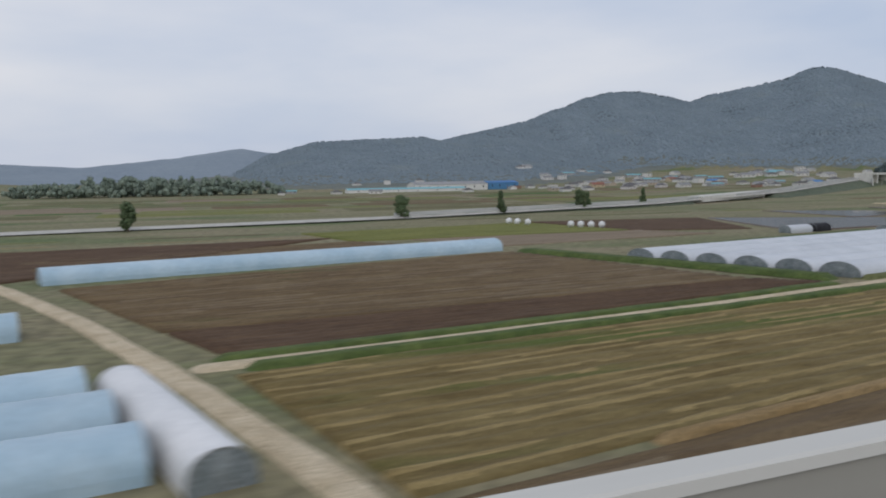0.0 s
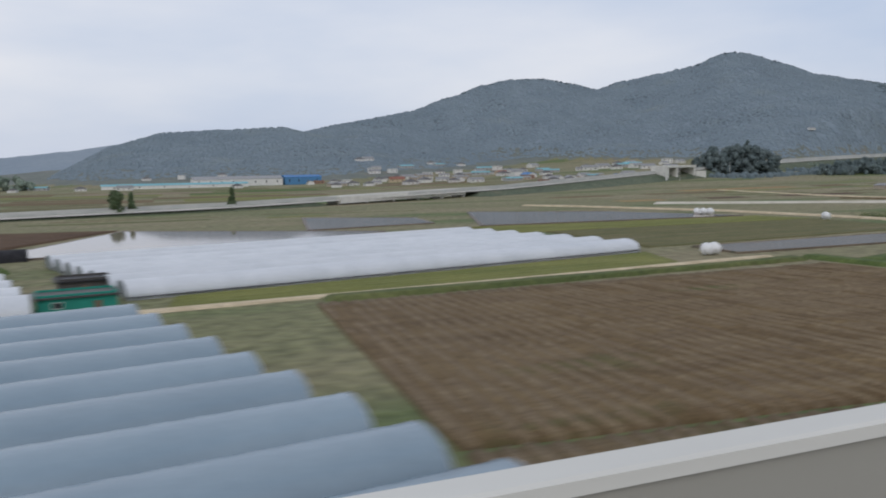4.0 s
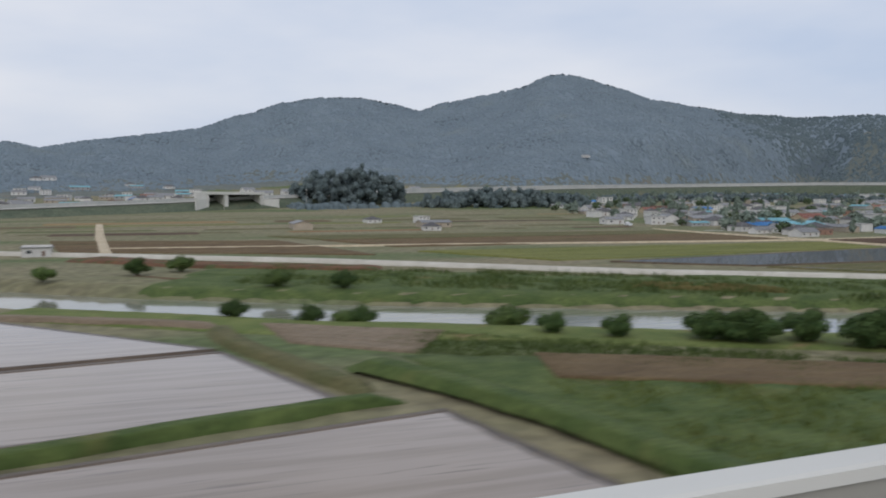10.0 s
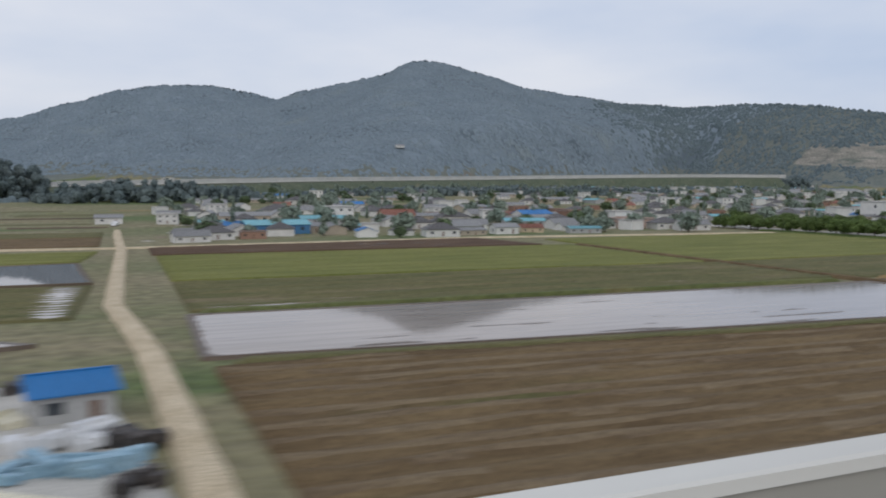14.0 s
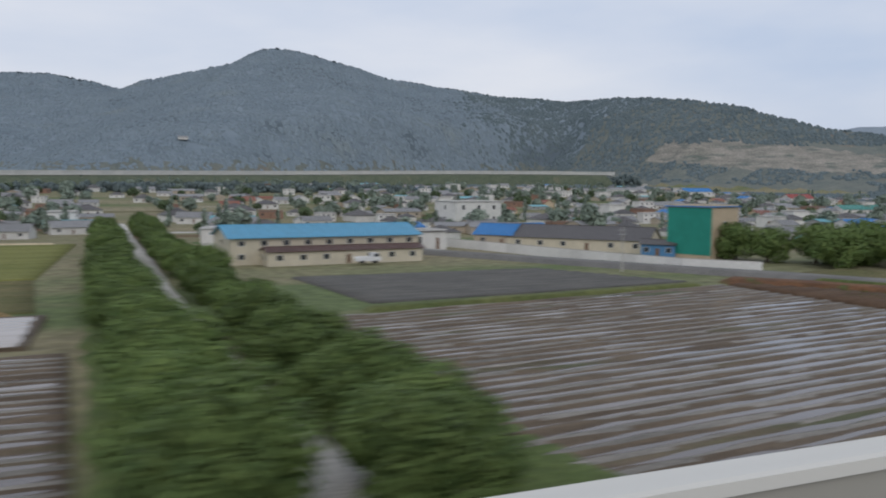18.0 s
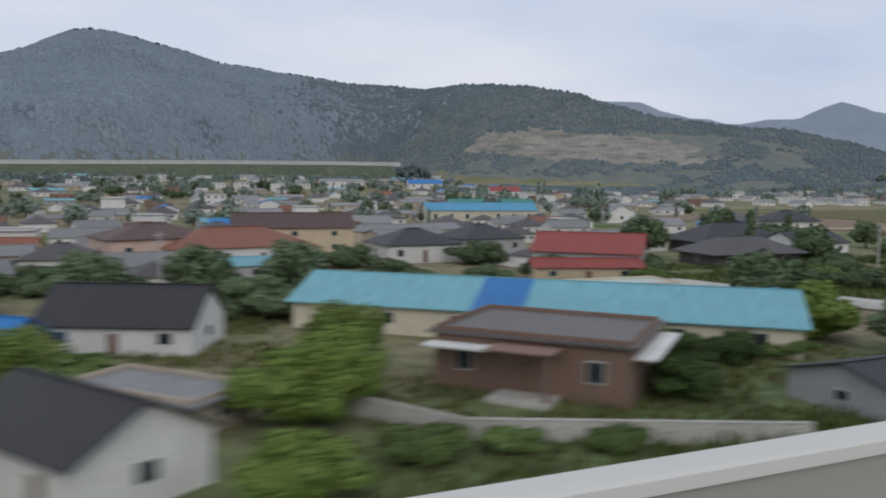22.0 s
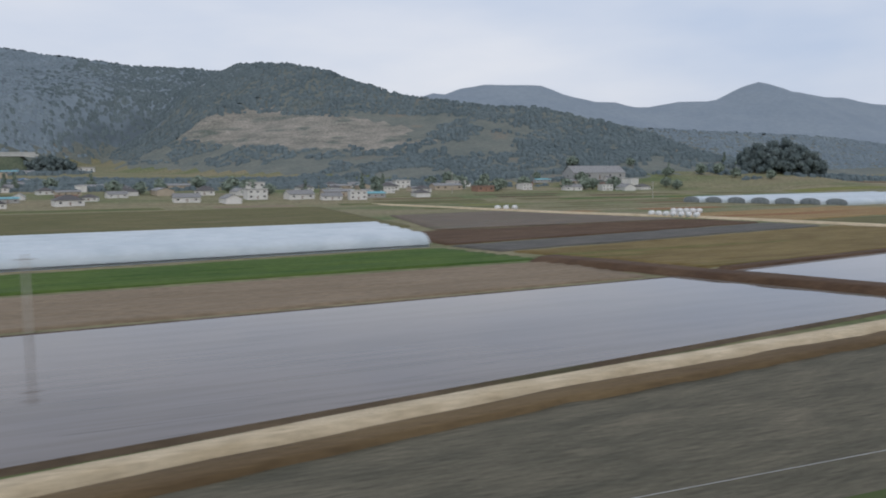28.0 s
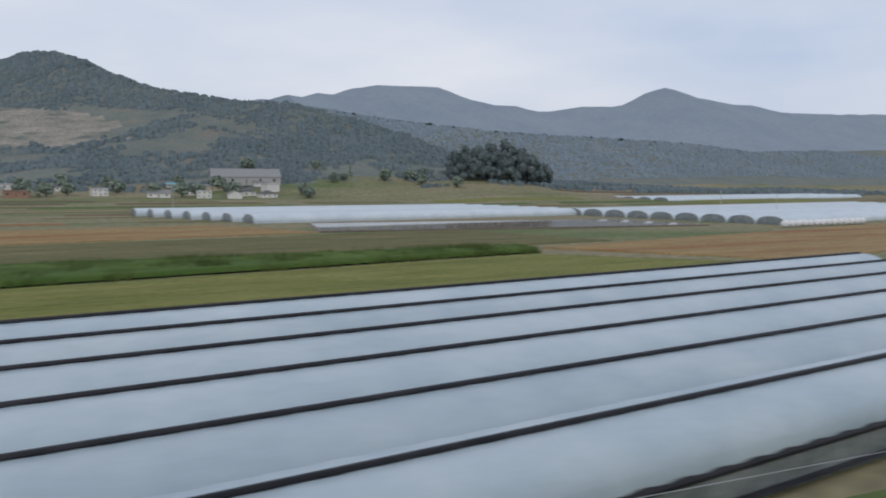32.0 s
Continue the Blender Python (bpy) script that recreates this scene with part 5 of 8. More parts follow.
def house(label, x, y, w, d, eave, ridge, turn=0.0, wall="white", roof="charcoal", kind="gable", wins=3, storeys=1, over=0.3, z=None, gable=None, group="", category="house", name="house", door=True, ends=True):
    """A small building: long side along its own x, front towards -y."""
    root = tagged(new(name), label, category, group)
    root.location = (x, y, (gz(x, y) + 0.12) if z is None else z)
    root.rotation_euler = (0, 0, radians(turn))
    a, b = w / 2, d / 2
    if kind == "gable":
        V_ = [(-a, -b, -0.5), (a, -b, -0.5), (a, b, -0.5), (-a, b, -0.5), (-a, -b, eave), (a, -b, eave), (a, b, eave), (-a, b, eave), (-a, 0, ridge - 0.06), (a, 0, ridge - 0.06)]
        link("wall", V_, [(0, 1, 5, 4), (2, 3, 7, 6), (1, 2, 6, 9, 5), (3, 0, 4, 8, 7), (4, 5, 9, 8), (6, 7, 8, 9)], W[wall], root)
        s = (ridge - eave) / b
        for sg in (-1, 1):
            e = over
            q = [(-a - e, sg * (b + e), eave - s * e), (a + e, sg * (b + e), eave - s * e), (a + e, 0, ridge), (-a - e, 0, ridge)]
            V_ = q + [(px_, py_, pz_ + 0.07) for px_, py_, pz_ in q]
            link("roof_slope", V_, [(0, 1, 2, 3), (4, 5, 6, 7), (0, 1, 5, 4), (1, 2, 6, 5), (2, 3, 7, 6), (3, 0, 4, 7)], RF[roof], root)
        part("ridge_cap", box_bm(-a - over, a + over, -0.09, 0.09, ridge + 0.03, ridge + 0.10, 0.02), RF[roof], root)
        if gable:
            for sg in (-1, 1):
                o = sg * 0.012
                link("gable_panel", [(sg * a + o, -b, eave), (sg * a + o, b, eave), (sg * a + o, 0, ridge - 0.06)], [(0, 1, 2)], W[gable], root)
    elif kind == "hip":
        part("wall", box_bm(-a, a, -b, b, -0.5, eave), W[wall], root)
        e, r = over, max(a - b, 0.15)
        lo = [(-a - e, -b - e, eave - 0.1), (a + e, -b - e, eave - 0.1), (a + e, b + e, eave - 0.1), (-a - e, b + e, eave - 0.1)]
        V_ = lo + [(px_, py_, eave) for px_, py_, _ in lo] + [(-r, 0, ridge), (r, 0, ridge)]
        link("roof", V_, [(3, 2, 1, 0), (0, 1, 5, 4), (1, 2, 6, 5), (2, 3, 7, 6), (3, 0, 4, 7), (4, 5, 9, 8), (5, 6, 9), (6, 7, 8, 9), (7, 4, 8)], RF[roof], root)
        part("ridge_cap", box_bm(-r, r, -0.08, 0.08, ridge - 0.03, ridge + 0.07, 0.02), RF[roof], root)
    else:
        part("wall", box_bm(-a, a, -b, b, -0.5, eave), W[wall], root)
        part("roof_slab", box_bm(-a - over, a + over, -b - over, b + over, eave + 0.002, eave + 0.16, 0.03), RF[roof], root)
        for q in ((-a, a, -b, -b + 0.1), (-a, a, b - 0.1, b), (-a, -a + 0.1, -b + 0.1, b - 0.1), (a - 0.1, a, -b + 0.1, b - 0.1)):
            part("roof_parapet", box_bm(*q, eave + 0.162, eave + 0.36), W[wall], root)
    sh = eave / storeys
    for st in range(storeys):
        for i in range(wins):
            xx = -a + w * (i + 0.5) / wins
            if door and st == 0 and i == wins // 2:
                opening(root, xx, 0.05, min(0.5, w / 6), sh * 0.62, -b, -1, "door")
            else:
                opening(root, xx, st * sh + sh * 0.36, min(0.8, w / wins * 0.5), sh * 0.36, -b, -1)
        if ends:
            for yy, side in ((-a, -2), (a, 2)):
                opening(root, 0, st * sh + sh * 0.36, min(0.7, d * 0.3), sh * 0.34, yy, side)
    return root


def slab(name, label, x0, x1, y0, y1, z0, z1, material, category, bev=0.03, group="", kind="", turn=0):
    bm = box_bm(-(x1 - x0) / 2, (x1 - x0) / 2, -(y1 - y0) / 2, (y1 - y0) / 2, 0, z1 - z0, bev)
    ob = part(name, bm, material)
    ob.location, ob.rotation_euler = ((x0 + x1) / 2, (y0 + y1) / 2, z0), (0, 0, radians(turn))
    return tagged(ob, label, category, group, kind)


def garden_wall(pts, h, material, label, thick=0.12, z=0.0):
    """A boundary wall with a coping, in straight lengths."""
    root = tagged(new("boundary_wall"), label, "wall", kind="structure")
    for p, q in zip(pts[:-1], pts[1:]):
        L, a = math.hypot(q[0] - p[0], q[1] - p[1]), math.atan2(q[1] - p[1], q[0] - p[0])
        n = max(1, int(L / 2.2))
        for i in range(n):
            k = (i + 0.5) / n
            o = part("wall_panel", box_bm(-L / n / 2 + 0.01, L / n / 2 - 0.01, -thick / 2, thick / 2, -0.6, h), material, root)
            o.location, o.rotation_euler = (p[0] + (q[0] - p[0]) * k, p[1] + (q[1] - p[1]) * k, z), (0, 0, a)
        c = part("wall_coping", box_bm(-L / 2, L / 2, -thick * 0.8, thick * 0.8, h + 0.002, h + 0.07, 0.02), M["concrete"], root)
        c.location, c.rotation_euler = ((p[0] + q[0]) / 2, (p[1] + q[1]) / 2, z), (0, 0, a)
    return root


# ---- the near village ----
house("two-storey cream factory with a long sky-blue roof", 731, 137, 27, 9.5, 3.5, 4.9, 4, "cream", "sky", wins=9, storeys=2, over=0.5, category="factory", name="factory", door=False)
house("low cream factory wing with a row of windows", 733, 130.5, 22, 3.0, 1.8, 2.3, 4, "cream", "brown", wins=7, category="factory", name="factory_wing")
house("white two-storey villa with a flat roof", 798, 229, 15, 11, 6.3, 6.6, 8, "white", "grey", "flat", wins=3, storeys=2, over=0.2)
house("small white annex beside the factory", 752, 150, 7, 5, 2.9, 3.3, 8, "white", "slate", "flat", wins=2)
house("long low store with a dark slate roof", 778, 141, 24, 9, 2.0, 3.9, -50, "cream", "slate", wins=6, category="storehouse")
house("store with a bright blue sheet roof", 768, 152, 7, 7.5, 2.2, 3.9, -50, "stone", "blue", wins=2, category="storehouse")
house("blue-fronted shed beside the road", 781, 124.5, 5, 3.4, 1.9, 2.5, -50, "blue", "slate", wins=3, category="shed", name="shed")
mill = house("tall mill with a green front and a blue roof", 786.2, 121.1, 7.8, 7.3, 7.6, 8.1, 19, "beige", "blue", "flat", wins=1, storeys=1, over=0.25, door=False, ends=False, category="mill", name="mill")
part("green_cladding", box_bm(-3.96, -3.9, -3.6, 3.6, 0.6, 7.5), W["green"], mill, "flat green sheet cladding")
house("grey cement barn with a brown roof", 830, 103, 16, 9, 2.3, 4.1, -6, "grey", "taupe", wins=3, category="barn", name="barn")
house("house with a low dark brown hip roof", 846, 96, 11, 8, 2.4, 3.9, 0, "brick", "brown", "hip", wins=3)
house("small house with a bright blue gable roof", 811, 68, 7.2, 4.6, 1.5, 2.7, -14, "white", "blue", wins=3)
brick = house("flat-roofed brick house with blue awnings", 827.5, 71, 11.5, 8, 2.6, 2.9, -16, "brick", "grey", "flat", wins=4, over=0.35)
for xx in (-2.2, 2.2):
    V_ = [(xx - 0.9, -4.0, 1.95), (xx + 0.9, -4.0, 1.95), (xx + 0.9, -4.75, 1.55), (xx - 0.9, -4.75, 1.55)]
    link("awning", V_ + [(a_, b_, c_ + 0.05) for a_, b_, c_ in V_], [(0, 1, 2, 3), (4, 5, 6, 7), (0, 1, 5, 4), (1, 2, 6, 5), (2, 3, 7, 6), (3, 0, 4, 7)], RF["blue"], brick)
house("beige villa wing with a steep brown tiled roof", 825.6, 53.6, 4.8, 7.0, 2.3, 4.6, -20, "beige", "brown", wins=2, over=0.6)
house("beige villa with a steep brown tiled roof", 835.4, 50.6, 5.8, 7.4, 2.3, 5.0, -54, "beige", "brown", wins=3, over=0.6)
house("tall beige stair tower with a brown hip roof", 831.3, 57.2, 5.6, 4.8, 5.0, 7.2, -20, "beige", "brown", "hip", wins=2, storeys=2, over=0.5)
house("long house with a bright blue roof", 851, 70, 14, 5, 1.6, 3.1, -40, "cream", "blue", wins=4)
house("low annex with a bright blue roof", 846, 77, 8, 4, 1.5, 2.5, -20, "white", "blue", wins=3)
house("low house with a dark red-brown roof", 848, 45, 12, 8, 1.6, 2.9, -34, "cream", "brown", wins=4)
house("house with a charcoal gable roof and white gable", 862, 73, 9, 6, 1.7, 3.6, -28, "white", "charcoal", wins=3)
house("white gabled house with a dark blue-grey roof", 858.5, 50.5, 7, 5, 1.9, 3.2, -60, "white", "charcoal", wins=2)
house("low shed with a grey corrugated roof", 861.6, 57.2, 7.0, 3.6, 1.1, 1.4, -50, "stone", "grey", "flat", wins=2, category="shed", name="shed")
raw = house("unfinished flat-roofed brown brick house", 880.4, 55.8, 9.6, 7.4, 2.6, 2.8, -50, "umber", "taupe", "flat", wins=3, over=0.3)
part("canopy_slab", box_bm(-4.9, -1.6, -5.0, -3.75, 2.1, 2.24, 0.03), W["white"], raw, "white concrete canopy over the windows")
part("canopy_slab", box_bm(4.85, 5.9, -3.6, 3.4, 2.1, 2.24, 0.03), W["white"], raw, "white concrete canopy along the side")
part("porch_step", box_bm(-1.4, 1.6, -5.6, -3.72, -0.4, 0.18, 0.03), M["concrete"], raw)
part("porch_post", box_bm(1.3, 1.5, -5.4, -5.2, 0.182, 2.3), W["umber"], raw)
part("porch_roof", box_bm(-1.5, 1.7, -5.6, -3.76, 2.302, 2.42, 0.03), W["umber"], raw)
shed = house("long shed with a pale turquoise roof and a blue stripe", 887, 67.5, 32, 8.5, 1.9, 3.4, -42, "cream", "turquoise", wins=7, over=0.4, category="shed", name="long_shed")
s_ = (3.4 - 1.9) / 4.25
V_ = [(-3.5, -4.7, 1.9 - s_ * 0.45 + 0.085), (-0.2, -4.7, 1.9 - s_ * 0.45 + 0.085), (-0.2, -0.1, 3.45), (-3.5, -0.1, 3.45)]
link("blue_roof_sheet", V_ + [(a_, b_, c_ + 0.02) for a_, b_, c_ in V_], [(0, 1, 2, 3), (4, 5, 6, 7), (0, 1, 5, 4), (1, 2, 6, 5), (2, 3, 7, 6), (3, 0, 4, 7)], RF["blue"], shed)
house("grey-walled barn with a red roof", 911.5, 95, 11.5, 8.2, 2.6, 4.4, -44, "grey", "red", wins=3, category="barn", name="barn")
house("lean-to with a dark red roof", 906.5, 89, 11, 3.0, 1.5, 2.2, -22, "beige", "red", wins=3, category="shed", name="lean_to")
house("long store with a turquoise-blue roof", 951, 195, 27, 9, 3.2, 4.9, -14, "cream", "sky", wins=7, category="storehouse")
house("house with a large red-brown tiled roof", 877, 120, 17, 10, 2.2, 4.3, 6, "white", "orange", "hip", wins=4)
house("two-storey house with a beige gable and brown roof", 887.5, 132, 16, 9, 3.6, 5.4, -10, "beige", "brown", wins=3, storeys=2)
house("orange brick house with a brown roof", 868, 122, 12, 9, 3.2, 4.8, 12, "pink", "brown", "hip", wins=3)
house("house with a charcoal hip roof", 899, 116, 10, 8, 2.2, 4.0, 0, "white", "charcoal", "hip", wins=3)
house("house with a charcoal hip roof", 912, 122, 10, 8, 2.2, 4.0, 4, "grey", "charcoal", "hip", wins=3)
house("house with a violet-blue roof and an orange gable", 916.3, 55.2, 10.5, 6.2, 1.7, 3.5, -55, "white", "violet", wins=4, gable="orange", over=0.5)
house("porch with a violet-blue lean-to roof", 919.5, 49.6, 6, 2.2, 1.2, 1.7, -20, "white", "violet", wins=3, category="shed", name="porch")
house("cream house with a sky-blue roof", 897, 61, 9, 6, 1.9, 2.9, -6, "cream", "sky", wins=3)
house("low house with black sheet roofing", 895.5, 45.4, 13, 6, 1.3, 2.1, -2, "grey", "charcoal", wins=3)
house("low cream house with a flat roof", 899, 74, 9, 4, 1.7, 1.8, -4, "cream", "mint", "flat", wins=3)
house("farmhouse with a black hip roof", 1001.6, 76.4, 8.8, 6.2, 2.3, 3.95, -28, "cream", "charcoal", "hip", wins=4, over=0.7)
M["solar"] = mat("blue_solar_cells", (0.030, 0.036, 0.105), (0.052, 0.060, 0.150), 0.5, 0.1, rough=0.12, bump=0.0, spec=0.7, obj=True)


def solar_roof(root, w, d, eave, ridge, n, rows=2):
    """Framed panels laid in rows on the front slope of a gable roof."""
    rise_, step_ = (ridge - eave) / (d / 2), (w - 0.6) / n
    zz = lambda yy, o: eave + (yy + d / 2) * rise_ + o
    for j in range(rows):
        y0 = -d / 2 + 0.1 + j * (d / 2 - 0.3) / rows
        y1 = y0 + (d / 2 - 0.3) / rows - 0.08
        for i in range(n):
            x0 = -w / 2 + 0.3 + i * step_
            for name_, e, lo, hi, m_ in (("panel_frame", 0.0, 0.10, 0.14, M["steel"]), ("solar_panel", 0.045, 0.145, 0.155, M["solar"])):
                q = [(x0 + e, y0 + e), (x0 + step_ - 0.05 - e, y0 + e), (x0 + step_ - 0.05 - e, y1 - e), (x0 + e, y1 - e)]
                V_ = [(a_, b_, zz(b_, lo)) for a_, b_ in q] + [(a_, b_, zz(b_, hi)) for a_, b_ in q]
                link(name_, V_, [(3, 2, 1, 0), (4, 5, 6, 7), (0, 1, 5, 4), (1, 2, 6, 5), (2, 3, 7, 6), (3, 0, 4, 7)], m_, root)


pink = house("pink house with solar panels on its roof", 984.4, 87.4, 9.6, 7, 1.8, 3.0, -16, "pink", "brown", wins=4, over=0.3)
solar_roof(pink, 9.6, 7, 1.8, 3.0, 6)
rear = house("cream house with solar panels on its roof", 987.4, 97.6, 8.4, 5.6, 2.2, 3.4, -16, "cream", "slate", wins=3, over=0.3)
solar_roof(rear, 8.4, 5.6, 2.2, 3.4, 5)
house("house with a red-brown tiled roof", 993.2, 88.6, 7.4, 6, 1.9, 3.3, -42, "white", "brown", wins=2)
house("house with a bright blue flat roof", 997.0, 109.5, 11.5, 7, 2.3, 3.2, -10, "white", "blue", wins=4)
house("house with a sky-blue lean-to roof", 978.6, 99.5, 6, 7, 1.9, 3.2, -20, "cream", "sky", wins=2)
house("cement barn with a dark roof", 1007.0, 99.2, 12, 6, 1.9, 3.5, 40, "stone", "taupe", wins=3, category="barn", name="barn")
house("shed with a turquoise-blue roof", 1014.6, 94.6, 8.2, 4, 1.6, 2.3, -2, "white", "sky", wins=4, category="shed", name="shed")
house("house with a broad black hip roof", 969.6, 88, 10.2, 8, 1.7, 3.7, -22, "stone", "charcoal", "hip", wins=3, over=0.8)
house("house with blue eaves and a dark roof", 956, 104, 10, 7, 1.7, 3.2, 0, "white", "charcoal", wins=3)
house("old house with a dark tiled hip roof", 936, 97, 13, 7, 1.5, 3.4, -6, "dark", "slate", "hip", wins=3, over=0.8)
house("old farmhouse with a dark tiled hip roof", 948, 111, 14, 9, 1.7, 4.3, -8, "dark", "charcoal", "hip", wins=3, over=0.9)
house("whitewashed low house beside the straw field", 968.5, 73, 7.6, 4.2, 1.4, 2.3, -20, "white", "mint", wins=3)
house("white gabled house with a bright blue roof", 838, 132.5, 11, 8, 2.2, 3.6, -8, "white", "blue", wins=3)
house("house with a broad dark hip roof behind the farm", 1005.6, 150.5, 10.5, 8, 2.0, 4.2, -14, "white", "charcoal", "hip", wins=3, over=0.7)
house("house with a dark tiled hip roof behind the farm", 993.4, 156, 10.5, 8, 2.0, 4.0, -14, "white", "slate", "hip", wins=3, over=0.7)
house("white gabled house with a grey roof", 987.4, 187, 6.5, 8, 2.4, 4.4, 68, "white", "grey", wins=2)
house("long store with a green sheet roof", 986, 252, 28, 9, 2.2, 3.8, -14, "white", "teal", wins=6, category="storehouse", name="storehouse")
house("low white shed at the field edge", 1034, 221, 8, 5, 1.8, 2.4, -10, "white", "grey", wins=2, category="shed", name="shed")
house("far house with a bright red roof", 1040, 337, 14, 8, 2.4, 4.4, -10, "white", "red", wins=3)
house("far hall with a bright blue roof", 1032, 406, 18, 9, 2.8, 4.8, -10, "white", "blue", wins=4)
house("far long white hall", 990, 417, 22, 9, 3.4, 4.4, -10, "white", "grey", wins=5)
# farm beside the black-mulched plot
house("farm house with a black roof and dull grey walls", 1052.6, 43.0, 7.6, 6.4, 1.7, 3.9, 86, "grey", "charcoal", wins=3, over=0.3)
house("long low farm shed behind the blue roof", 1060, 60, 14, 4.5, 1.6, 2.7, 4, "stone", "slate", wins=4, category="shed", name="shed")
house("grey farm shed with a rusty blue roof", 1061, 41, 6.5, 3.2, 1.3, 1.6, 8, "grey", "sky", "flat", wins=2, category="shed", name="shed")
carport = tagged(new("open_shed"), "open farm shed with a bright blue roof", "shed")
carport.location, carport.rotation_euler = (1046.8, 55.6, 0.05), (0, 0, radians(13))
V_ = [(-3.9, -5.4, 2.35), (3.9, -5.4, 2.35), (3.9, 5.4, 2.75), (-3.9, 5.4, 2.75)]
link("roof_sheet", V_ + [(a_, b_, c_ + 0.08) for a_, b_, c_ in V_], [(3, 2, 1, 0), (4, 5, 6, 7), (0, 1, 5, 4), (1, 2, 6, 5), (2, 3, 7, 6), (3, 0, 4, 7)], RF["blue"], carport)
for xx in (-3.6, -0.6, 1.6, 3.6):
    for yy, hh in ((-5.1, 2.35), (5.1, 2.73)):
        part("post", box_bm(xx - 0.07, xx + 0.07, yy - 0.07, yy + 0.07, -0.2, hh), M["steel"], carport)
part("back_wall", box_bm(-3.7, 3.7, 5.2, 5.3, -0.2, 2.72), W["dark"], carport)
part("side_wall", box_bm(0.4, 3.5, -4.4, -4.3, -0.2, 2.3), W["stone"], carport)
M["film_black"] = mat("black_shade_cloth", (0.015, 0.015, 0.018), (0.035, 0.035, 0.04), 1.0, 0.2, rough=0.8, bump=0.3)
tunnel((1038.8, 56.2), (1040.4, 52.2), 2.6, 1.8, "film_grey", "silver film tunnel beside the open shed", "", gutter=False)
tunnel((1041.0, 53.5), (1043.2, 48.2), 3.4, 1.9, "film_black", "black shade-cloth tunnel under the blue roof", "", gutter=False)
tunnel((795.6, 82.5), (802.2, 77.3), 3.6, 1.9, "film_grey", "small silver film tunnel in a garden", "", gutter=False, ends="film_white")
for a, b in (((951, 74), (957.5, 68.6)), ((955.5, 76), (962, 70)), ((976.5, 77.5), (981.5, 73.5))):
    tunnel(a, b, 4.2, 2.1, "film_black", "black shade-cloth tunnel in a vegetable plot", "black tunnels", gutter=False, ends="film_black")
tunnel((960.5, 69.5), (963.5, 66.5), 3.8, 1.9, "film_grey", "bare hooped tunnel with dusty film", "", gutter=False)
sh = tagged(new("open_shed"), "open garden shed with a pale mint roof", "shed")
sh.location, sh.rotation_euler = (812, 91, 0.1), (0, 0, radians(-12))
part("roof_sheet", box_bm(-7, 7, -3.4, 3.4, 2.35, 2.6, 0.04), RF["mint"], sh)
for xx in (-6.6, -2.2, 2.2, 6.6):
    for yy in (-3.1, 3.1):
        part("post", box_bm(xx - 0.08, xx + 0.08, yy - 0.08, yy + 0.08, -0.2, 2.349), M["steel"], sh)
part("back_wall", box_bm(-6.5, 6.5, 2.9, 3.0, -0.2, 2.34), W["dark"], sh)
garden_wall([(757, 159), (766.8, 121), (771, 107.5), (777, 100)], 1.3, W["white"], "long white plastered factory wall")
garden_wall([(806.5, 63), (808.8, 52), (812, 44), (816, 34)], 1.2, W["white"], "white garden wall beside the lane")
garden_wall([(991.2, 73.6), (1002.4, 67.6), (1004.2, 70.5)], 1.25, RF["blue"], "blue sheet fence round the farmhouse")
garden_wall([(866, 60), (872, 49), (884, 43)], 0.7, M["concrete"], "low grey block wall round the brick house")

# ---- sheds by the white greenhouses, and the scrap yard by the river ----
house("black shed between the greenhouses", 147, 103, 5, 4, 1.2, 1.5, 10, "dark", "charcoal", "flat", wins=1, category="shed", name="shed")
house("small shed with a dark blue roof and green wall", 147.5, 91, 6.5, 4, 1.3, 1.7, 10, "green", "slate", "flat", wins=2, category="shed", name="shed")
tunnel((123, 138), (130, 139.4), 3.0, 1.5, "film_white", "short white tunnel by the flooded paddy", "", gutter=False)
tunnel((131, 139.6), (136, 140.6), 3.4, 1.6, "film_black", "short black shade tunnel by the flooded paddy", "", gutter=False, ends="film_black")
M["tarp"] = mat("silver_tarpaulin", (0.58, 0.59, 0.60), (0.70, 0.70, 0.69), 0.8, 0.3, rough=0.4, bump=0.1, grit=0.08, third=(0.42, 0.48, 0.56), third_size=3, third_at=0.55)
M["orange"] = mat("orange_painted_steel", (0.55, 0.20, 0.03), (0.62, 0.25, 0.05), 0.8, 0.1, rough=0.5, bump=0.1)
M["cream_paint"] = mat("cream_painted_panel", (0.62, 0.58, 0.44), (0.70, 0.66, 0.52), 1.0, 0.1, rough=0.6, bump=0.1)
M["junk"] = mat("dark_scrap", (0.03, 0.03, 0.032), (0.10, 0.085, 0.075), 0.4, 0.1, rough=0.6)
field("scrap_yard", [(532, 60), (548, 51.5), (545, 73), (516, 77)], M["concrete"], "pale littered yard beside the river road", 0, 0, rough=0.05, seed=90, z=0.12, category="yard")
M["film_silver"] = M["tarp"]
tunnel((520.8, 71.4), (532.8, 63.6), 2.6, 1.4, "film_silver", "long silver tarpaulin tunnel in a scrap yard", "", gutter=False, ends="film_silver")


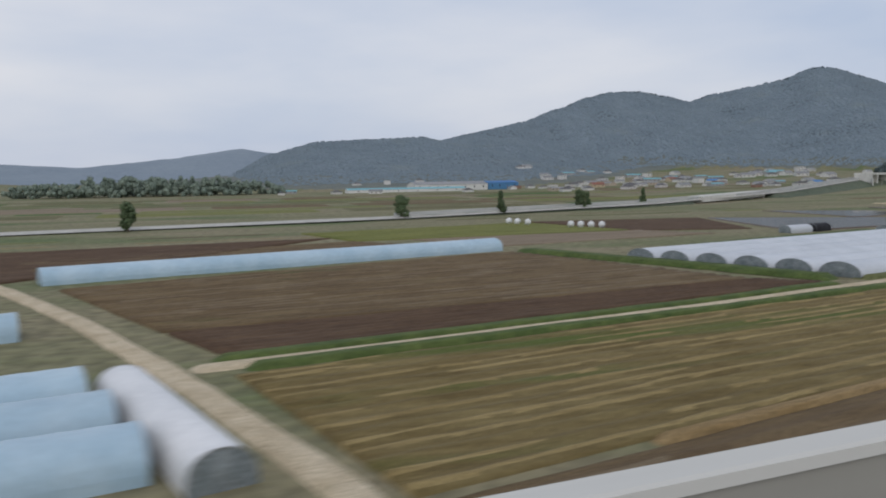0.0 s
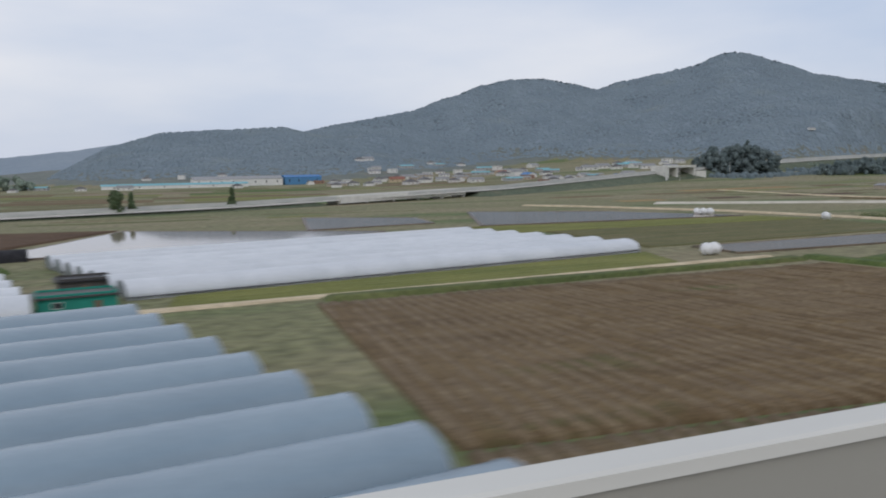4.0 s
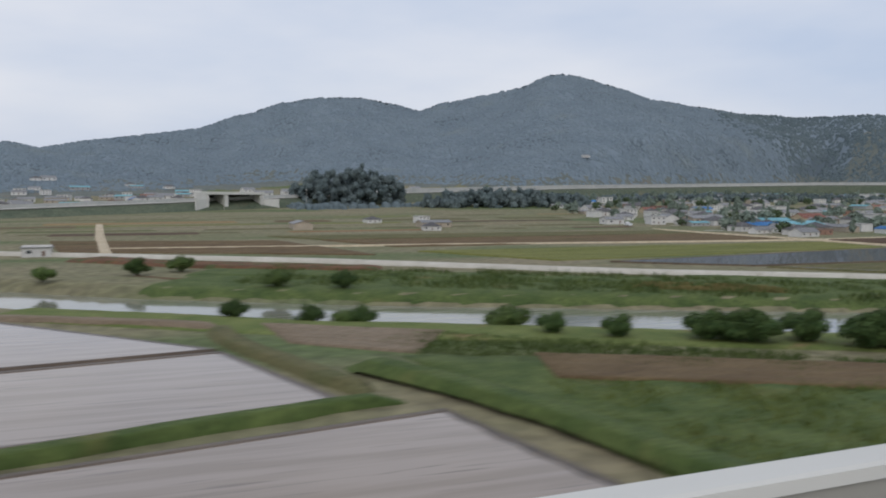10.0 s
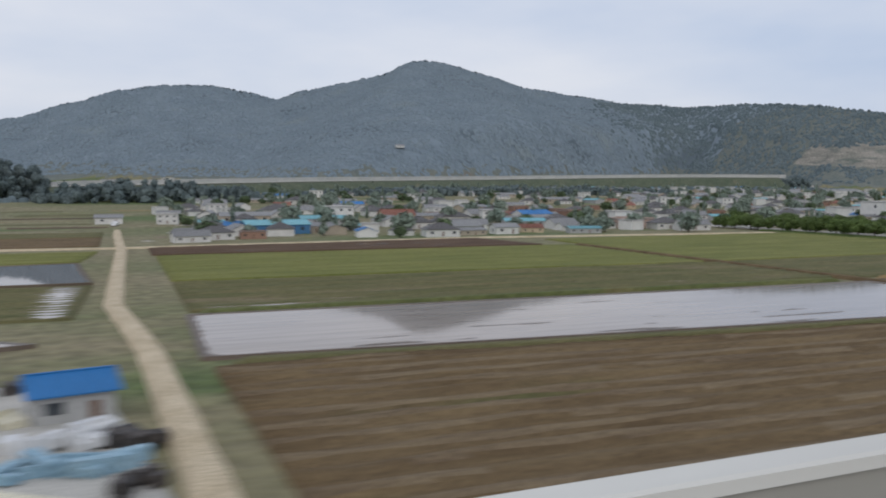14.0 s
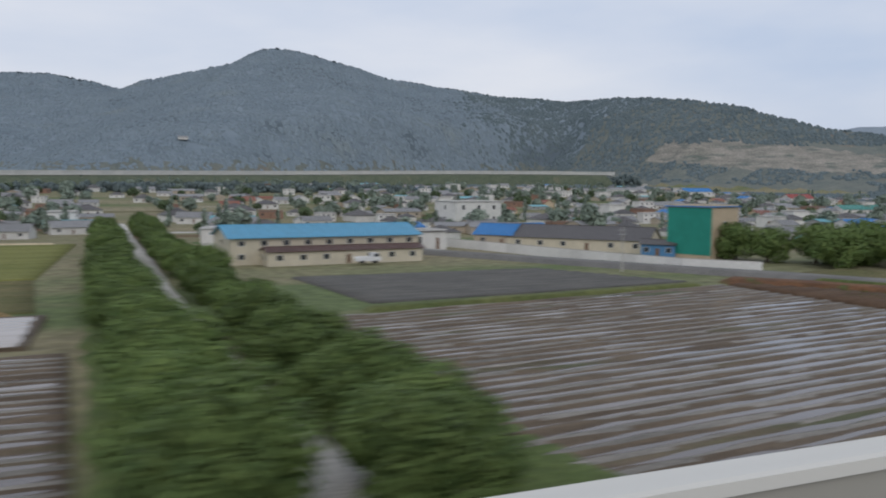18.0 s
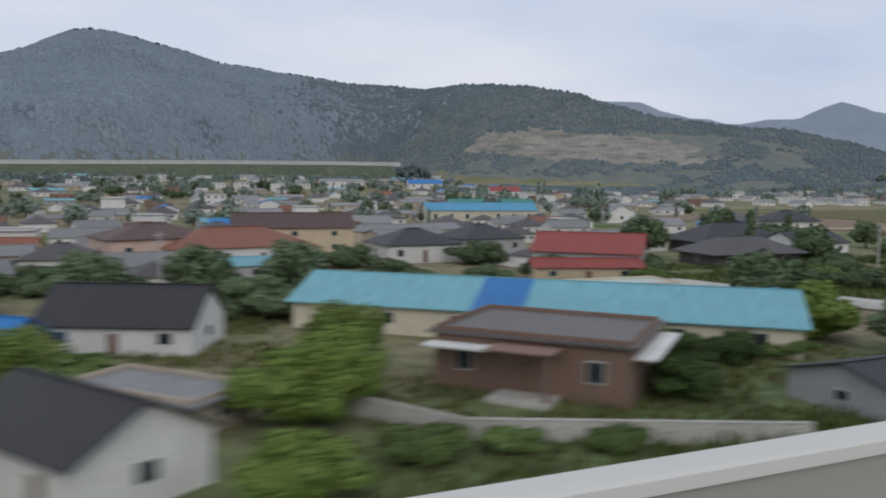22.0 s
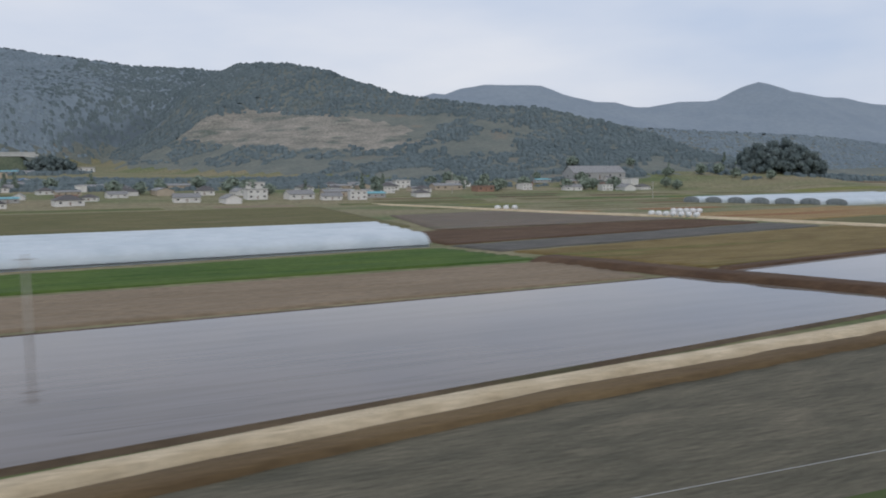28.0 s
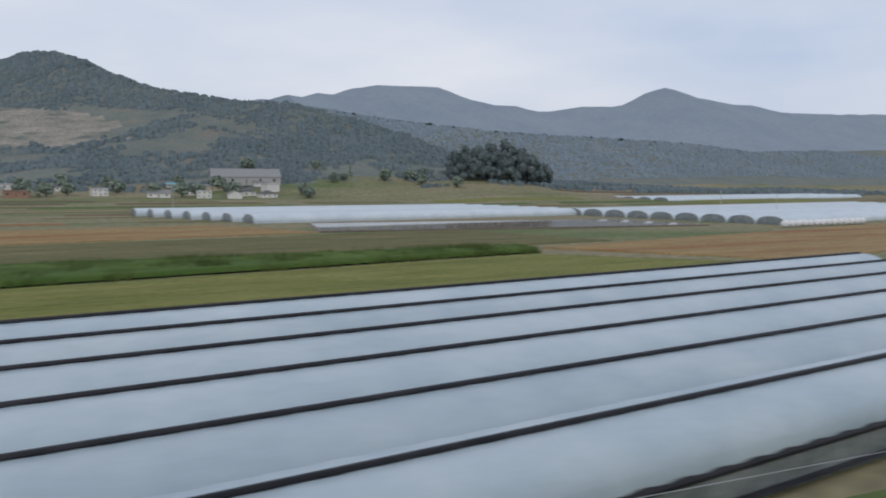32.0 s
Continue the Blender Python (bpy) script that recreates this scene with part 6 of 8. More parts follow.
# ---- the spread of the farther villages ----
rng = random.Random(7)
FINE[0] = False
PROTO = [
    house("far village house with a dark grey hip roof", 640, 250, 9, 7, 1.9, 3.6, 0, "white", "slate", "hip", wins=3, group="village houses", ends=False),
    house("far village house with a grey gable roof", 655, 262, 10, 6, 1.8, 3.3, 5, "white", "grey", wins=3, group="village houses", ends=False),
    house("far village house with a red-brown roof", 625, 258, 10, 7, 2.0, 3.6, -5, "beige", "orange", wins=3, group="village houses", ends=False),
    house("far village house with a blue sheet roof", 670, 255, 11, 7, 2.1, 3.3, 5, "white", "blue", wins=3, group="village houses", ends=False),
    house("far flat-roofed white house of two storeys", 610, 270, 8, 7, 3.8, 4.0, 0, "white", "grey", "flat", wins=3, storeys=2, group="village houses", ends=False),
    house("far flat-roofed brick house", 690, 262, 9, 7, 2.4, 2.6, 0, "brick", "grey", "flat", wins=3, group="village houses", ends=False),
    house("far low shed with a pale roof", 600, 250, 13, 6, 1.8, 2.6, 0, "grey", "turquoise", wins=4, group="village houses", ends=False),
    house("far low store with a grey roof", 580, 262, 14, 7, 2.0, 3.0, 0, "stone", "grey", wins=4, group="village houses", ends=False),
]
WEIGHT = [8, 6, 0.6, 1.0, 2.2, 1.4, 1.2, 4]


def spot(proto, x, y, s=1.0, turn=0.0, dz=0.1):
    m = Matrix.Translation((x, y, gz(x, y) + dz)) @ Matrix.Rotation(radians(turn), 4, "Z") @ Matrix.Scale(s, 4)
    return copy_thing(proto, m)


TAKEN = [tuple(o.location[:2]) for o in scene.objects if o.parent is None and o.type == "EMPTY" and "category" in o]


def scatter(n, x0, x1, y0, y1, gap, test=lambda x, y: True, size=(0.55, 0.9)):
    k = 0
    for _ in range(n * 12):
        if k >= n:
            break
        x, y = rng.uniform(x0, x1), rng.uniform(y0, y1)
        if not test(x, y) or any(abs(x - a) < gap and abs(y - b) < gap * 0.8 for a, b in TAKEN):
            continue
        TAKEN.append((x, y))
        spot(rng.choices(PROTO, WEIGHT)[0], x, y, rng.uniform(*size), rng.choice((0, 0, 90)) + rng.uniform(-14, 14))
        k += 1


off_road = lambda x, y: abs(x - 708) > 9
scatter(105, 556, 702, 194, 330, 7.5)
scatter(125, 716, 905, 160, 330, 7.5, off_road)
scatter(34, 815, 950, 98, 165, 8.5)
scatter(75, 880, 985, 140, 330, 8)
scatter(190, 570, 1080, 330, 530, 8.5, lambda x, y: y < 0.4 * x + 190)
scatter(20, 985, 1060, 235, 330, 10)
scatter(46, 1060, 1215, 258, 350, 8)
scatter(24, 1205, 1345, 292, 345, 9)
scatter(22, 350, 470, 425, 480, 10)
scatter(40, 240, 420, 470, 600, 9, size=(0.6, 1.0))
scatter(12, 40, 200, 520, 640, 16)
scatter(5, 430, 480, 250, 300, 12)

# a few larger landmarks farther off
house("white industrial hall with a blue end", 200, 585, 60, 18, 4.5, 6.5, 4, "white", "grey", wins=8, category="factory", name="factory")
house("blue-walled industrial hall with a blue roof", 245, 590, 26, 16, 5.0, 6.5, 4, "blue", "blue", wins=4, category="factory", name="factory")
house("long white greenhouse hall on the plain", 160, 560, 90, 8, 2.0, 3.0, 4, "white", "turquoise", wins=6, category="factory", name="factory")
house("wide grey-roofed barn below the hill", 1332, 337, 28, 13, 3.2, 6.5, -8, "grey", "grey", wins=5, category="barn", name="barn")
house("pale temple hall on the wooded slope", 764, 656, 7, 4, 1.2, 2.2, 0, "white", "grey", wins=3, category="hall", name="hall", z=gz(764, 656) + 1.5)
house("white concrete villa at the hill road", 1108, 560, 12, 6, 2.4, 2.7, -8, "white", "grey", "flat", wins=4, category="house")
house("white hut beside the lane", 372.5, 180.5, 4.6, 3.0, 1.5, 1.7, 0, "white", "grey", "flat", wins=2, category="hut", name="hut")
house("turquoise-roofed store at the village edge", 581, 219, 15, 8, 2.2, 3.2, 4, "blue", "turquoise", wins=4, category="storehouse")
house("pale house with an orange tower", 679, 214, 11, 7, 2.4, 3.4, 4, "pink", "grey", "flat", wins=3)
house("low white house by the barley", 697, 217, 10, 6, 1.8, 2.6, 2, "white", "turquoise", wins=3)
house("small white farm hut", 544, 266, 7, 5, 1.6, 2.4, 0, "white", "grey", wins=2, category="hut", name="hut")
house("white hut at the field corner", 632, 199, 6, 4, 1.6, 2.4, 0, "white", "grey", wins=2, category="hut", name="hut")

HAMLET = random.Random(44)
for i in range(46):
    x, y = HAMLET.uniform(300, 470), HAMLET.uniform(560, 720)
    if i > 26:
        x, y = HAMLET.uniform(470, 720), HAMLET.uniform(520, 640)
    if off_road(x, y):
        spot(HAMLET.choice((PROTO[0], PROTO[0], PROTO[1], PROTO[1], PROTO[4], PROTO[6])), x, y, HAMLET.uniform(0.75, 1.2), HAMLET.uniform(-25, 25), 0.2)

# ---- trees ----
M["leaf"] = mat("green_foliage", (0.074, 0.124, 0.036), (0.148, 0.202, 0.060), 0.7, 0.1, rough=0.7, bump=0.0, vary=0.2, obj=True, spec=0.2)
M["leaf_light"] = mat("light_green_foliage", (0.100, 0.165, 0.032), (0.180, 0.240, 0.056), 0.7, 0.1, rough=0.7, bump=0.0, vary=0.2, obj=True, spec=0.2)
# Far foliage, lightened and greyed in the base colour to stand for haze.
M["leaf_far"] = mat("hazed_far_foliage", (0.190, 0.240, 0.198), (0.262, 0.312, 0.250), 5, 1.0, rough=0.9, bump=0.0, spec=0.03)
# Wood foliage with haze painted into its blue-grey base.
M["leaf_wood"] = mat("hazed_dark_wood_foliage", (0.120, 0.156, 0.158), (0.160, 0.196, 0.192), 8, 1.0, rough=0.9, bump=0.0, spec=0.03)
M["leaf_deep"] = mat("deep_green_foliage", (0.038, 0.072, 0.022), (0.082, 0.125, 0.038), 0.7, 0.1, rough=0.75, bump=0.0, vary=0.2, obj=True, spec=0.15)
M["leaf_dark"] = mat("dark_green_foliage", (0.078, 0.118, 0.060), (0.138, 0.182, 0.092), 0.8, 0.1, rough=0.75, bump=0.0, vary=0.2, obj=True, spec=0.15)



def leaf_cloud(name, lobes, n, size, material, parent, seed=1):
    """Leaves scattered through overlapping lobes (x, y, z, rx, rz)."""
    r = np.random.RandomState(seed)
    L = np.array(lobes, float)
    vol = (L[:, 3] ** 2 * L[:, 4]) ** 0.8
    pick = r.choice(len(L), n, p=vol / vol.sum())
    d = r.normal(size=(n, 3))
    d /= np.linalg.norm(d, axis=1)[:, None]
    rad = r.uniform(0.45, 1.08, n) ** 0.6
    C = L[pick, :3] + d * rad[:, None] * np.stack([L[pick, 3], L[pick, 3], L[pick, 4]], -1)
    out = d + np.array([0, 0, 0.55]) + 0.45 * r.normal(size=(n, 3))
    out /= np.linalg.norm(out, axis=1)[:, None] + 1e-9
    a = np.cross(out, r.normal(size=(n, 3)))
    a /= np.linalg.norm(a, axis=1)[:, None] + 1e-9
    b = np.cross(out, a)
    b /= np.linalg.norm(b, axis=1)[:, None] + 1e-9
    s = size * r.uniform(0.5, 1.35, n)[:, None]
    V_ = np.stack([C - a * s, C + b * s * 0.6, C + a * s, C - b * s * 0.6], 1).reshape(-1, 3)
    me = bpy.data.meshes.new(name)
    me.vertices.add(len(V_))
    me.vertices.foreach_set("co", V_.astype(np.float32).ravel())
    me.loops.add(4 * n)
    me.loops.foreach_set("vertex_index", np.arange(4 * n, dtype=np.int32))
    me.polygons.add(n)
    me.polygons.foreach_set("loop_start", np.arange(0, 4 * n, 4, dtype=np.int32))
    me.update(calc_edges=True)
    me.materials.append(material)
    ob = new(name, me)
    ob.parent = parent
    return ob


def tree(label, x, y, h, r, base, n, leaf, material, seed, shape="round", group="", category="tree", name="tree"):
    root = tagged(new(name), label, category, group)
    root.location = (x, y, gz(x, y))
    q = random.Random(seed)
    bm = bmesh.new()
    limb(bm, (0, 0, -0.3), (0.05, 0.02, h * 0.45), r * 0.07 + 0.05, r * 0.045 + 0.03)
    limb(bm, (0.05, 0.02, h * 0.45), (0, 0.05, h * 0.85), r * 0.045 + 0.03, 0.02)
    lobes = []
    k = 9 if shape == "round" else 7
    for i in range(k):
        a = i * 2.4 + q.uniform(-0.4, 0.4)
        u = (i + 0.5) / k
        if shape == "round":
            zz = base + (h - base) * (0.18 + 0.66 * u)
            rr = r * (0.62 * math.sin(math.pi * (0.22 + 0.62 * u)))
        elif shape == "cone":
            zz = base + (h - base) * (0.1 + 0.8 * u)
            rr = r * 0.35 * (1.05 - u)
        else:
            zz = base + (h - base) * (0.12 + 0.74 * u)
            rr = r * 0.3
        c = (rr * math.cos(a), rr * math.sin(a), zz)
        lr = r * q.uniform(0.42, 0.60) * (1.1 - 0.65 * u if shape == "cone" else 1)
        lobes.append((*c, lr, min(lr, (h - base) * 0.28) * q.uniform(0.75, 1.0)))
        limb(bm, (0.03, 0.02, base * 0.7 + (zz - base) * 0.5), (c[0] * 0.85, c[1] * 0.85, zz), r * 0.025 + 0.02, 0.015, 5)
    lobes.append((0, 0, h - (h - base) * 0.2, r * 0.34, (h - base) * 0.2))
    part("trunk", bm, M["trunk"], root)
    leaf_cloud("crown", lobes, n, leaf, M[material], root, seed)
    return root


def shrub(label, x, y, h, r, n, leaf, material, seed, group="", dz=0.0):
    root = tagged(new("shrub"), label, "shrub", group)
    root.location = (x, y, gz(x, y) + dz)
    q = random.Random(seed)
    bm = bmesh.new()
    lobes = []
    for i in range(14):
        a, u = i * 2.4 + q.uniform(-0.3, 0.3), math.sqrt(q.uniform(0.02, 1))
        c = (r * 0.85 * u * math.cos(a), r * 0.85 * u * math.sin(a), h * q.uniform(0.25, 0.95 - 0.45 * u))
        if i < 7:
            limb(bm, (0, 0, -0.2), c, 0.04, 0.012, 5)
        lobes.append((*c, r * q.uniform(0.24, 0.42), h * q.uniform(0.12, 0.22)))
    lobes.append((0, 0, h * 0.4, r * 0.6, h * 0.38))
    part("stem", bm, M["trunk"], root)
    leaf_cloud("foliage", lobes, n, leaf, M[material], root, seed)
    return root


PINE = [tree("dark poplar-shaped tree on the highway verge", 66.9, 240, 7.9, 2.9, 0.8, 1500, 0.38, "leaf_dark", 11, "tall", "verge trees"),
        tree("dark poplar-shaped tree on the highway verge", 104.4, 250, 8.3, 2.3, 0.8, 1500, 0.36, "leaf_dark", 12, "cone", "verge trees")]
for x, y, s, k in ((-11.7, 222, 1.02, 0), (141, 262, 0.98, 0), (145, 264, 0.85, 1), (174.3, 273, 0.92, 1)):
    spot(PINE[k], x, y, s, rng.uniform(0, 360), 0)
AVENUE = [tree("leafy roadside tree in a long avenue", 705, 62, 4.6, 2.7, 0.8, 7500, 0.15, "leaf", 21, group="avenue trees"),
          tree("leafy roadside tree in a long avenue", 711.6, 50, 4.2, 2.6, 0.8, 7500, 0.15, "leaf", 22, group="avenue trees"),
          tree("leafy roadside tree in a long avenue", 705.3, 49, 5.0, 2.7, 0.9, 7500, 0.15, "leaf", 23, group="avenue trees")]
y = 47.5
while y < 210:
    for x0 in (705.2 - min(1.7, max(0, y - 50) * 0.03), 711.6 - min(0.8, max(0, y - 60) * 0.01)):
        if not ((x0 < 704 and y in (42.0,)) or rng.random() < 0.04):
            spot(rng.choice(AVENUE), x0 + rng.uniform(-0.6, 0.6), y + rng.uniform(-0.9, 0.9), rng.uniform(0.7, 0.95) + max(0, 75 - y) * 0.006, rng.uniform(0, 360), 0)
    y += 4.0
BROAD = [tree("broad green tree among the houses", 907.1, 46.0, 10.2, 4.4, 0.2, 26000, 0.17, "leaf_deep", 31),
         tree("broad green tree among the houses", 846, 112, 5.2, 2.9, 0.9, 1700, 0.32, "leaf_dark", 32),
         tree("light green young tree among the houses", 868.5, 55, 3.6, 2.5, 0.5, 5500, 0.14, "leaf_light", 33),
         tree("slender dark conifer among the houses", 838, 120, 6.4, 1.5, 0.5, 1400, 0.28, "leaf_dark", 34, "cone"),
         tree("bushy green tree beside the mill", 797, 104, 5.0, 3.2, 0.2, 5000, 0.19, "leaf", 38)]
for x, y, k, s in ((856, 62, 2, 0.9), (849, 57.5, 2, 1.0), (846, 46.5, 2, 1.1), (818, 56, 2, 0.8), (872, 63, 2, 0.9), (860, 84, 1, 0.9), (868, 86, 1, 1.0), (876, 88, 1, 0.9),
                   (852, 88, 1, 0.8), (908, 66, 1, 0.9), (912, 72, 1, 0.8), (903, 52, 1, 0.7), (842, 88, 1, 0.8), (838, 112, 1, 1.25),
                   (930, 108, 1, 1.1), (941, 100, 3, 1.0), (948, 96, 1, 0.9), (955, 120, 1, 1.2), (962, 112, 3, 0.9), (975, 108, 1, 0.9), (1004, 104, 1, 0.8), (953, 88, 1, 0.7), (972, 79, 2, 0.9),
                   (790, 112, 4, 1.1), (795, 108, 4, 1.2), (800, 104, 4, 1.1), (805, 108, 4, 1.2), (812, 104, 4, 1.0), (799, 97, 2, 1.1), (803, 99, 1, 0.9), (792, 102, 4, 1.1), (808, 100, 2, 1.2), (788, 116, 4, 1.2), (815, 112, 4, 1.1)):
    spot(BROAD[k], x, y, s * rng.uniform(0.92, 1.08), rng.uniform(0, 360), 0)
FARTREE = [tree("green tree in the far village with haze in its colour", 650, 240, 5.2, 2.9, 0.7, 480, 0.56, "leaf_far", 35),
           tree("slender far village conifer with haze in its colour", 735, 250, 6.4, 1.5, 0.5, 360, 0.46, "leaf_far", 36, "cone"),
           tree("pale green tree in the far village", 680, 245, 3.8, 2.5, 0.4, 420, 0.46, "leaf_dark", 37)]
n = 0
while n < 620:
    x, y = rng.uniform(560, 1060), rng.uniform(185, 520)
    if off_road(x, y):
        spot(rng.choice((FARTREE[0], FARTREE[0], FARTREE[1], FARTREE[2])), x, y, rng.uniform(0.5, 1.05), rng.uniform(0, 360), 0)
        n += 1
for x, y, s in ((1249, 299, 1.0), (1256, 300, 0.95), (1290, 299, 1.0), (1300, 300, 1.1), (1306, 302, 1.0), (1346, 300, 0.9)):
    spot(FARTREE[0], x, y, s, rng.uniform(0, 360), 0)
for _ in range(60):
    x, y = rng.uniform(1060, 1480), rng.uniform(290, 372)
    spot(rng.choice((FARTREE[0], FARTREE[0], FARTREE[1])), x, y, rng.uniform(0.7, 1.2), rng.uniform(0, 360), 0)


def grove(label, cx, cy, rx, ry, top, n, seed, leaf=0.55, density=190, foliage="leaf_wood"):
    """A far wood: crowns of many leaf clumps over one another, as one body."""
    r = np.random.RandomState(seed)
    lobes = []
    for _ in range(int(n * 2.6)):
        a, u = r.uniform(0, 2 * math.pi), math.sqrt(r.uniform(0, 1))
        x, y = cx + rx * u * math.cos(a), cy + ry * u * math.sin(a)
        hh = top * (0.4 + 0.6 * math.sqrt(max(0, 1 - u * u))) * r.uniform(0.75, 1.1)
        rr = r.uniform(1.3, 2.6)
        lobes.append((x, y, gz(x, y) + hh * r.uniform(0.25, 1.0) - rr * 0.4, rr, rr * r.uniform(0.8, 1.25)))
    root = tagged(new("grove"), label, "wood", kind="stuff")
    bm = bmesh.new()
    bmesh.ops.create_icosphere(bm, subdivisions=2, radius=1)
    ico = np.array([v.co for v in bm.verts])
    tris = np.array([[v.index for v in f.verts] for f in bm.faces])
    bm.free()
    L = np.array(lobes)
    wob = 0.74 + 0.12 * r.uniform(-1, 1, (len(L), len(ico), 1))
    V_ = L[:, None, :3] + ico[None] * wob * L[:, None, [3, 3, 4]]
    F_ = (tris[None] + (np.arange(len(L)) * len(ico))[:, None, None]).reshape(-1, 3)
    link("inner_canopy", V_.reshape(-1, 3).tolist(), F_.tolist(), M[foliage], root)
    leaf_cloud("canopy", lobes, int(n * density), leaf, M[foliage], root, seed)
    return root


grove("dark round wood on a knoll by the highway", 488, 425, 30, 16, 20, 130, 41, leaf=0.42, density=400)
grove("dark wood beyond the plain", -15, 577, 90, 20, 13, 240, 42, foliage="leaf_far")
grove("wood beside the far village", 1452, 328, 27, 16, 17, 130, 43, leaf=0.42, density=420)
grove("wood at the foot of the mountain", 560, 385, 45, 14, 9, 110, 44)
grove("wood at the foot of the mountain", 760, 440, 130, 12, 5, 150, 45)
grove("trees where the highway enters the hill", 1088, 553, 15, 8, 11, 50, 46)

# ---- river-bank growth ----
BUSH = [shrub("dark green willow bush on the river bank", 419.5, 86.5, 3.0, 1.8, 4500, 0.13, "leaf", 51, "bank bushes"),
        shrub("dark green willow bush on the river bank", 442.2, 67.8, 2.9, 2.0, 4500, 0.13, "leaf_deep", 52, "bank bushes"),
        shrub("light green weed bush on the bank", 330, 63, 1.6, 1.6, 3200, 0.11, "leaf_light", 53, "bank bushes")]
for i in range(46):
    k = i / 45
    x, y = 396 + 86 * k, 100.5 - 66 * k
    if k < 0.4 and rng.random() < 0.6:
        continue
    spot(rng.choice(BUSH[:2]), x + rng.uniform(-1.2, 1.2), y + rng.uniform(-1.4, 1.4), rng.uniform(0.7, 1.15) * (0.65 if k < 0.4 else 1.0), rng.uniform(0, 360), 0)
for x, y, k, s in ((300, 56, 1, 1.0), (302, 50, 0, 1.0), (303, 96, 1, 0.8), (301, 128, 1, 0.9), (303, 134, 0, 0.8), 
                   (395, 144, 0, 1.0), (389, 140, 1, 0.9), (405, 120, 0, 0.9), (412, 116, 1, 0.8), (378, 136, 0, 0.8)):
    spot(BUSH[k], x, y, s, rng.uniform(0, 360), 0.1)


def blades(name, label, poly, n, h, width, material, seed, category="grass", lean=0.35):
    """Upright blades thrown over a plan quad, as one body."""
    r = np.random.RandomState(seed)
    u, v = r.uniform(0, 1, n), r.uniform(0, 1, n)
    a, b, c, d = [np.array(p, float) for p in poly]
    P = a * ((1 - u) * (1 - v))[:, None] + b * (u * (1 - v))[:, None] + c * (u * v)[:, None] + d * ((1 - u) * v)[:, None]
    P += r.normal(size=P.shape) * 0.5
    keep_ = fbm(P[:, 0] / 4, P[:, 1] / 4, seed, 2) > 0.38
    P = P[keep_]
    n = len(P)
    Z = ground_z(P[:, 0], P[:, 1])
    t = r.uniform(0, 2 * math.pi, n)
    hh = h * r.uniform(0.5, 1.2, n) * (0.6 + 0.8 * fbm(P[:, 0] / 3, P[:, 1] / 3, seed + 1, 2))
    w = width * r.uniform(0.6, 1.3, n)
    dx, dy = np.cos(t) * w, np.sin(t) * w
    B = np.stack([P[:, 0], P[:, 1], Z - 0.05], -1)
    T = B + np.stack([r.normal(size=n) * lean * hh, r.normal(size=n) * lean * hh, hh], -1)
    V_ = np.stack([B - np.stack([dx, dy, 0 * dx], -1), B + np.stack([dx, dy, 0 * dx], -1), T], 1).reshape(-1, 3)
    me = bpy.data.meshes.new(name)
    me.vertices.add(len(V_))
    me.vertices.foreach_set("co", V_.astype(np.float32).ravel())
    me.loops.add(3 * n)
    me.loops.foreach_set("vertex_index", np.arange(3 * n, dtype=np.int32))
    me.polygons.add(n)
    me.polygons.foreach_set("loop_start", np.arange(0, 3 * n, 3, dtype=np.int32))
    me.update(calc_edges=True)
    me.materials.append(M[material])
    return tagged(new(name, me), label, category, kind="stuff")


blades("reeds", "dense green reeds filling the creek bed", [(298, 30), (307, 30), (310, 92), (299, 92)], 9000, 1.5, 0.10, "reed", 61, "reeds")
blades("reeds", "rank weeds and reeds beside the creek", [(293, 28), (313, 28), (322, 100), (298, 104)], 18000, 0.8, 0.11, "meadow", 73, "reeds")
blades("reeds", "dense green reeds along the creek edge", [(310, 88), (320, 84), (326, 150), (314, 150)], 6000, 1.3, 0.10, "reed", 62, "reeds")
blades("reeds", "dense green reeds along the creek edge", [(297.5, 92), (302, 92), (306, 150), (299, 150)], 4000, 1.4, 0.10, "reed", 63, "reeds")
blades("reeds", "rank dark weeds over the creek bank", [(292.5, 56), (300, 56), (306, 84), (297, 84)], 9000, 0.9, 0.12, "grass_dark", 74, "reeds")
blades("tall_grass", "tall bright grass on the river bank", [(468, 86), (522, 30), (556, 36), (500, 92)], 34000, 0.8, 0.11, "grass_dark", 64)
blades("tall_grass", "tall grass on the far river bank", [(400, 125), (470, 84), (482, 96), (410, 148)], 12000, 0.8, 0.10, "grass_dark", 65)
blades("tall_grass", "lush meadow grass beside the river", [(408, 28), (456, 34), (446, 52), (412, 66)], 26000, 0.45, 0.10, "meadow", 72)
blades("tall_grass", "rough grass behind the bank bushes", [(404, 90), (450, 52), (458, 40), (408, 76)], 9000, 0.5, 0.08, "grass_dark", 66)
blades("tall_grass", "rough weeds below the embankment bushes", [(976, 36), (989, 36), (987, 60), (978, 57)], 5000, 1.0, 0.10, "grass_dark", 67)
blades("vegetable_rows", "dense green vegetable plot behind the straw field", [(930, 66), (962, 64), (960, 72), (928, 76)], 6000, 0.8, 0.12, "grass_dark", 68, "vegetables")
blades("tall_grass", "weedy ground between village gardens", [(808, 46), (826, 46), (822, 64), (810, 62)], 5000, 0.6, 0.1, "grass_dark", 69)
blades("tall_grass", "weedy ground between village gardens", [(862, 30), (905, 32), (900, 46), (866, 44)], 6000, 0.7, 0.1, "grass_dark", 70)
blades("crop", "dense tall green crop", [(1233, 76), (1308, 86.5), (1308, 92), (1229, 92)], 15000, 1.2, 0.12, "grass_dark", 71, "crop")
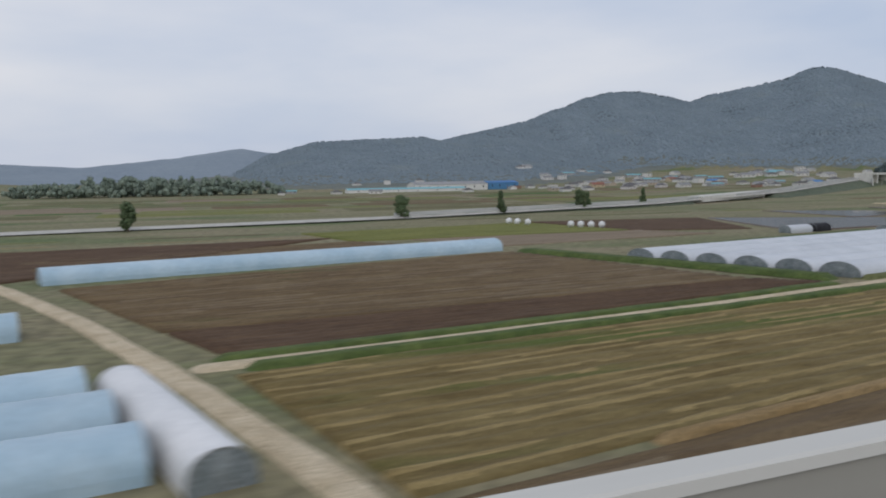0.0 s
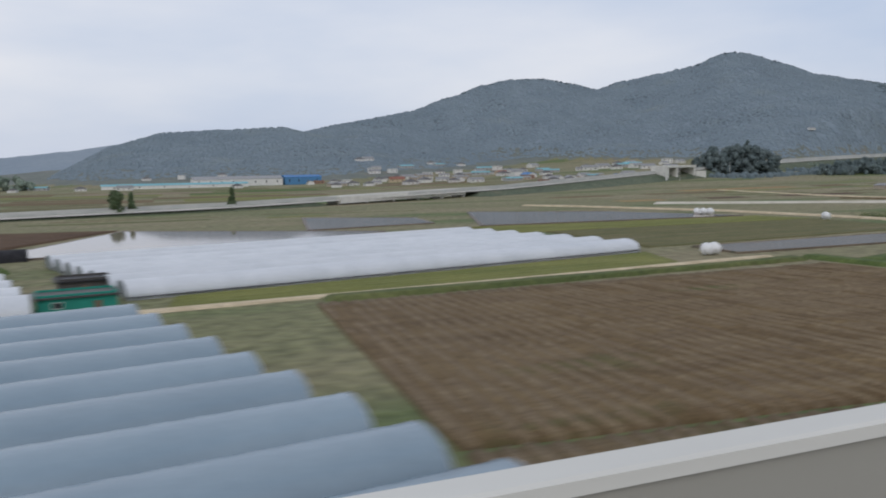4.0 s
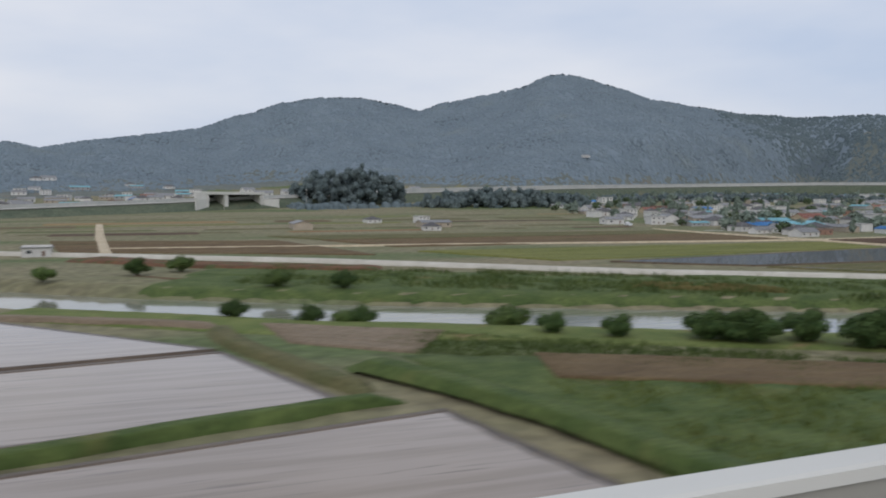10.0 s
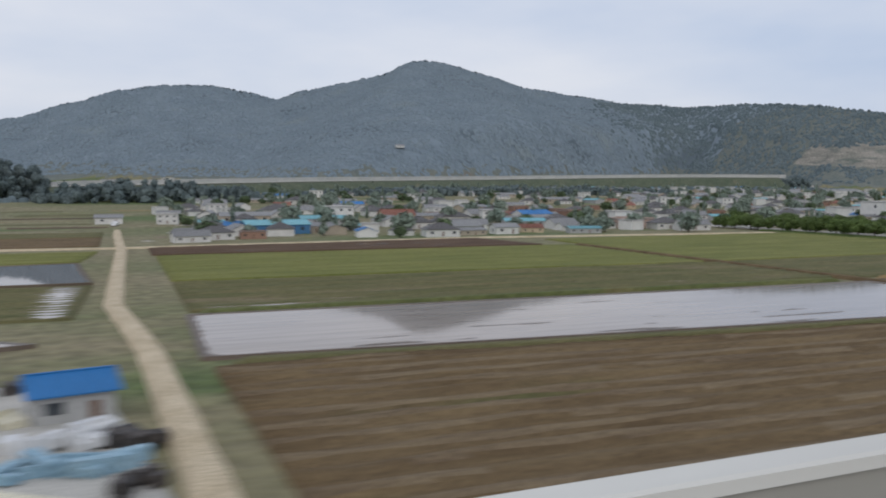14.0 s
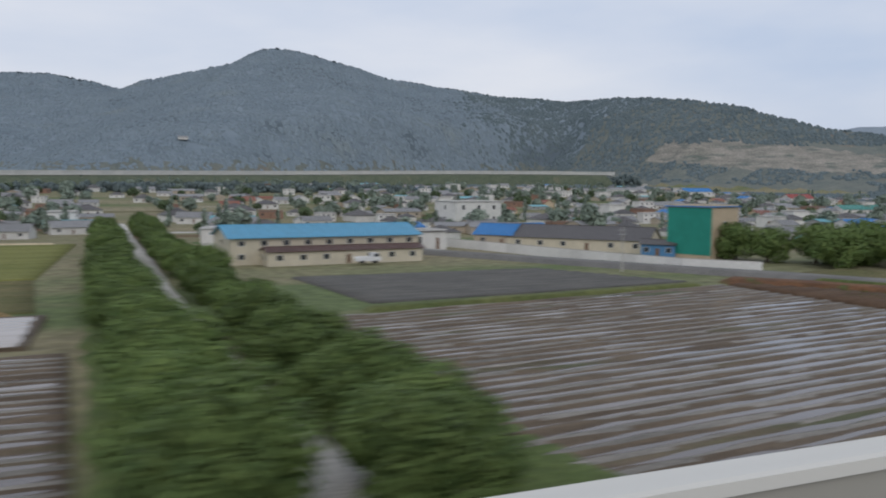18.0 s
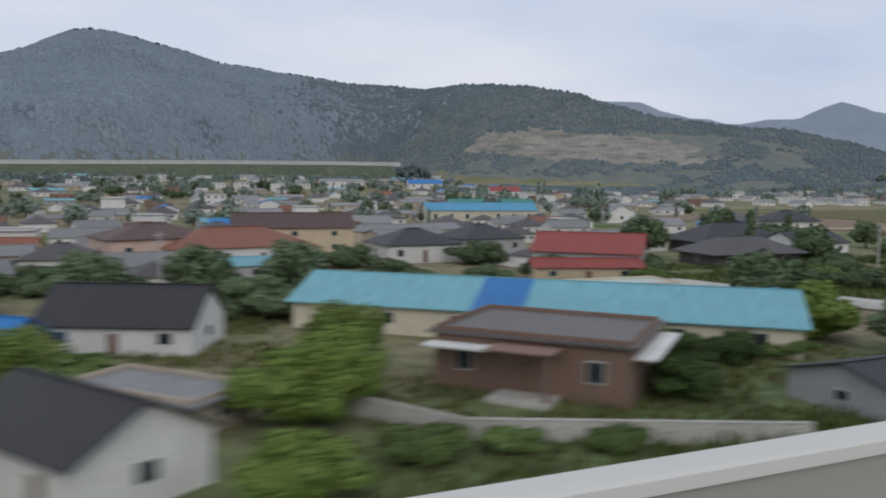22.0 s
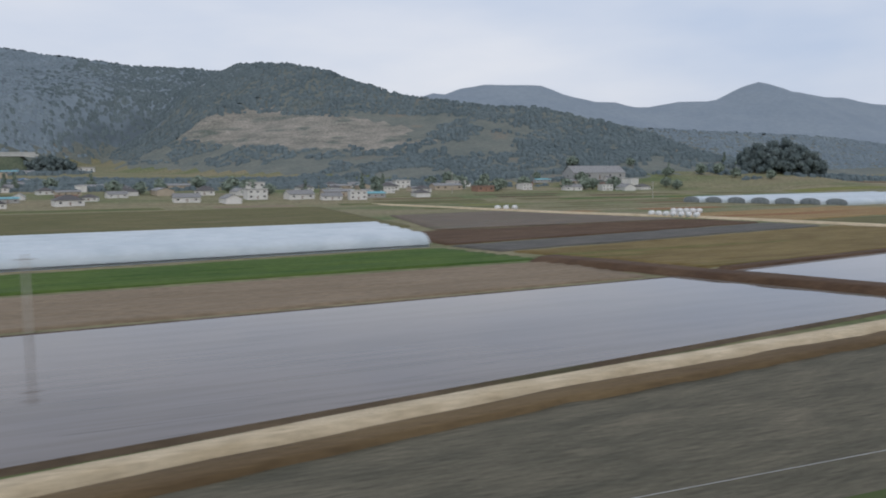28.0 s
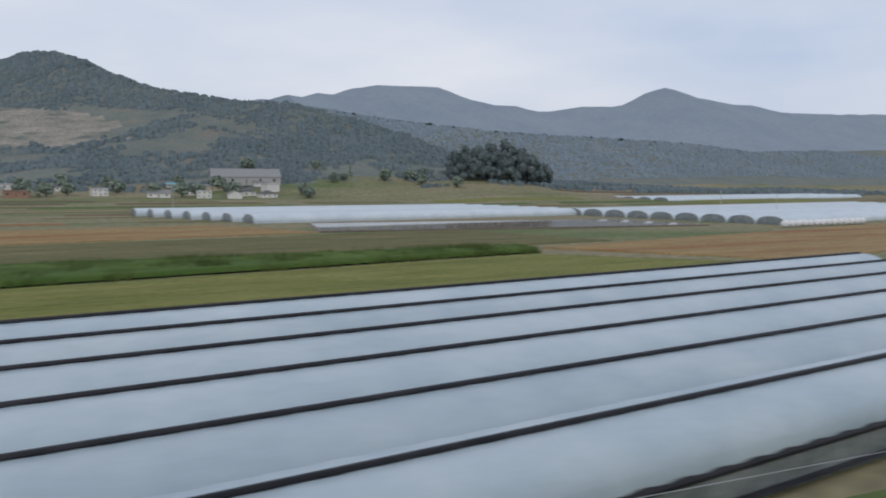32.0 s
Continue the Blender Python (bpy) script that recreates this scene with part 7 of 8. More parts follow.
for x, y, s in ((979.5, 57, 0.9), (981.5, 46.5, 1.1), (985, 48, 1.1), (983, 41.5, 1.2), (987, 38.5, 1.0), (980.5, 40, 1.0), (983.5, 54.5, 1.0), (980, 54, 1.1), (983, 50, 1.2), (986, 45, 1.2), (981, 44, 1.1), (984, 39, 1.3), (988, 42, 1.0), (978, 49, 1.0), (986, 53, 0.9)):
    spot(BUSH[rng.choice((0, 2, 2))], x, y, s * rng.uniform(0.7, 1.1), rng.uniform(0, 360), -0.3)


# dark garden growth below the brown-roofed houses
GARDEN = shrub("dark leafy bush in a village garden", 820.5, 57.5, 2.6, 2.0, 5200, 0.13, "leaf_deep", 57, "garden bushes")
for x, y, s in ((818.5, 60.5, 0.9), (822.2, 55.4, 1.05), (819.6, 53.6, 1.0), (817.4, 56.6, 0.9), (823.6, 52.2, 0.85), (821.4, 50.2, 0.9), (818.4, 50.8, 1.0), (824.8, 49.4, 0.7),
                (886.0, 60.2, 0.75), (889.2, 57.6, 0.8), (892.0, 55.0, 0.85), (883.2, 57.8, 0.9), (887.5, 54.6, 1.0), (884.6, 50.6, 0.95), (880.6, 53.6, 0.8)):
    spot(GARDEN, x, y, s, rng.uniform(0, 360), -0.2)

# willows and tall weeds on the near bank
for x, y, k, s in ((462.5, 62.5, 1, 1.15), (465, 60.5, 0, 1.2), (467.5, 59.5, 1, 1.2), (470, 58.5, 0, 1.15), (472.5, 56, 1, 1.1), (474.5, 53.5, 0, 1.0), (464, 57, 0, 1.2), (468, 55.5, 1, 1.2), (471, 53, 0, 1.1), (459, 65.5, 0, 1.0), (456, 68, 1, 0.9)):
    spot(BUSH[k], x, y, s, rng.uniform(0, 360), 0.1)
for q, n_, sd in (([(473, 83.5), (488, 74), (492, 79), (477, 90)], 8000, 81), ([(488, 74), (500, 63), (504, 67), (492, 78)], 4000, 82), ([(445, 104), (458, 95), (461, 99), (448, 109)], 2500, 83)):
    blades("dry_grass", "dry golden grass on the far river bank", q, n_ * 2, 0.5, 0.16, "ochre_grass", sd)
bund([(380, 172), (393, 157), (408, 146), (424, 138)], 7, "clay", 0.25, "raw orange earth bank above the river")


# ---- garden growth between the village houses ----
GARD = [shrub("leafy garden bush between the village houses", 818, 56.5, 2.2, 2.3, 5500, 0.14, "leaf", 91, "garden bushes"),
        shrub("light green garden bush between the village houses", 866.5, 54, 3.4, 2.7, 7000, 0.15, "leaf_light", 92, "garden bushes"),
        shrub("dark green thicket behind the houses", 876, 81, 3.0, 3.4, 6000, 0.19, "leaf_dark", 93, "garden bushes")]
for x, y, k, s in ((820.5, 50.5, 0, 1.1), (823, 53, 2, 0.6), (816, 50, 0, 0.9), (819, 86, 1, 0.9), (842, 45, 1, 0.9), (845.5, 44, 0, 1.2), (850, 42, 0, 1.0), (867, 87.7, 2, 1.0), (880, 82, 1, 0.8), (863, 89, 2, 1.0), (872, 86, 2, 1.1),
                   (857.5, 61, 0, 1.2), (853, 62, 1, 0.9), (864.5, 46, 1, 0.85), (870, 48, 0, 0.7), (873, 47.4, 0, 0.6), (877, 46, 0, 0.55), (871, 81.5, 2, 1.1), (880.5, 79, 2, 1.0), (884, 75, 1, 0.7),
                   (858, 98, 2, 0.9), (853, 101, 2, 0.8), (902.5, 58.5, 1, 1.15), (910.8, 45, 0, 1.2), (908.3, 43, 0, 1.2), (913.3, 44, 0, 0.9), (904.5, 43.5, 0, 1.1), (919.5, 43, 1, 0.5), (896, 55, 0, 0.8),
                   (975, 70, 1, 1.3), (973, 72.5, 1, 1.2), (985, 65, 0, 0.6), (992, 58.5, 0, 0.6), (982, 66, 2, 0.6), (958, 110, 2, 1.3), (963, 117, 2, 1.4), (951.5, 73.5, 0, 0.7), (946, 67, 0, 0.7), (937, 64.5, 0, 0.7), (941, 66, 2, 0.6),
                   (1006, 88, 2, 0.6), (1007, 121, 2, 1.0), (1013, 128, 2, 1.0), (928, 74, 2, 0.9), (925, 80, 2, 1.0), (933, 82, 0, 0.9), (938, 84, 2, 0.9), (948, 84, 0, 1.0), (956, 82, 2, 0.9), (965, 80, 0, 0.9), (940, 98, 2, 1.1), (950, 97, 2, 1.0), (975, 92, 2, 0.7), (887, 92, 2, 1.0), (895, 90, 2, 0.9), (905, 92, 2, 1.0), (912, 86, 0, 1.0), (917, 92, 2, 0.9), (838, 66, 0, 0.8), (842, 68, 2, 0.6), (833, 80, 2, 0.6), (856, 106, 2, 0.8), (880, 106, 2, 0.9), (888, 110, 2, 1.1), (904, 108, 2, 1.1)):
    spot(GARD[k], x, y, s * rng.uniform(0.9, 1.1), rng.uniform(0, 360), -0.1)
for x, y, k, s in ((308, 62, 0, 0.8), (312, 70, 1, 0.6), (317, 66, 0, 0.7), (321, 74, 0, 0.6), (309, 84, 1, 0.6), (305, 50, 0, 0.7), (311, 52, 1, 0.5), (319, 52, 0, 0.6), (304, 74, 2, 0.5), (325, 94, 2, 0.5)):
    spot(GARD[k], x, y, s, rng.uniform(0, 360), -0.1)
for q, n_, hh_, sd, mt in (([(311, 12), (321, 12), (323, 78), (313, 78)], 11000, 0.5, 109, "meadow"), ([(816, 40), (842, 36), (846, 46), (818, 60)], 9000, 0.5, 101, "grass_dark"), ([(840, 60), (868, 58), (872, 84), (845, 84)], 9000, 0.45, 102, "grass"), ([(866, 40), (900, 38), (900, 56), (868, 60)], 9000, 0.4, 103, "grass"),
                           ([(900, 62), (930, 66), (930, 100), (904, 98)], 9000, 0.6, 104, "grass_dark"), ([(930, 76), (985, 74), (985, 96), (932, 100)], 12000, 0.6, 105, "grass_dark"), ([(820, 74), (845, 74), (848, 94), (822, 94)], 7000, 0.5, 106, "grass"),
                           ([(768, 80), (776, 92), (800, 44), (794, 44)], 5000, 0.35, 107, "grass_dark"), ([(1003, 70), (1016, 74), (1020, 92), (1004, 86)], 4000, 0.4, 108, "grass")):
    blades("tall_grass", "rough weeds and garden plants between the houses", q, n_, hh_, 0.12, mt, sd)


# ---- the farthest houses and trees, joined ----
def local_matrix(o):
    return o.matrix_parent_inverse @ o.matrix_basis


def join_far(name, label, category, things):
    slots, V_, F_, I_, base = [], [], [], [], 0
    for root in things:
        for c in [root] + list(root.children_recursive):
            if c.type != "MESH":
                continue
            m, o = local_matrix(c), c.parent
            while o is not None:
                m, o = local_matrix(o) @ m, o.parent
            me = c.data
            n_ = len(me.vertices)
            co = np.empty(n_ * 3, np.float32)
            me.vertices.foreach_get("co", co)
            A = np.array(m)
            V_.append(co.reshape(-1, 3) @ A[:3, :3].T + A[:3, 3])
            mt = me.materials[0]
            if mt not in slots:
                slots.append(mt)
            for p in me.polygons:
                F_.append([base + i for i in p.vertices])
            I_ += [slots.index(mt)] * len(me.polygons)
            base += n_
    me = bpy.data.meshes.new(name)
    me.from_pydata(np.concatenate(V_).tolist(), [], F_)
    for mt in slots:
        me.materials.append(mt)
    me.polygons.foreach_set("material_index", I_)
    me.update()
    bpy.data.batch_remove([c for root in things for c in (root, *root.children_recursive)])
    return tagged(new(name, me), label, category, kind="stuff")


tops = [o for o in scene.objects if o.parent is None and o.type == "EMPTY"]
far_houses = sorted([o for o in tops if o.name.split(".")[0] == "house" and o not in PROTO], key=lambda o: -o.location[1])
KEEP = PINE + AVENUE + BROAD + FARTREE
far_trees = sorted([o for o in tops if o.name.split(".")[0] == "tree" and o not in KEEP], key=lambda o: -o.location[1])
join_far("far_trees", "garden trees scattered through the far village", "wood", far_trees[:max(1, len(far_trees) - 275)])
join_far("far_houses", "low roofs of the far village at the mountain foot", "village", far_houses[:len(far_houses) - 275])


# ---- bales, huts, tanks, vehicles, poles ----
M["tarp_blue"] = mat("pale_blue_tarpaulin", (0.20, 0.34, 0.44), (0.32, 0.46, 0.54), 0.7, 0.15, rough=0.5, bump=0.3, obj=True)
M["bale"] = mat("white_silage_wrap", (0.76, 0.77, 0.78), (0.86, 0.86, 0.86), 0.6, 0.1, rough=0.35, bump=0.15, obj=True, grit=0.05)
M["paint_white"] = mat("white_car_paint", (0.72, 0.73, 0.74), (0.80, 0.80, 0.80), 1, 0.1, rough=0.25, bump=0.0, spec=0.5, obj=True, grit=0.03)
M["paint_dark"] = mat("dark_car_paint", (0.018, 0.018, 0.03), (0.03, 0.03, 0.045), 1, 0.1, rough=0.2, bump=0.0, spec=0.6, obj=True, grit=0.03)
M["paint_blue"] = mat("blue_plastic", (0.02, 0.10, 0.42), (0.03, 0.14, 0.50), 0.5, 0.1, rough=0.4, bump=0.0, obj=True)
M["paint_navy"] = mat("dark_blue_plastic", (0.03, 0.06, 0.14), (0.05, 0.09, 0.19), 0.5, 0.1, rough=0.5, bump=0.0, obj=True)
M["tyre"] = mat("black_rubber", (0.015, 0.015, 0.015), (0.03, 0.03, 0.03), 0.3, 0.05, rough=0.8, obj=True)
M["sign_yellow"] = mat("yellow_sign_face", (0.75, 0.42, 0.02), (0.80, 0.48, 0.04), 0.5, 0.1, rough=0.5, bump=0.0, obj=True, grit=0.04)


def bale(x, y, s=0.62, turn=0.0, group="silage bales", z=None):
    bm = bmesh.new()
    bmesh.ops.create_cone(bm, cap_ends=True, segments=20, radius1=s, radius2=s, depth=s * 1.9, matrix=Matrix.Rotation(radians(90), 4, "Y"))
    bmesh.ops.bevel(bm, geom=[e for e in bm.edges if e.calc_face_angle(0) > 0.8], offset=s * 0.18, segments=3, affect="EDGES")
    for v in bm.verts:
        if v.co.z < -s * 0.8:
            v.co.z = -s * 0.86
        v.co += Vector((noise.noise(v.co * 3 + Vector((x, y, 0))), noise.noise(v.co * 3 + Vector((y, x, 5))), 0)) * 0.04
    ob = part("silage_bale", bm, M["bale"], smooth=True)
    ob.location, ob.rotation_euler = (x, y, (0.05 if z is None else z) + s * 0.86), (0, 0, radians(turn))
    return tagged(ob, "round silage bale in white film wrap", "bale", group)


for x, y in ((76.6, 62.4), (77.2, 60.9), (77.8, 59.4), (78.4, 57.7), (79.0, 56.4)):
    bale(x, y, 0.66, 80)
for x, y in ((86.2, 200.9), (87.2, 197.5), (88.5, 193.6), (93.5, 178.8), (95.2, 176.8), (97, 174.8), (98.8, 172.8), (276.9, 176.8), (278.2, 176.0), (279.5, 175.2), (287.2, 146.9), (223.3, 101.9), (224.8, 102.3)):
    bale(x, y, 0.8, 60)
for x0, y0, x1, y1, k in ((1209.0, 148.5, 1212.5, 138.5, 7), (1221, 155, 1225, 151, 5), (1195, 192, 1199, 190, 3), (1231.0, 73.4, 1234.8, 70.4, 5)):
    for i in range(k):
        bale(x0 + (x1 - x0) * i / (k - 1), y0 + (y1 - y0) * i / (k - 1), 0.58, 20)
for i in range(14):
    bale(1386 + i * 2.1, 111.5 + i * 0.15, 0.7, 10)


def car(label, x, y, turn, paint, z=0.3, truck=False, s=0.5):
    """A parked car or light truck; s scales it to the place."""
    root = tagged(new("parked_truck" if truck else "parked_car"), label, "truck" if truck else "car")
    root.location, root.rotation_euler, root.scale = (x, y, z), (0, 0, radians(turn)), (s, s, s)
    if truck:
        prof = [(-2.4, 0.45), (2.4, 0.45), (2.4, 1.0), (2.2, 1.25), (1.95, 1.95), (0.75, 2.0), (0.7, 0.95), (-2.4, 0.95)]
    else:
        prof = [(-2.15, 0.35), (2.15, 0.35), (2.15, 0.75), (1.95, 0.88), (1.05, 0.98), (0.45, 1.45), (-1.1, 1.48), (-1.75, 1.0), (-2.15, 0.92)]
    bm = bmesh.new()
    A = [bm.verts.new((px_, -0.85, pz_)) for px_, pz_ in prof]
    B = [bm.verts.new((px_, 0.85, pz_)) for px_, pz_ in prof]
    bm.faces.new(A)
    bm.faces.new(B[::-1])
    for i in range(len(prof)):
        bm.faces.new((A[i], B[i], B[(i + 1) % len(prof)], A[(i + 1) % len(prof)]))
    bmesh.ops.recalc_face_normals(bm, faces=bm.faces)
    bmesh.ops.bevel(bm, geom=list(bm.edges), offset=0.06, segments=2, affect="EDGES")
    part("body", bm, M[paint], root)
    gl = [(0.9, 1.02), (0.42, 1.38), (-1.05, 1.41), (-1.55, 1.04)] if not truck else [(2.05, 1.28), (1.88, 1.85), (0.9, 1.9), (0.9, 1.28)]
    for sg in (-1, 1):
        link("side_window", [(px_, sg * 0.862, pz_) for px_, pz_ in gl], [(0, 1, 2, 3)], M["glass"], root)
    for i, wx in enumerate((-1.35, 1.35)):
        for sg in (-1, 1):
            bm = bmesh.new()
            bmesh.ops.create_cone(bm, cap_ends=True, segments=18, radius1=0.33, radius2=0.33, depth=0.22, matrix=Matrix.Rotation(radians(90), 4, "X"))
            w = part("wheel", bm, M["tyre"], root)
            w.location = (wx, sg * 0.78, 0.33)
    for sg in (-1, 1):
        part("headlight", box_bm(2.13, 2.19, sg * 0.62 - 0.16, sg * 0.62 + 0.16, 0.62, 0.76), M["frame"], root)
    if truck:
        for sg in (-1, 1):
            part("bed_side", box_bm(-2.4, 0.6, sg * 0.84 - 0.03, sg * 0.84 + 0.03, 0.96, 1.3), M[paint], root)
    return root


car("white pickup truck on the creek road", 294.4, 117.5, 100, "paint_white", 0.34, s=0.62)
car("white car parked beside the garden tunnel", 803.2, 75.8, 20, "paint_white", 0.1, s=0.6)
car("white light truck parked by the mint-roofed shed", 807, 79.5, 60, "paint_white", 0.1, True, s=0.6)
car("dark parked car at the end of the lane", 925.2, 45.6, 160, "paint_dark", 0.42, s=0.62)
car("silver car parked in the village lane", 923.0, 61.7, 10, "paint_white", 0.15, s=0.62)
car("white car parked in the village lane", 924.8, 59.0, 10, "paint_white", 0.15, s=0.62)
car("white car parked in a farmyard", 996.6, 82.6, 20, "paint_white", 0.1, s=0.6)
car("white light truck at the village edge", 582, 214, 10, "paint_white", 0.2, True, s=0.8)
car("white light truck by the far huts", 545.5, 258, 80, "paint_white", 0.4, True, s=0.8)
car("light truck parked before the factory", 735, 126.6, 5, "paint_white", 0.1, True, s=0.7)


def pole(x, y, h, label="grey concrete utility pole on the plain", arms=2):
    root = tagged(new("utility_pole"), label, "pole", "utility poles")
    root.location = (x, y, gz(x, y))
    bm = bmesh.new()
    bmesh.ops.create_cone(bm, cap_ends=True, segments=10, radius1=0.11, radius2=0.07, depth=h + 0.4, matrix=Matrix.Translation((0, 0, h / 2 - 0.2)))
    part("shaft", bm, M["concrete"], root)
    for i in range(arms):
        part("cross_arm", box_bm(-0.55, 0.55, -0.04, 0.04, h - 0.35 - 0.55 * i, h - 0.28 - 0.55 * i), M["steel"], root)
    return root


for x, y, h in ((1228, 285, 8.5), (939, 80, 6), (929, 66, 5.5), (866, 96, 5.5), (800, 120, 6), (762, 108, 5.5), (1090, 66, 5), (1287, 240, 6), (1430, 150, 6), (1452, 190, 6), (424, 392, 8), (442, 402, 8), (462, 398, 9), (845, 60, 5), (806, 88, 5)):
    pole(x, y, h)


def cabin(label, x, y, w, d, h, turn, material, z=0.15, name="site_cabin"):
    root = tagged(new(name), label, "container")
    root.location, root.rotation_euler = (x, y, z), (0, 0, radians(turn))
    part("body", box_bm(-w / 2, w / 2, -d / 2, d / 2, 0, h, 0.03), M[material], root)
    part("roof_lip", box_bm(-w / 2 - 0.06, w / 2 + 0.06, -d / 2 - 0.06, d / 2 + 0.06, h + 0.002, h + 0.1, 0.02), M[material], root)
    for xx in (-w / 2, w / 2):
        for yy in (-d / 2, d / 2):
            part("corner_post", box_bm(xx - 0.05, xx + 0.05, yy - 0.05, yy + 0.05, 0, h + 0.05), M["steel"], root)
    opening(root, w * 0.12, h * 0.45, w * 0.22, h * 0.3, -d / 2, -1)
    opening(root, -w * 0.25, 0.05, w * 0.16, h * 0.75, -d / 2, -1, "door")
    return root


cabin("orange steel cabin in the scrap yard", 536.8, 72.3, 3.0, 2.2, 2.1, -8, "orange")
cabin("cream site cabin in the scrap yard", 527.3, 74.0, 4.8, 2.2, 1.6, -10, "cream_paint")
house("small green shed with a blue roof in the scrap yard", 543.8, 67.0, 3.4, 2.8, 1.5, 2.1, 10, "grey", "blue", wins=2, category="shed", name="shed")
for i, (x, y, w, d, h, m_, lb, nm) in enumerate(((531.5, 71.5, 2.4, 1.5, 1.1, "junk", "heap of dark scrap machinery", "scrap_heap"), (539.8, 72.0, 2.6, 1.4, 0.8, "junk", "heap of dark scrap metal", "scrap_heap"), (546, 61, 2.6, 1.2, 0.7, "junk", "heap of rusty scrap", "scrap_heap"), (546.3, 56, 1.8, 1.2, 0.6, "junk", "heap of rusty scrap", "scrap_heap"),
                                                (543.5, 62.0, 3.6, 1.6, 0.9, "tarp", "blue-grey folded tarpaulin heap", "tarpaulin_heap"), (544.2, 58.5, 4.6, 1.3, 0.7, "tarp_blue", "crumpled pale blue tarpaulin", "tarpaulin_heap"), (539.5, 66, 4.0, 2.2, 0.5, "cream_paint", "stack of pale boards", "board_stack"), (535.5, 64.5, 3.5, 1.8, 0.45, "cream_paint", "stack of pale boards", "board_stack"), (1044.5, 40.2, 1.6, 1.1, 1.0, "junk", "dark farm machine in the yard", "farm_machine"), (1050.5, 48.2, 2.0, 1.0, 0.7, "junk", "heap of farm tools", "tool_heap"))):
    q = random.Random(i)
    bm = bmesh.new()
    for _ in range(9):
        bx, by, bz = q.uniform(-w / 2, w / 2), q.uniform(-d / 2, d / 2), q.uniform(0.08, h * 0.5)
        bmesh.ops.create_cube(bm, size=1, matrix=Matrix.Translation((bx, by, bz)) @ Matrix.Rotation(q.uniform(0, 3), 4, "Z") @ Matrix.Rotation(q.uniform(-0.3, 0.3), 4, "X") @ Matrix.Diagonal((w * q.uniform(0.25, 0.5), d * q.uniform(0.25, 0.5), h * q.uniform(0.4, 1.0), 1)))
    ob = tagged(part(nm, bm, M[m_]), lb, nm.split("_")[1], kind="stuff")
    ob.location = (x, y, 0.15)
slab("low_wall", "low pale retaining wall beside the river road", 531, 547, 57.2, 57.9, 0, 0.75, M["cream_paint"], "wall", 0.03, turn=-36)
slab("tank", "dark blue plastic water trough", 538, 541, 55.0, 56.2, 0.1, 0.7, M["paint_navy"], "tank", 0.08, turn=-20)


def barrel(label, x, y, r, h, material, z=0.1, name="barrel"):
    root = tagged(new(name), label, "barrel")
    root.location = (x, y, z)
    bm = bmesh.new()
    bmesh.ops.create_cone(bm, cap_ends=True, segments=18, radius1=r, radius2=r, depth=h, matrix=Matrix.Translation((0, 0, h / 2)))
    bmesh.ops.bevel(bm, geom=[e for e in bm.edges if e.calc_face_angle(0) > 0.8], offset=r * 0.15, segments=2, affect="EDGES")
    part("drum", bm, M[material], root, smooth=True)
    for k in (0.33, 0.66):
        bm = bmesh.new()
        bmesh.ops.create_cone(bm, cap_ends=False, segments=18, radius1=r * 1.03, radius2=r * 1.03, depth=h * 0.04, matrix=Matrix.Translation((0, 0, h * k)))
        part("hoop", bm, M[material], root)
    return root


barrel("blue plastic water barrel in the farmyard", 1044.2, 36.4, 0.45, 1.1, "paint_blue")
barrel("blue plastic water barrel in the farmyard", 1043.3, 37.4, 0.4, 0.9, "paint_blue")
barrel("blue plastic barrel beside the greenhouse", 1062.0, 117, 0.9, 1.7, "paint_blue")
barrel("grey water tank beside the farm sheds", 1059, 38.8, 0.8, 1.3, "tarp", name="water_tank")
field("farm_yard", [(1040, 34.5), (1056, 35.5), (1056, 50), (1038.6, 50)], M["fallow"], "trodden brown farmyard", 0, 0, rough=0.05, seed=91, z=0.32, category="yard")

# board on a post by the lane
sign = tagged(new("road_sign"), "yellow arrow board on a post beside the lane", "sign")
sign.location, sign.rotation_euler = (925.2, 37.2, 3.9), (0, 0, radians(-25))
part("post", box_bm(-0.09, 0.09, 0.03, 0.2, -4.5, 2.8), M["steel"], sign)
part("board", box_bm(-0.75, 0.75, -0.03, 0.028, 1.2, 2.6, 0.02), M["sign_yellow"], sign)
for i in range(4):
    part("lettering_bar", box_bm(-0.55, 0.55 - 0.15 * (i % 2), -0.045, -0.031, 1.38 + i * 0.3, 1.46 + i * 0.3), M["paint_dark"], sign)

# concrete slabs on the paddy's edge, the sluice and the culvert
for i in range(3):
    slab("concrete_slab", "pale concrete slab lying at the paddy's edge", 287.6 + i * 1.3, 288.5 + i * 1.3, 85.5, 98, 0.05, 0.3, M["concrete"], "slab", 0.03, "concrete slabs", turn=-12)
field("sluice_pond", [(318, 82), (321, 83), (325.5, 103), (322, 106)], M["concrete"], "sloping concrete sluice with dark water", 0, 0, rough=0.02, z=0.3, water=0.05, seed=92, category="sluice")
slab("footbridge", "small white concrete bridge over the ditch", 313.4, 317.0, 74.4, 75.6, 0.25, 0.9, M["coping"], "bridge", 0.04, turn=8)

M["barrier"] = mat("pale_highway_barrier", (0.42, 0.43, 0.41), (0.52, 0.52, 0.49), 8, 0.6, rough=0.8, bump=0.05, grit=0.08)
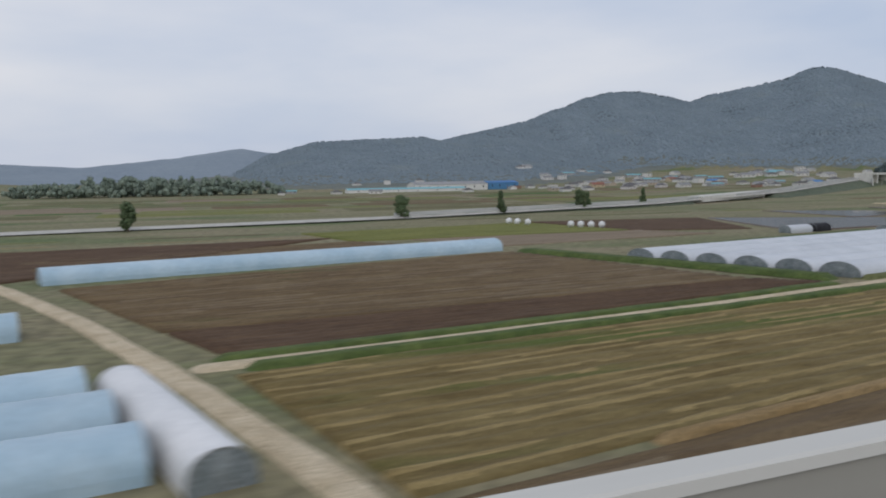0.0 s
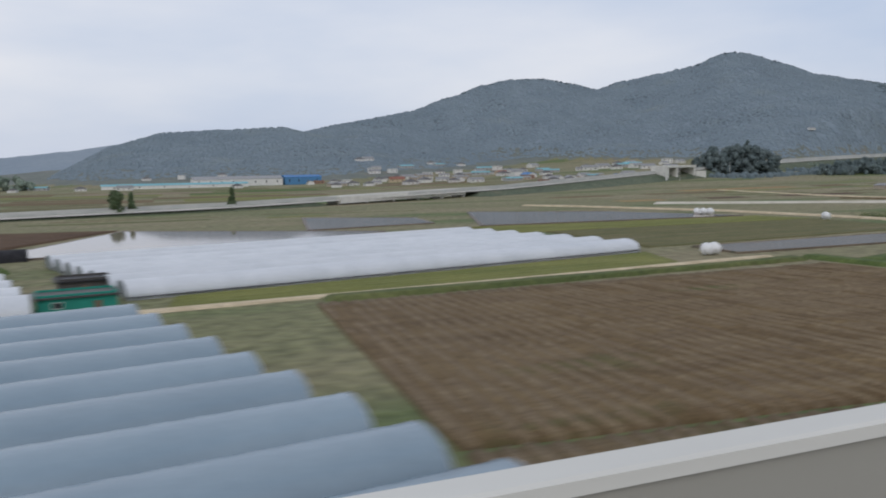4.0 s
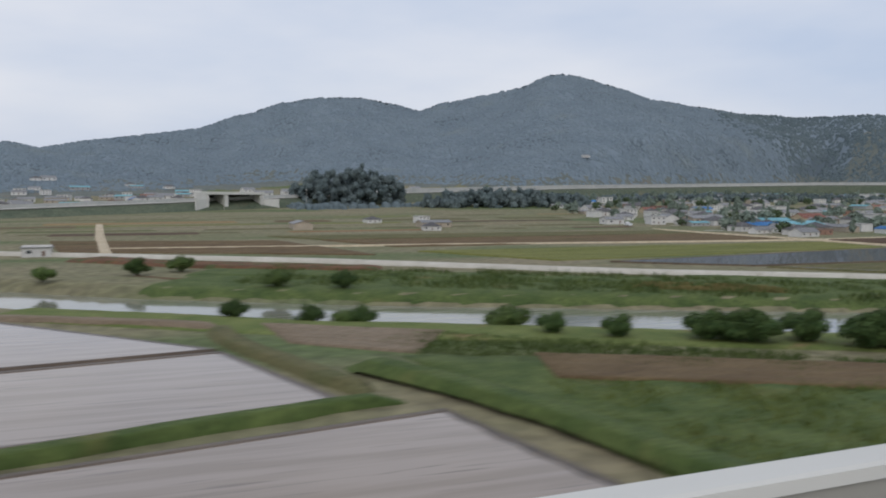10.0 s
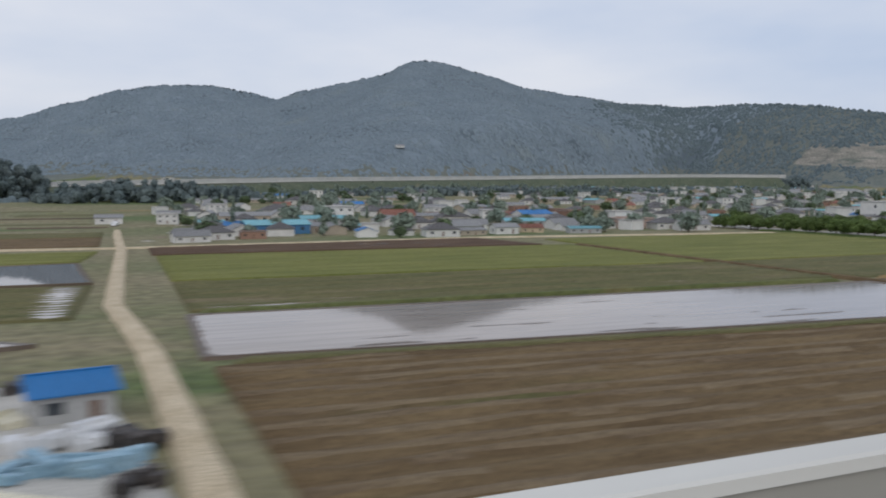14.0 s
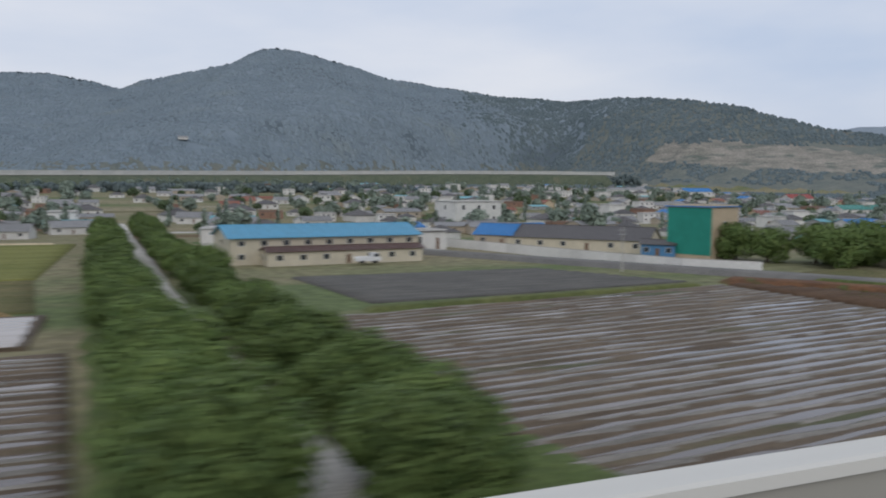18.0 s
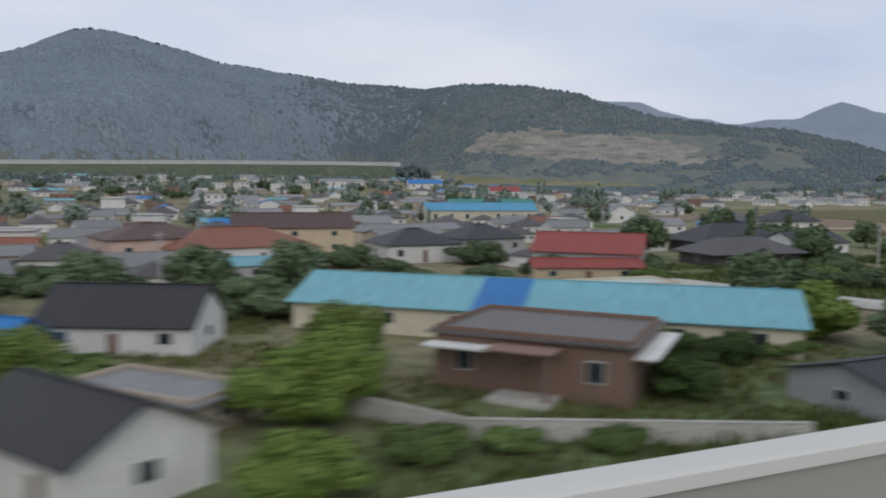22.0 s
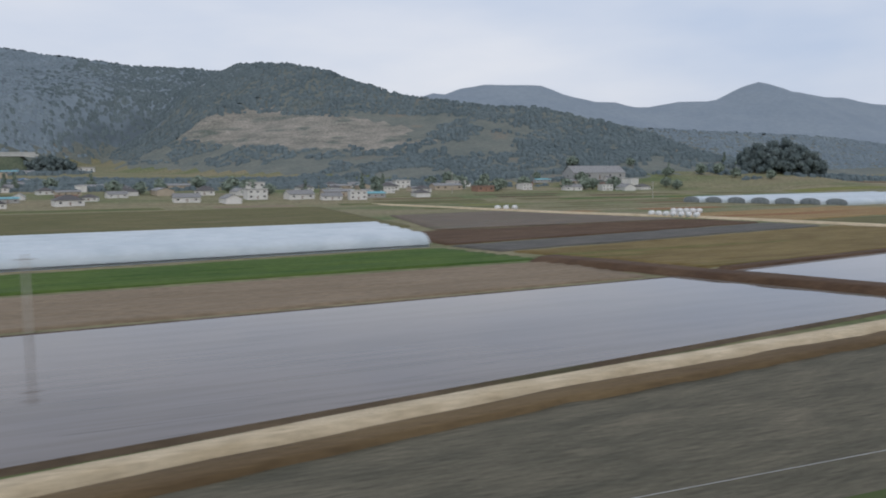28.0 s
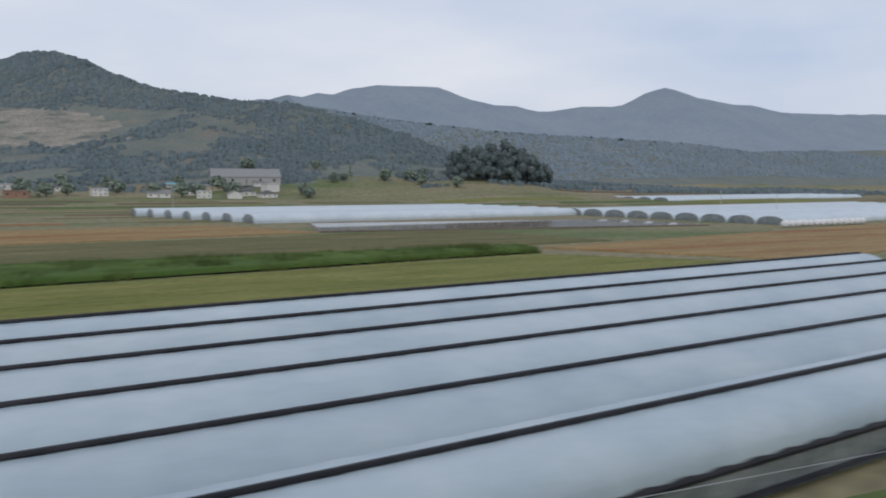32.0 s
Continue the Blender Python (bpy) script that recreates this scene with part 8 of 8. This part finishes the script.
# bridge rails, piers and sound walls of the highway
for (x0, y0, z0), (x1, y1, z1) in zip(HIGHWAY[2:-1], HIGHWAY[3:]):
    for off, hh, m_ in ((-3.4, 0.7 if x0 < 170 else (1.1 if x0 < 420 else 2.2), "barrier"), (3.4, 1.1, "barrier")):
        L, a = math.hypot(x1 - x0, y1 - y0), math.atan2(y1 - y0, x1 - x0)
        V_ = []
        for k in (0, 1):
            bx, by, bz = (x0 + (x1 - x0) * k - off * math.sin(a), y0 + (y1 - y0) * k + off * math.cos(a), z0 + (z1 - z0) * k)
            for o, dz in ((-0.1, -0.3), (0.1, -0.3), (0.1, hh), (-0.1, hh)):
                V_.append((bx - o * math.sin(a), by + o * math.cos(a), bz + dz))
        tagged(link("highway_barrier", V_, [(0, 1, 2, 3), (4, 7, 6, 5), (0, 4, 5, 1), (1, 5, 6, 2), (2, 6, 7, 3), (3, 7, 4, 0)], M[m_]), "pale concrete highway barrier", "barrier", kind="structure")
bridge = tagged(new("road_bridge"), "pale concrete highway bridge over the plain", "bridge", kind="structure")
for i in range(6):
    k = i / 5
    x, y, z = 210 + 56 * k, 289.5 + 28 * k, 2.3 + 0.9 * k
    o = part("pier", box_bm(-0.5, 0.5, -3.2, 3.2, -3.5, -0.75), M["concrete"], bridge)
    o.location, o.rotation_euler = (x, y, z), (0, 0, math.atan2(29, 56))
gird = part("girder", box_bm(-32, 32, -3.9, 3.6, -1.5, 0.95), M["coping"], bridge)
gird.location, gird.rotation_euler = (238, 303.5, 2.8), (0, radians(-0.8), math.atan2(29, 56))


# embankment slopes under the rising highway
def embank(pts, top, spread, label):
    X, Y, Z = [], [], []
    P = []
    for p, q in zip(pts[:-1], pts[1:]):
        n_ = max(1, int(math.hypot(q[0] - p[0], q[1] - p[1]) / 8))
        P += [[p[j] + (q[j] - p[j]) * i / n_ for j in range(3)] for i in range(n_)]
    P = np.array(P + [list(pts[-1])])
    T = np.gradient(P[:, :2], axis=0)
    T /= np.linalg.norm(T, axis=1)[:, None]
    N = np.stack([-T[:, 1], T[:, 0]], -1)
    for o, dz in ((-top - spread, None), (-top - spread * 0.5, -2.2), (-top, -0.45), (top, -0.45), (top + spread, None)):
        X.append(P[:, 0] + N[:, 0] * o)
        Y.append(P[:, 1] + N[:, 1] * o)
        base = ground_z(X[-1], Y[-1]) - 0.6
        Z.append(base if dz is None else np.maximum(P[:, 2] + dz, base))
    Z = np.array(Z)
    for c_ in (0, -1):
        Z[:, c_] = ground_z(np.array(X)[:, c_], np.array(Y)[:, c_]) - 0.6
    return tagged(grid_link("highway_embankment", np.array(X), np.array(Y), Z, M["grass_far"]), label, "embankment", kind="structure")


# Grass greyed a little: some distance haze is put into its colour.
M["grass_far"] = mat("embankment_grass", (0.082, 0.104, 0.068), (0.118, 0.135, 0.088), 7, 1.0, third=(0.16, 0.15, 0.10), third_size=15, third_at=0.62)
embank(HIGHWAY[:4] + [(209, 289, 2.3)], 3.6, 5, "green verge of the low highway")
embank([(267, 318, 3.3)] + HIGHWAY[5:], 3.7, 12, "green highway embankment across the valley")

# thin wire along the railway beyond the viaduct
sweep("trackside_wire", END + 8, 1330, [(2.6, -1.3115), (2.6015, -1.31), (2.6, -1.3085), (2.5985, -1.31)], M["steel"], bank)
under = tagged(new("underpass_bridge"), "pale concrete underpass bridge in the highway embankment", "bridge", kind="structure")
under.location, under.rotation_euler = (428.5, 401, gz(428, 401)), (0, 0, radians(24))
part("deck", box_bm(-15, 15, -3.2, 8, 6.6, 7.9, 0.1), M["coping"], under)
for xx in (-14, -4.5, 14):
    part("abutment", box_bm(xx - 0.9, xx + 0.9, -2.8, 7.6, -1.5, 6.598), M["coping"], under)
# Dark sheet added across the passage; its colour stands for the shade inside.
part("back_wall", box_bm(-13.1, 13.1, 7.0, 7.4, -1.5, 6.59), W["dark"], under)
for sg in (-1, 1):
    wing = part("wing_wall", box_bm(-3.5, 3.5, -0.3, 0.3, -1.5, 4.6), M["coping"], under)
    wing.location, wing.rotation_euler = (sg * 18, -4.4, 0), (0, 0, radians(-sg * 24))
ROAD_X, ROAD_Y = [p[0] for p in HIGHWAY], [p[1] for p in HIGHWAY]
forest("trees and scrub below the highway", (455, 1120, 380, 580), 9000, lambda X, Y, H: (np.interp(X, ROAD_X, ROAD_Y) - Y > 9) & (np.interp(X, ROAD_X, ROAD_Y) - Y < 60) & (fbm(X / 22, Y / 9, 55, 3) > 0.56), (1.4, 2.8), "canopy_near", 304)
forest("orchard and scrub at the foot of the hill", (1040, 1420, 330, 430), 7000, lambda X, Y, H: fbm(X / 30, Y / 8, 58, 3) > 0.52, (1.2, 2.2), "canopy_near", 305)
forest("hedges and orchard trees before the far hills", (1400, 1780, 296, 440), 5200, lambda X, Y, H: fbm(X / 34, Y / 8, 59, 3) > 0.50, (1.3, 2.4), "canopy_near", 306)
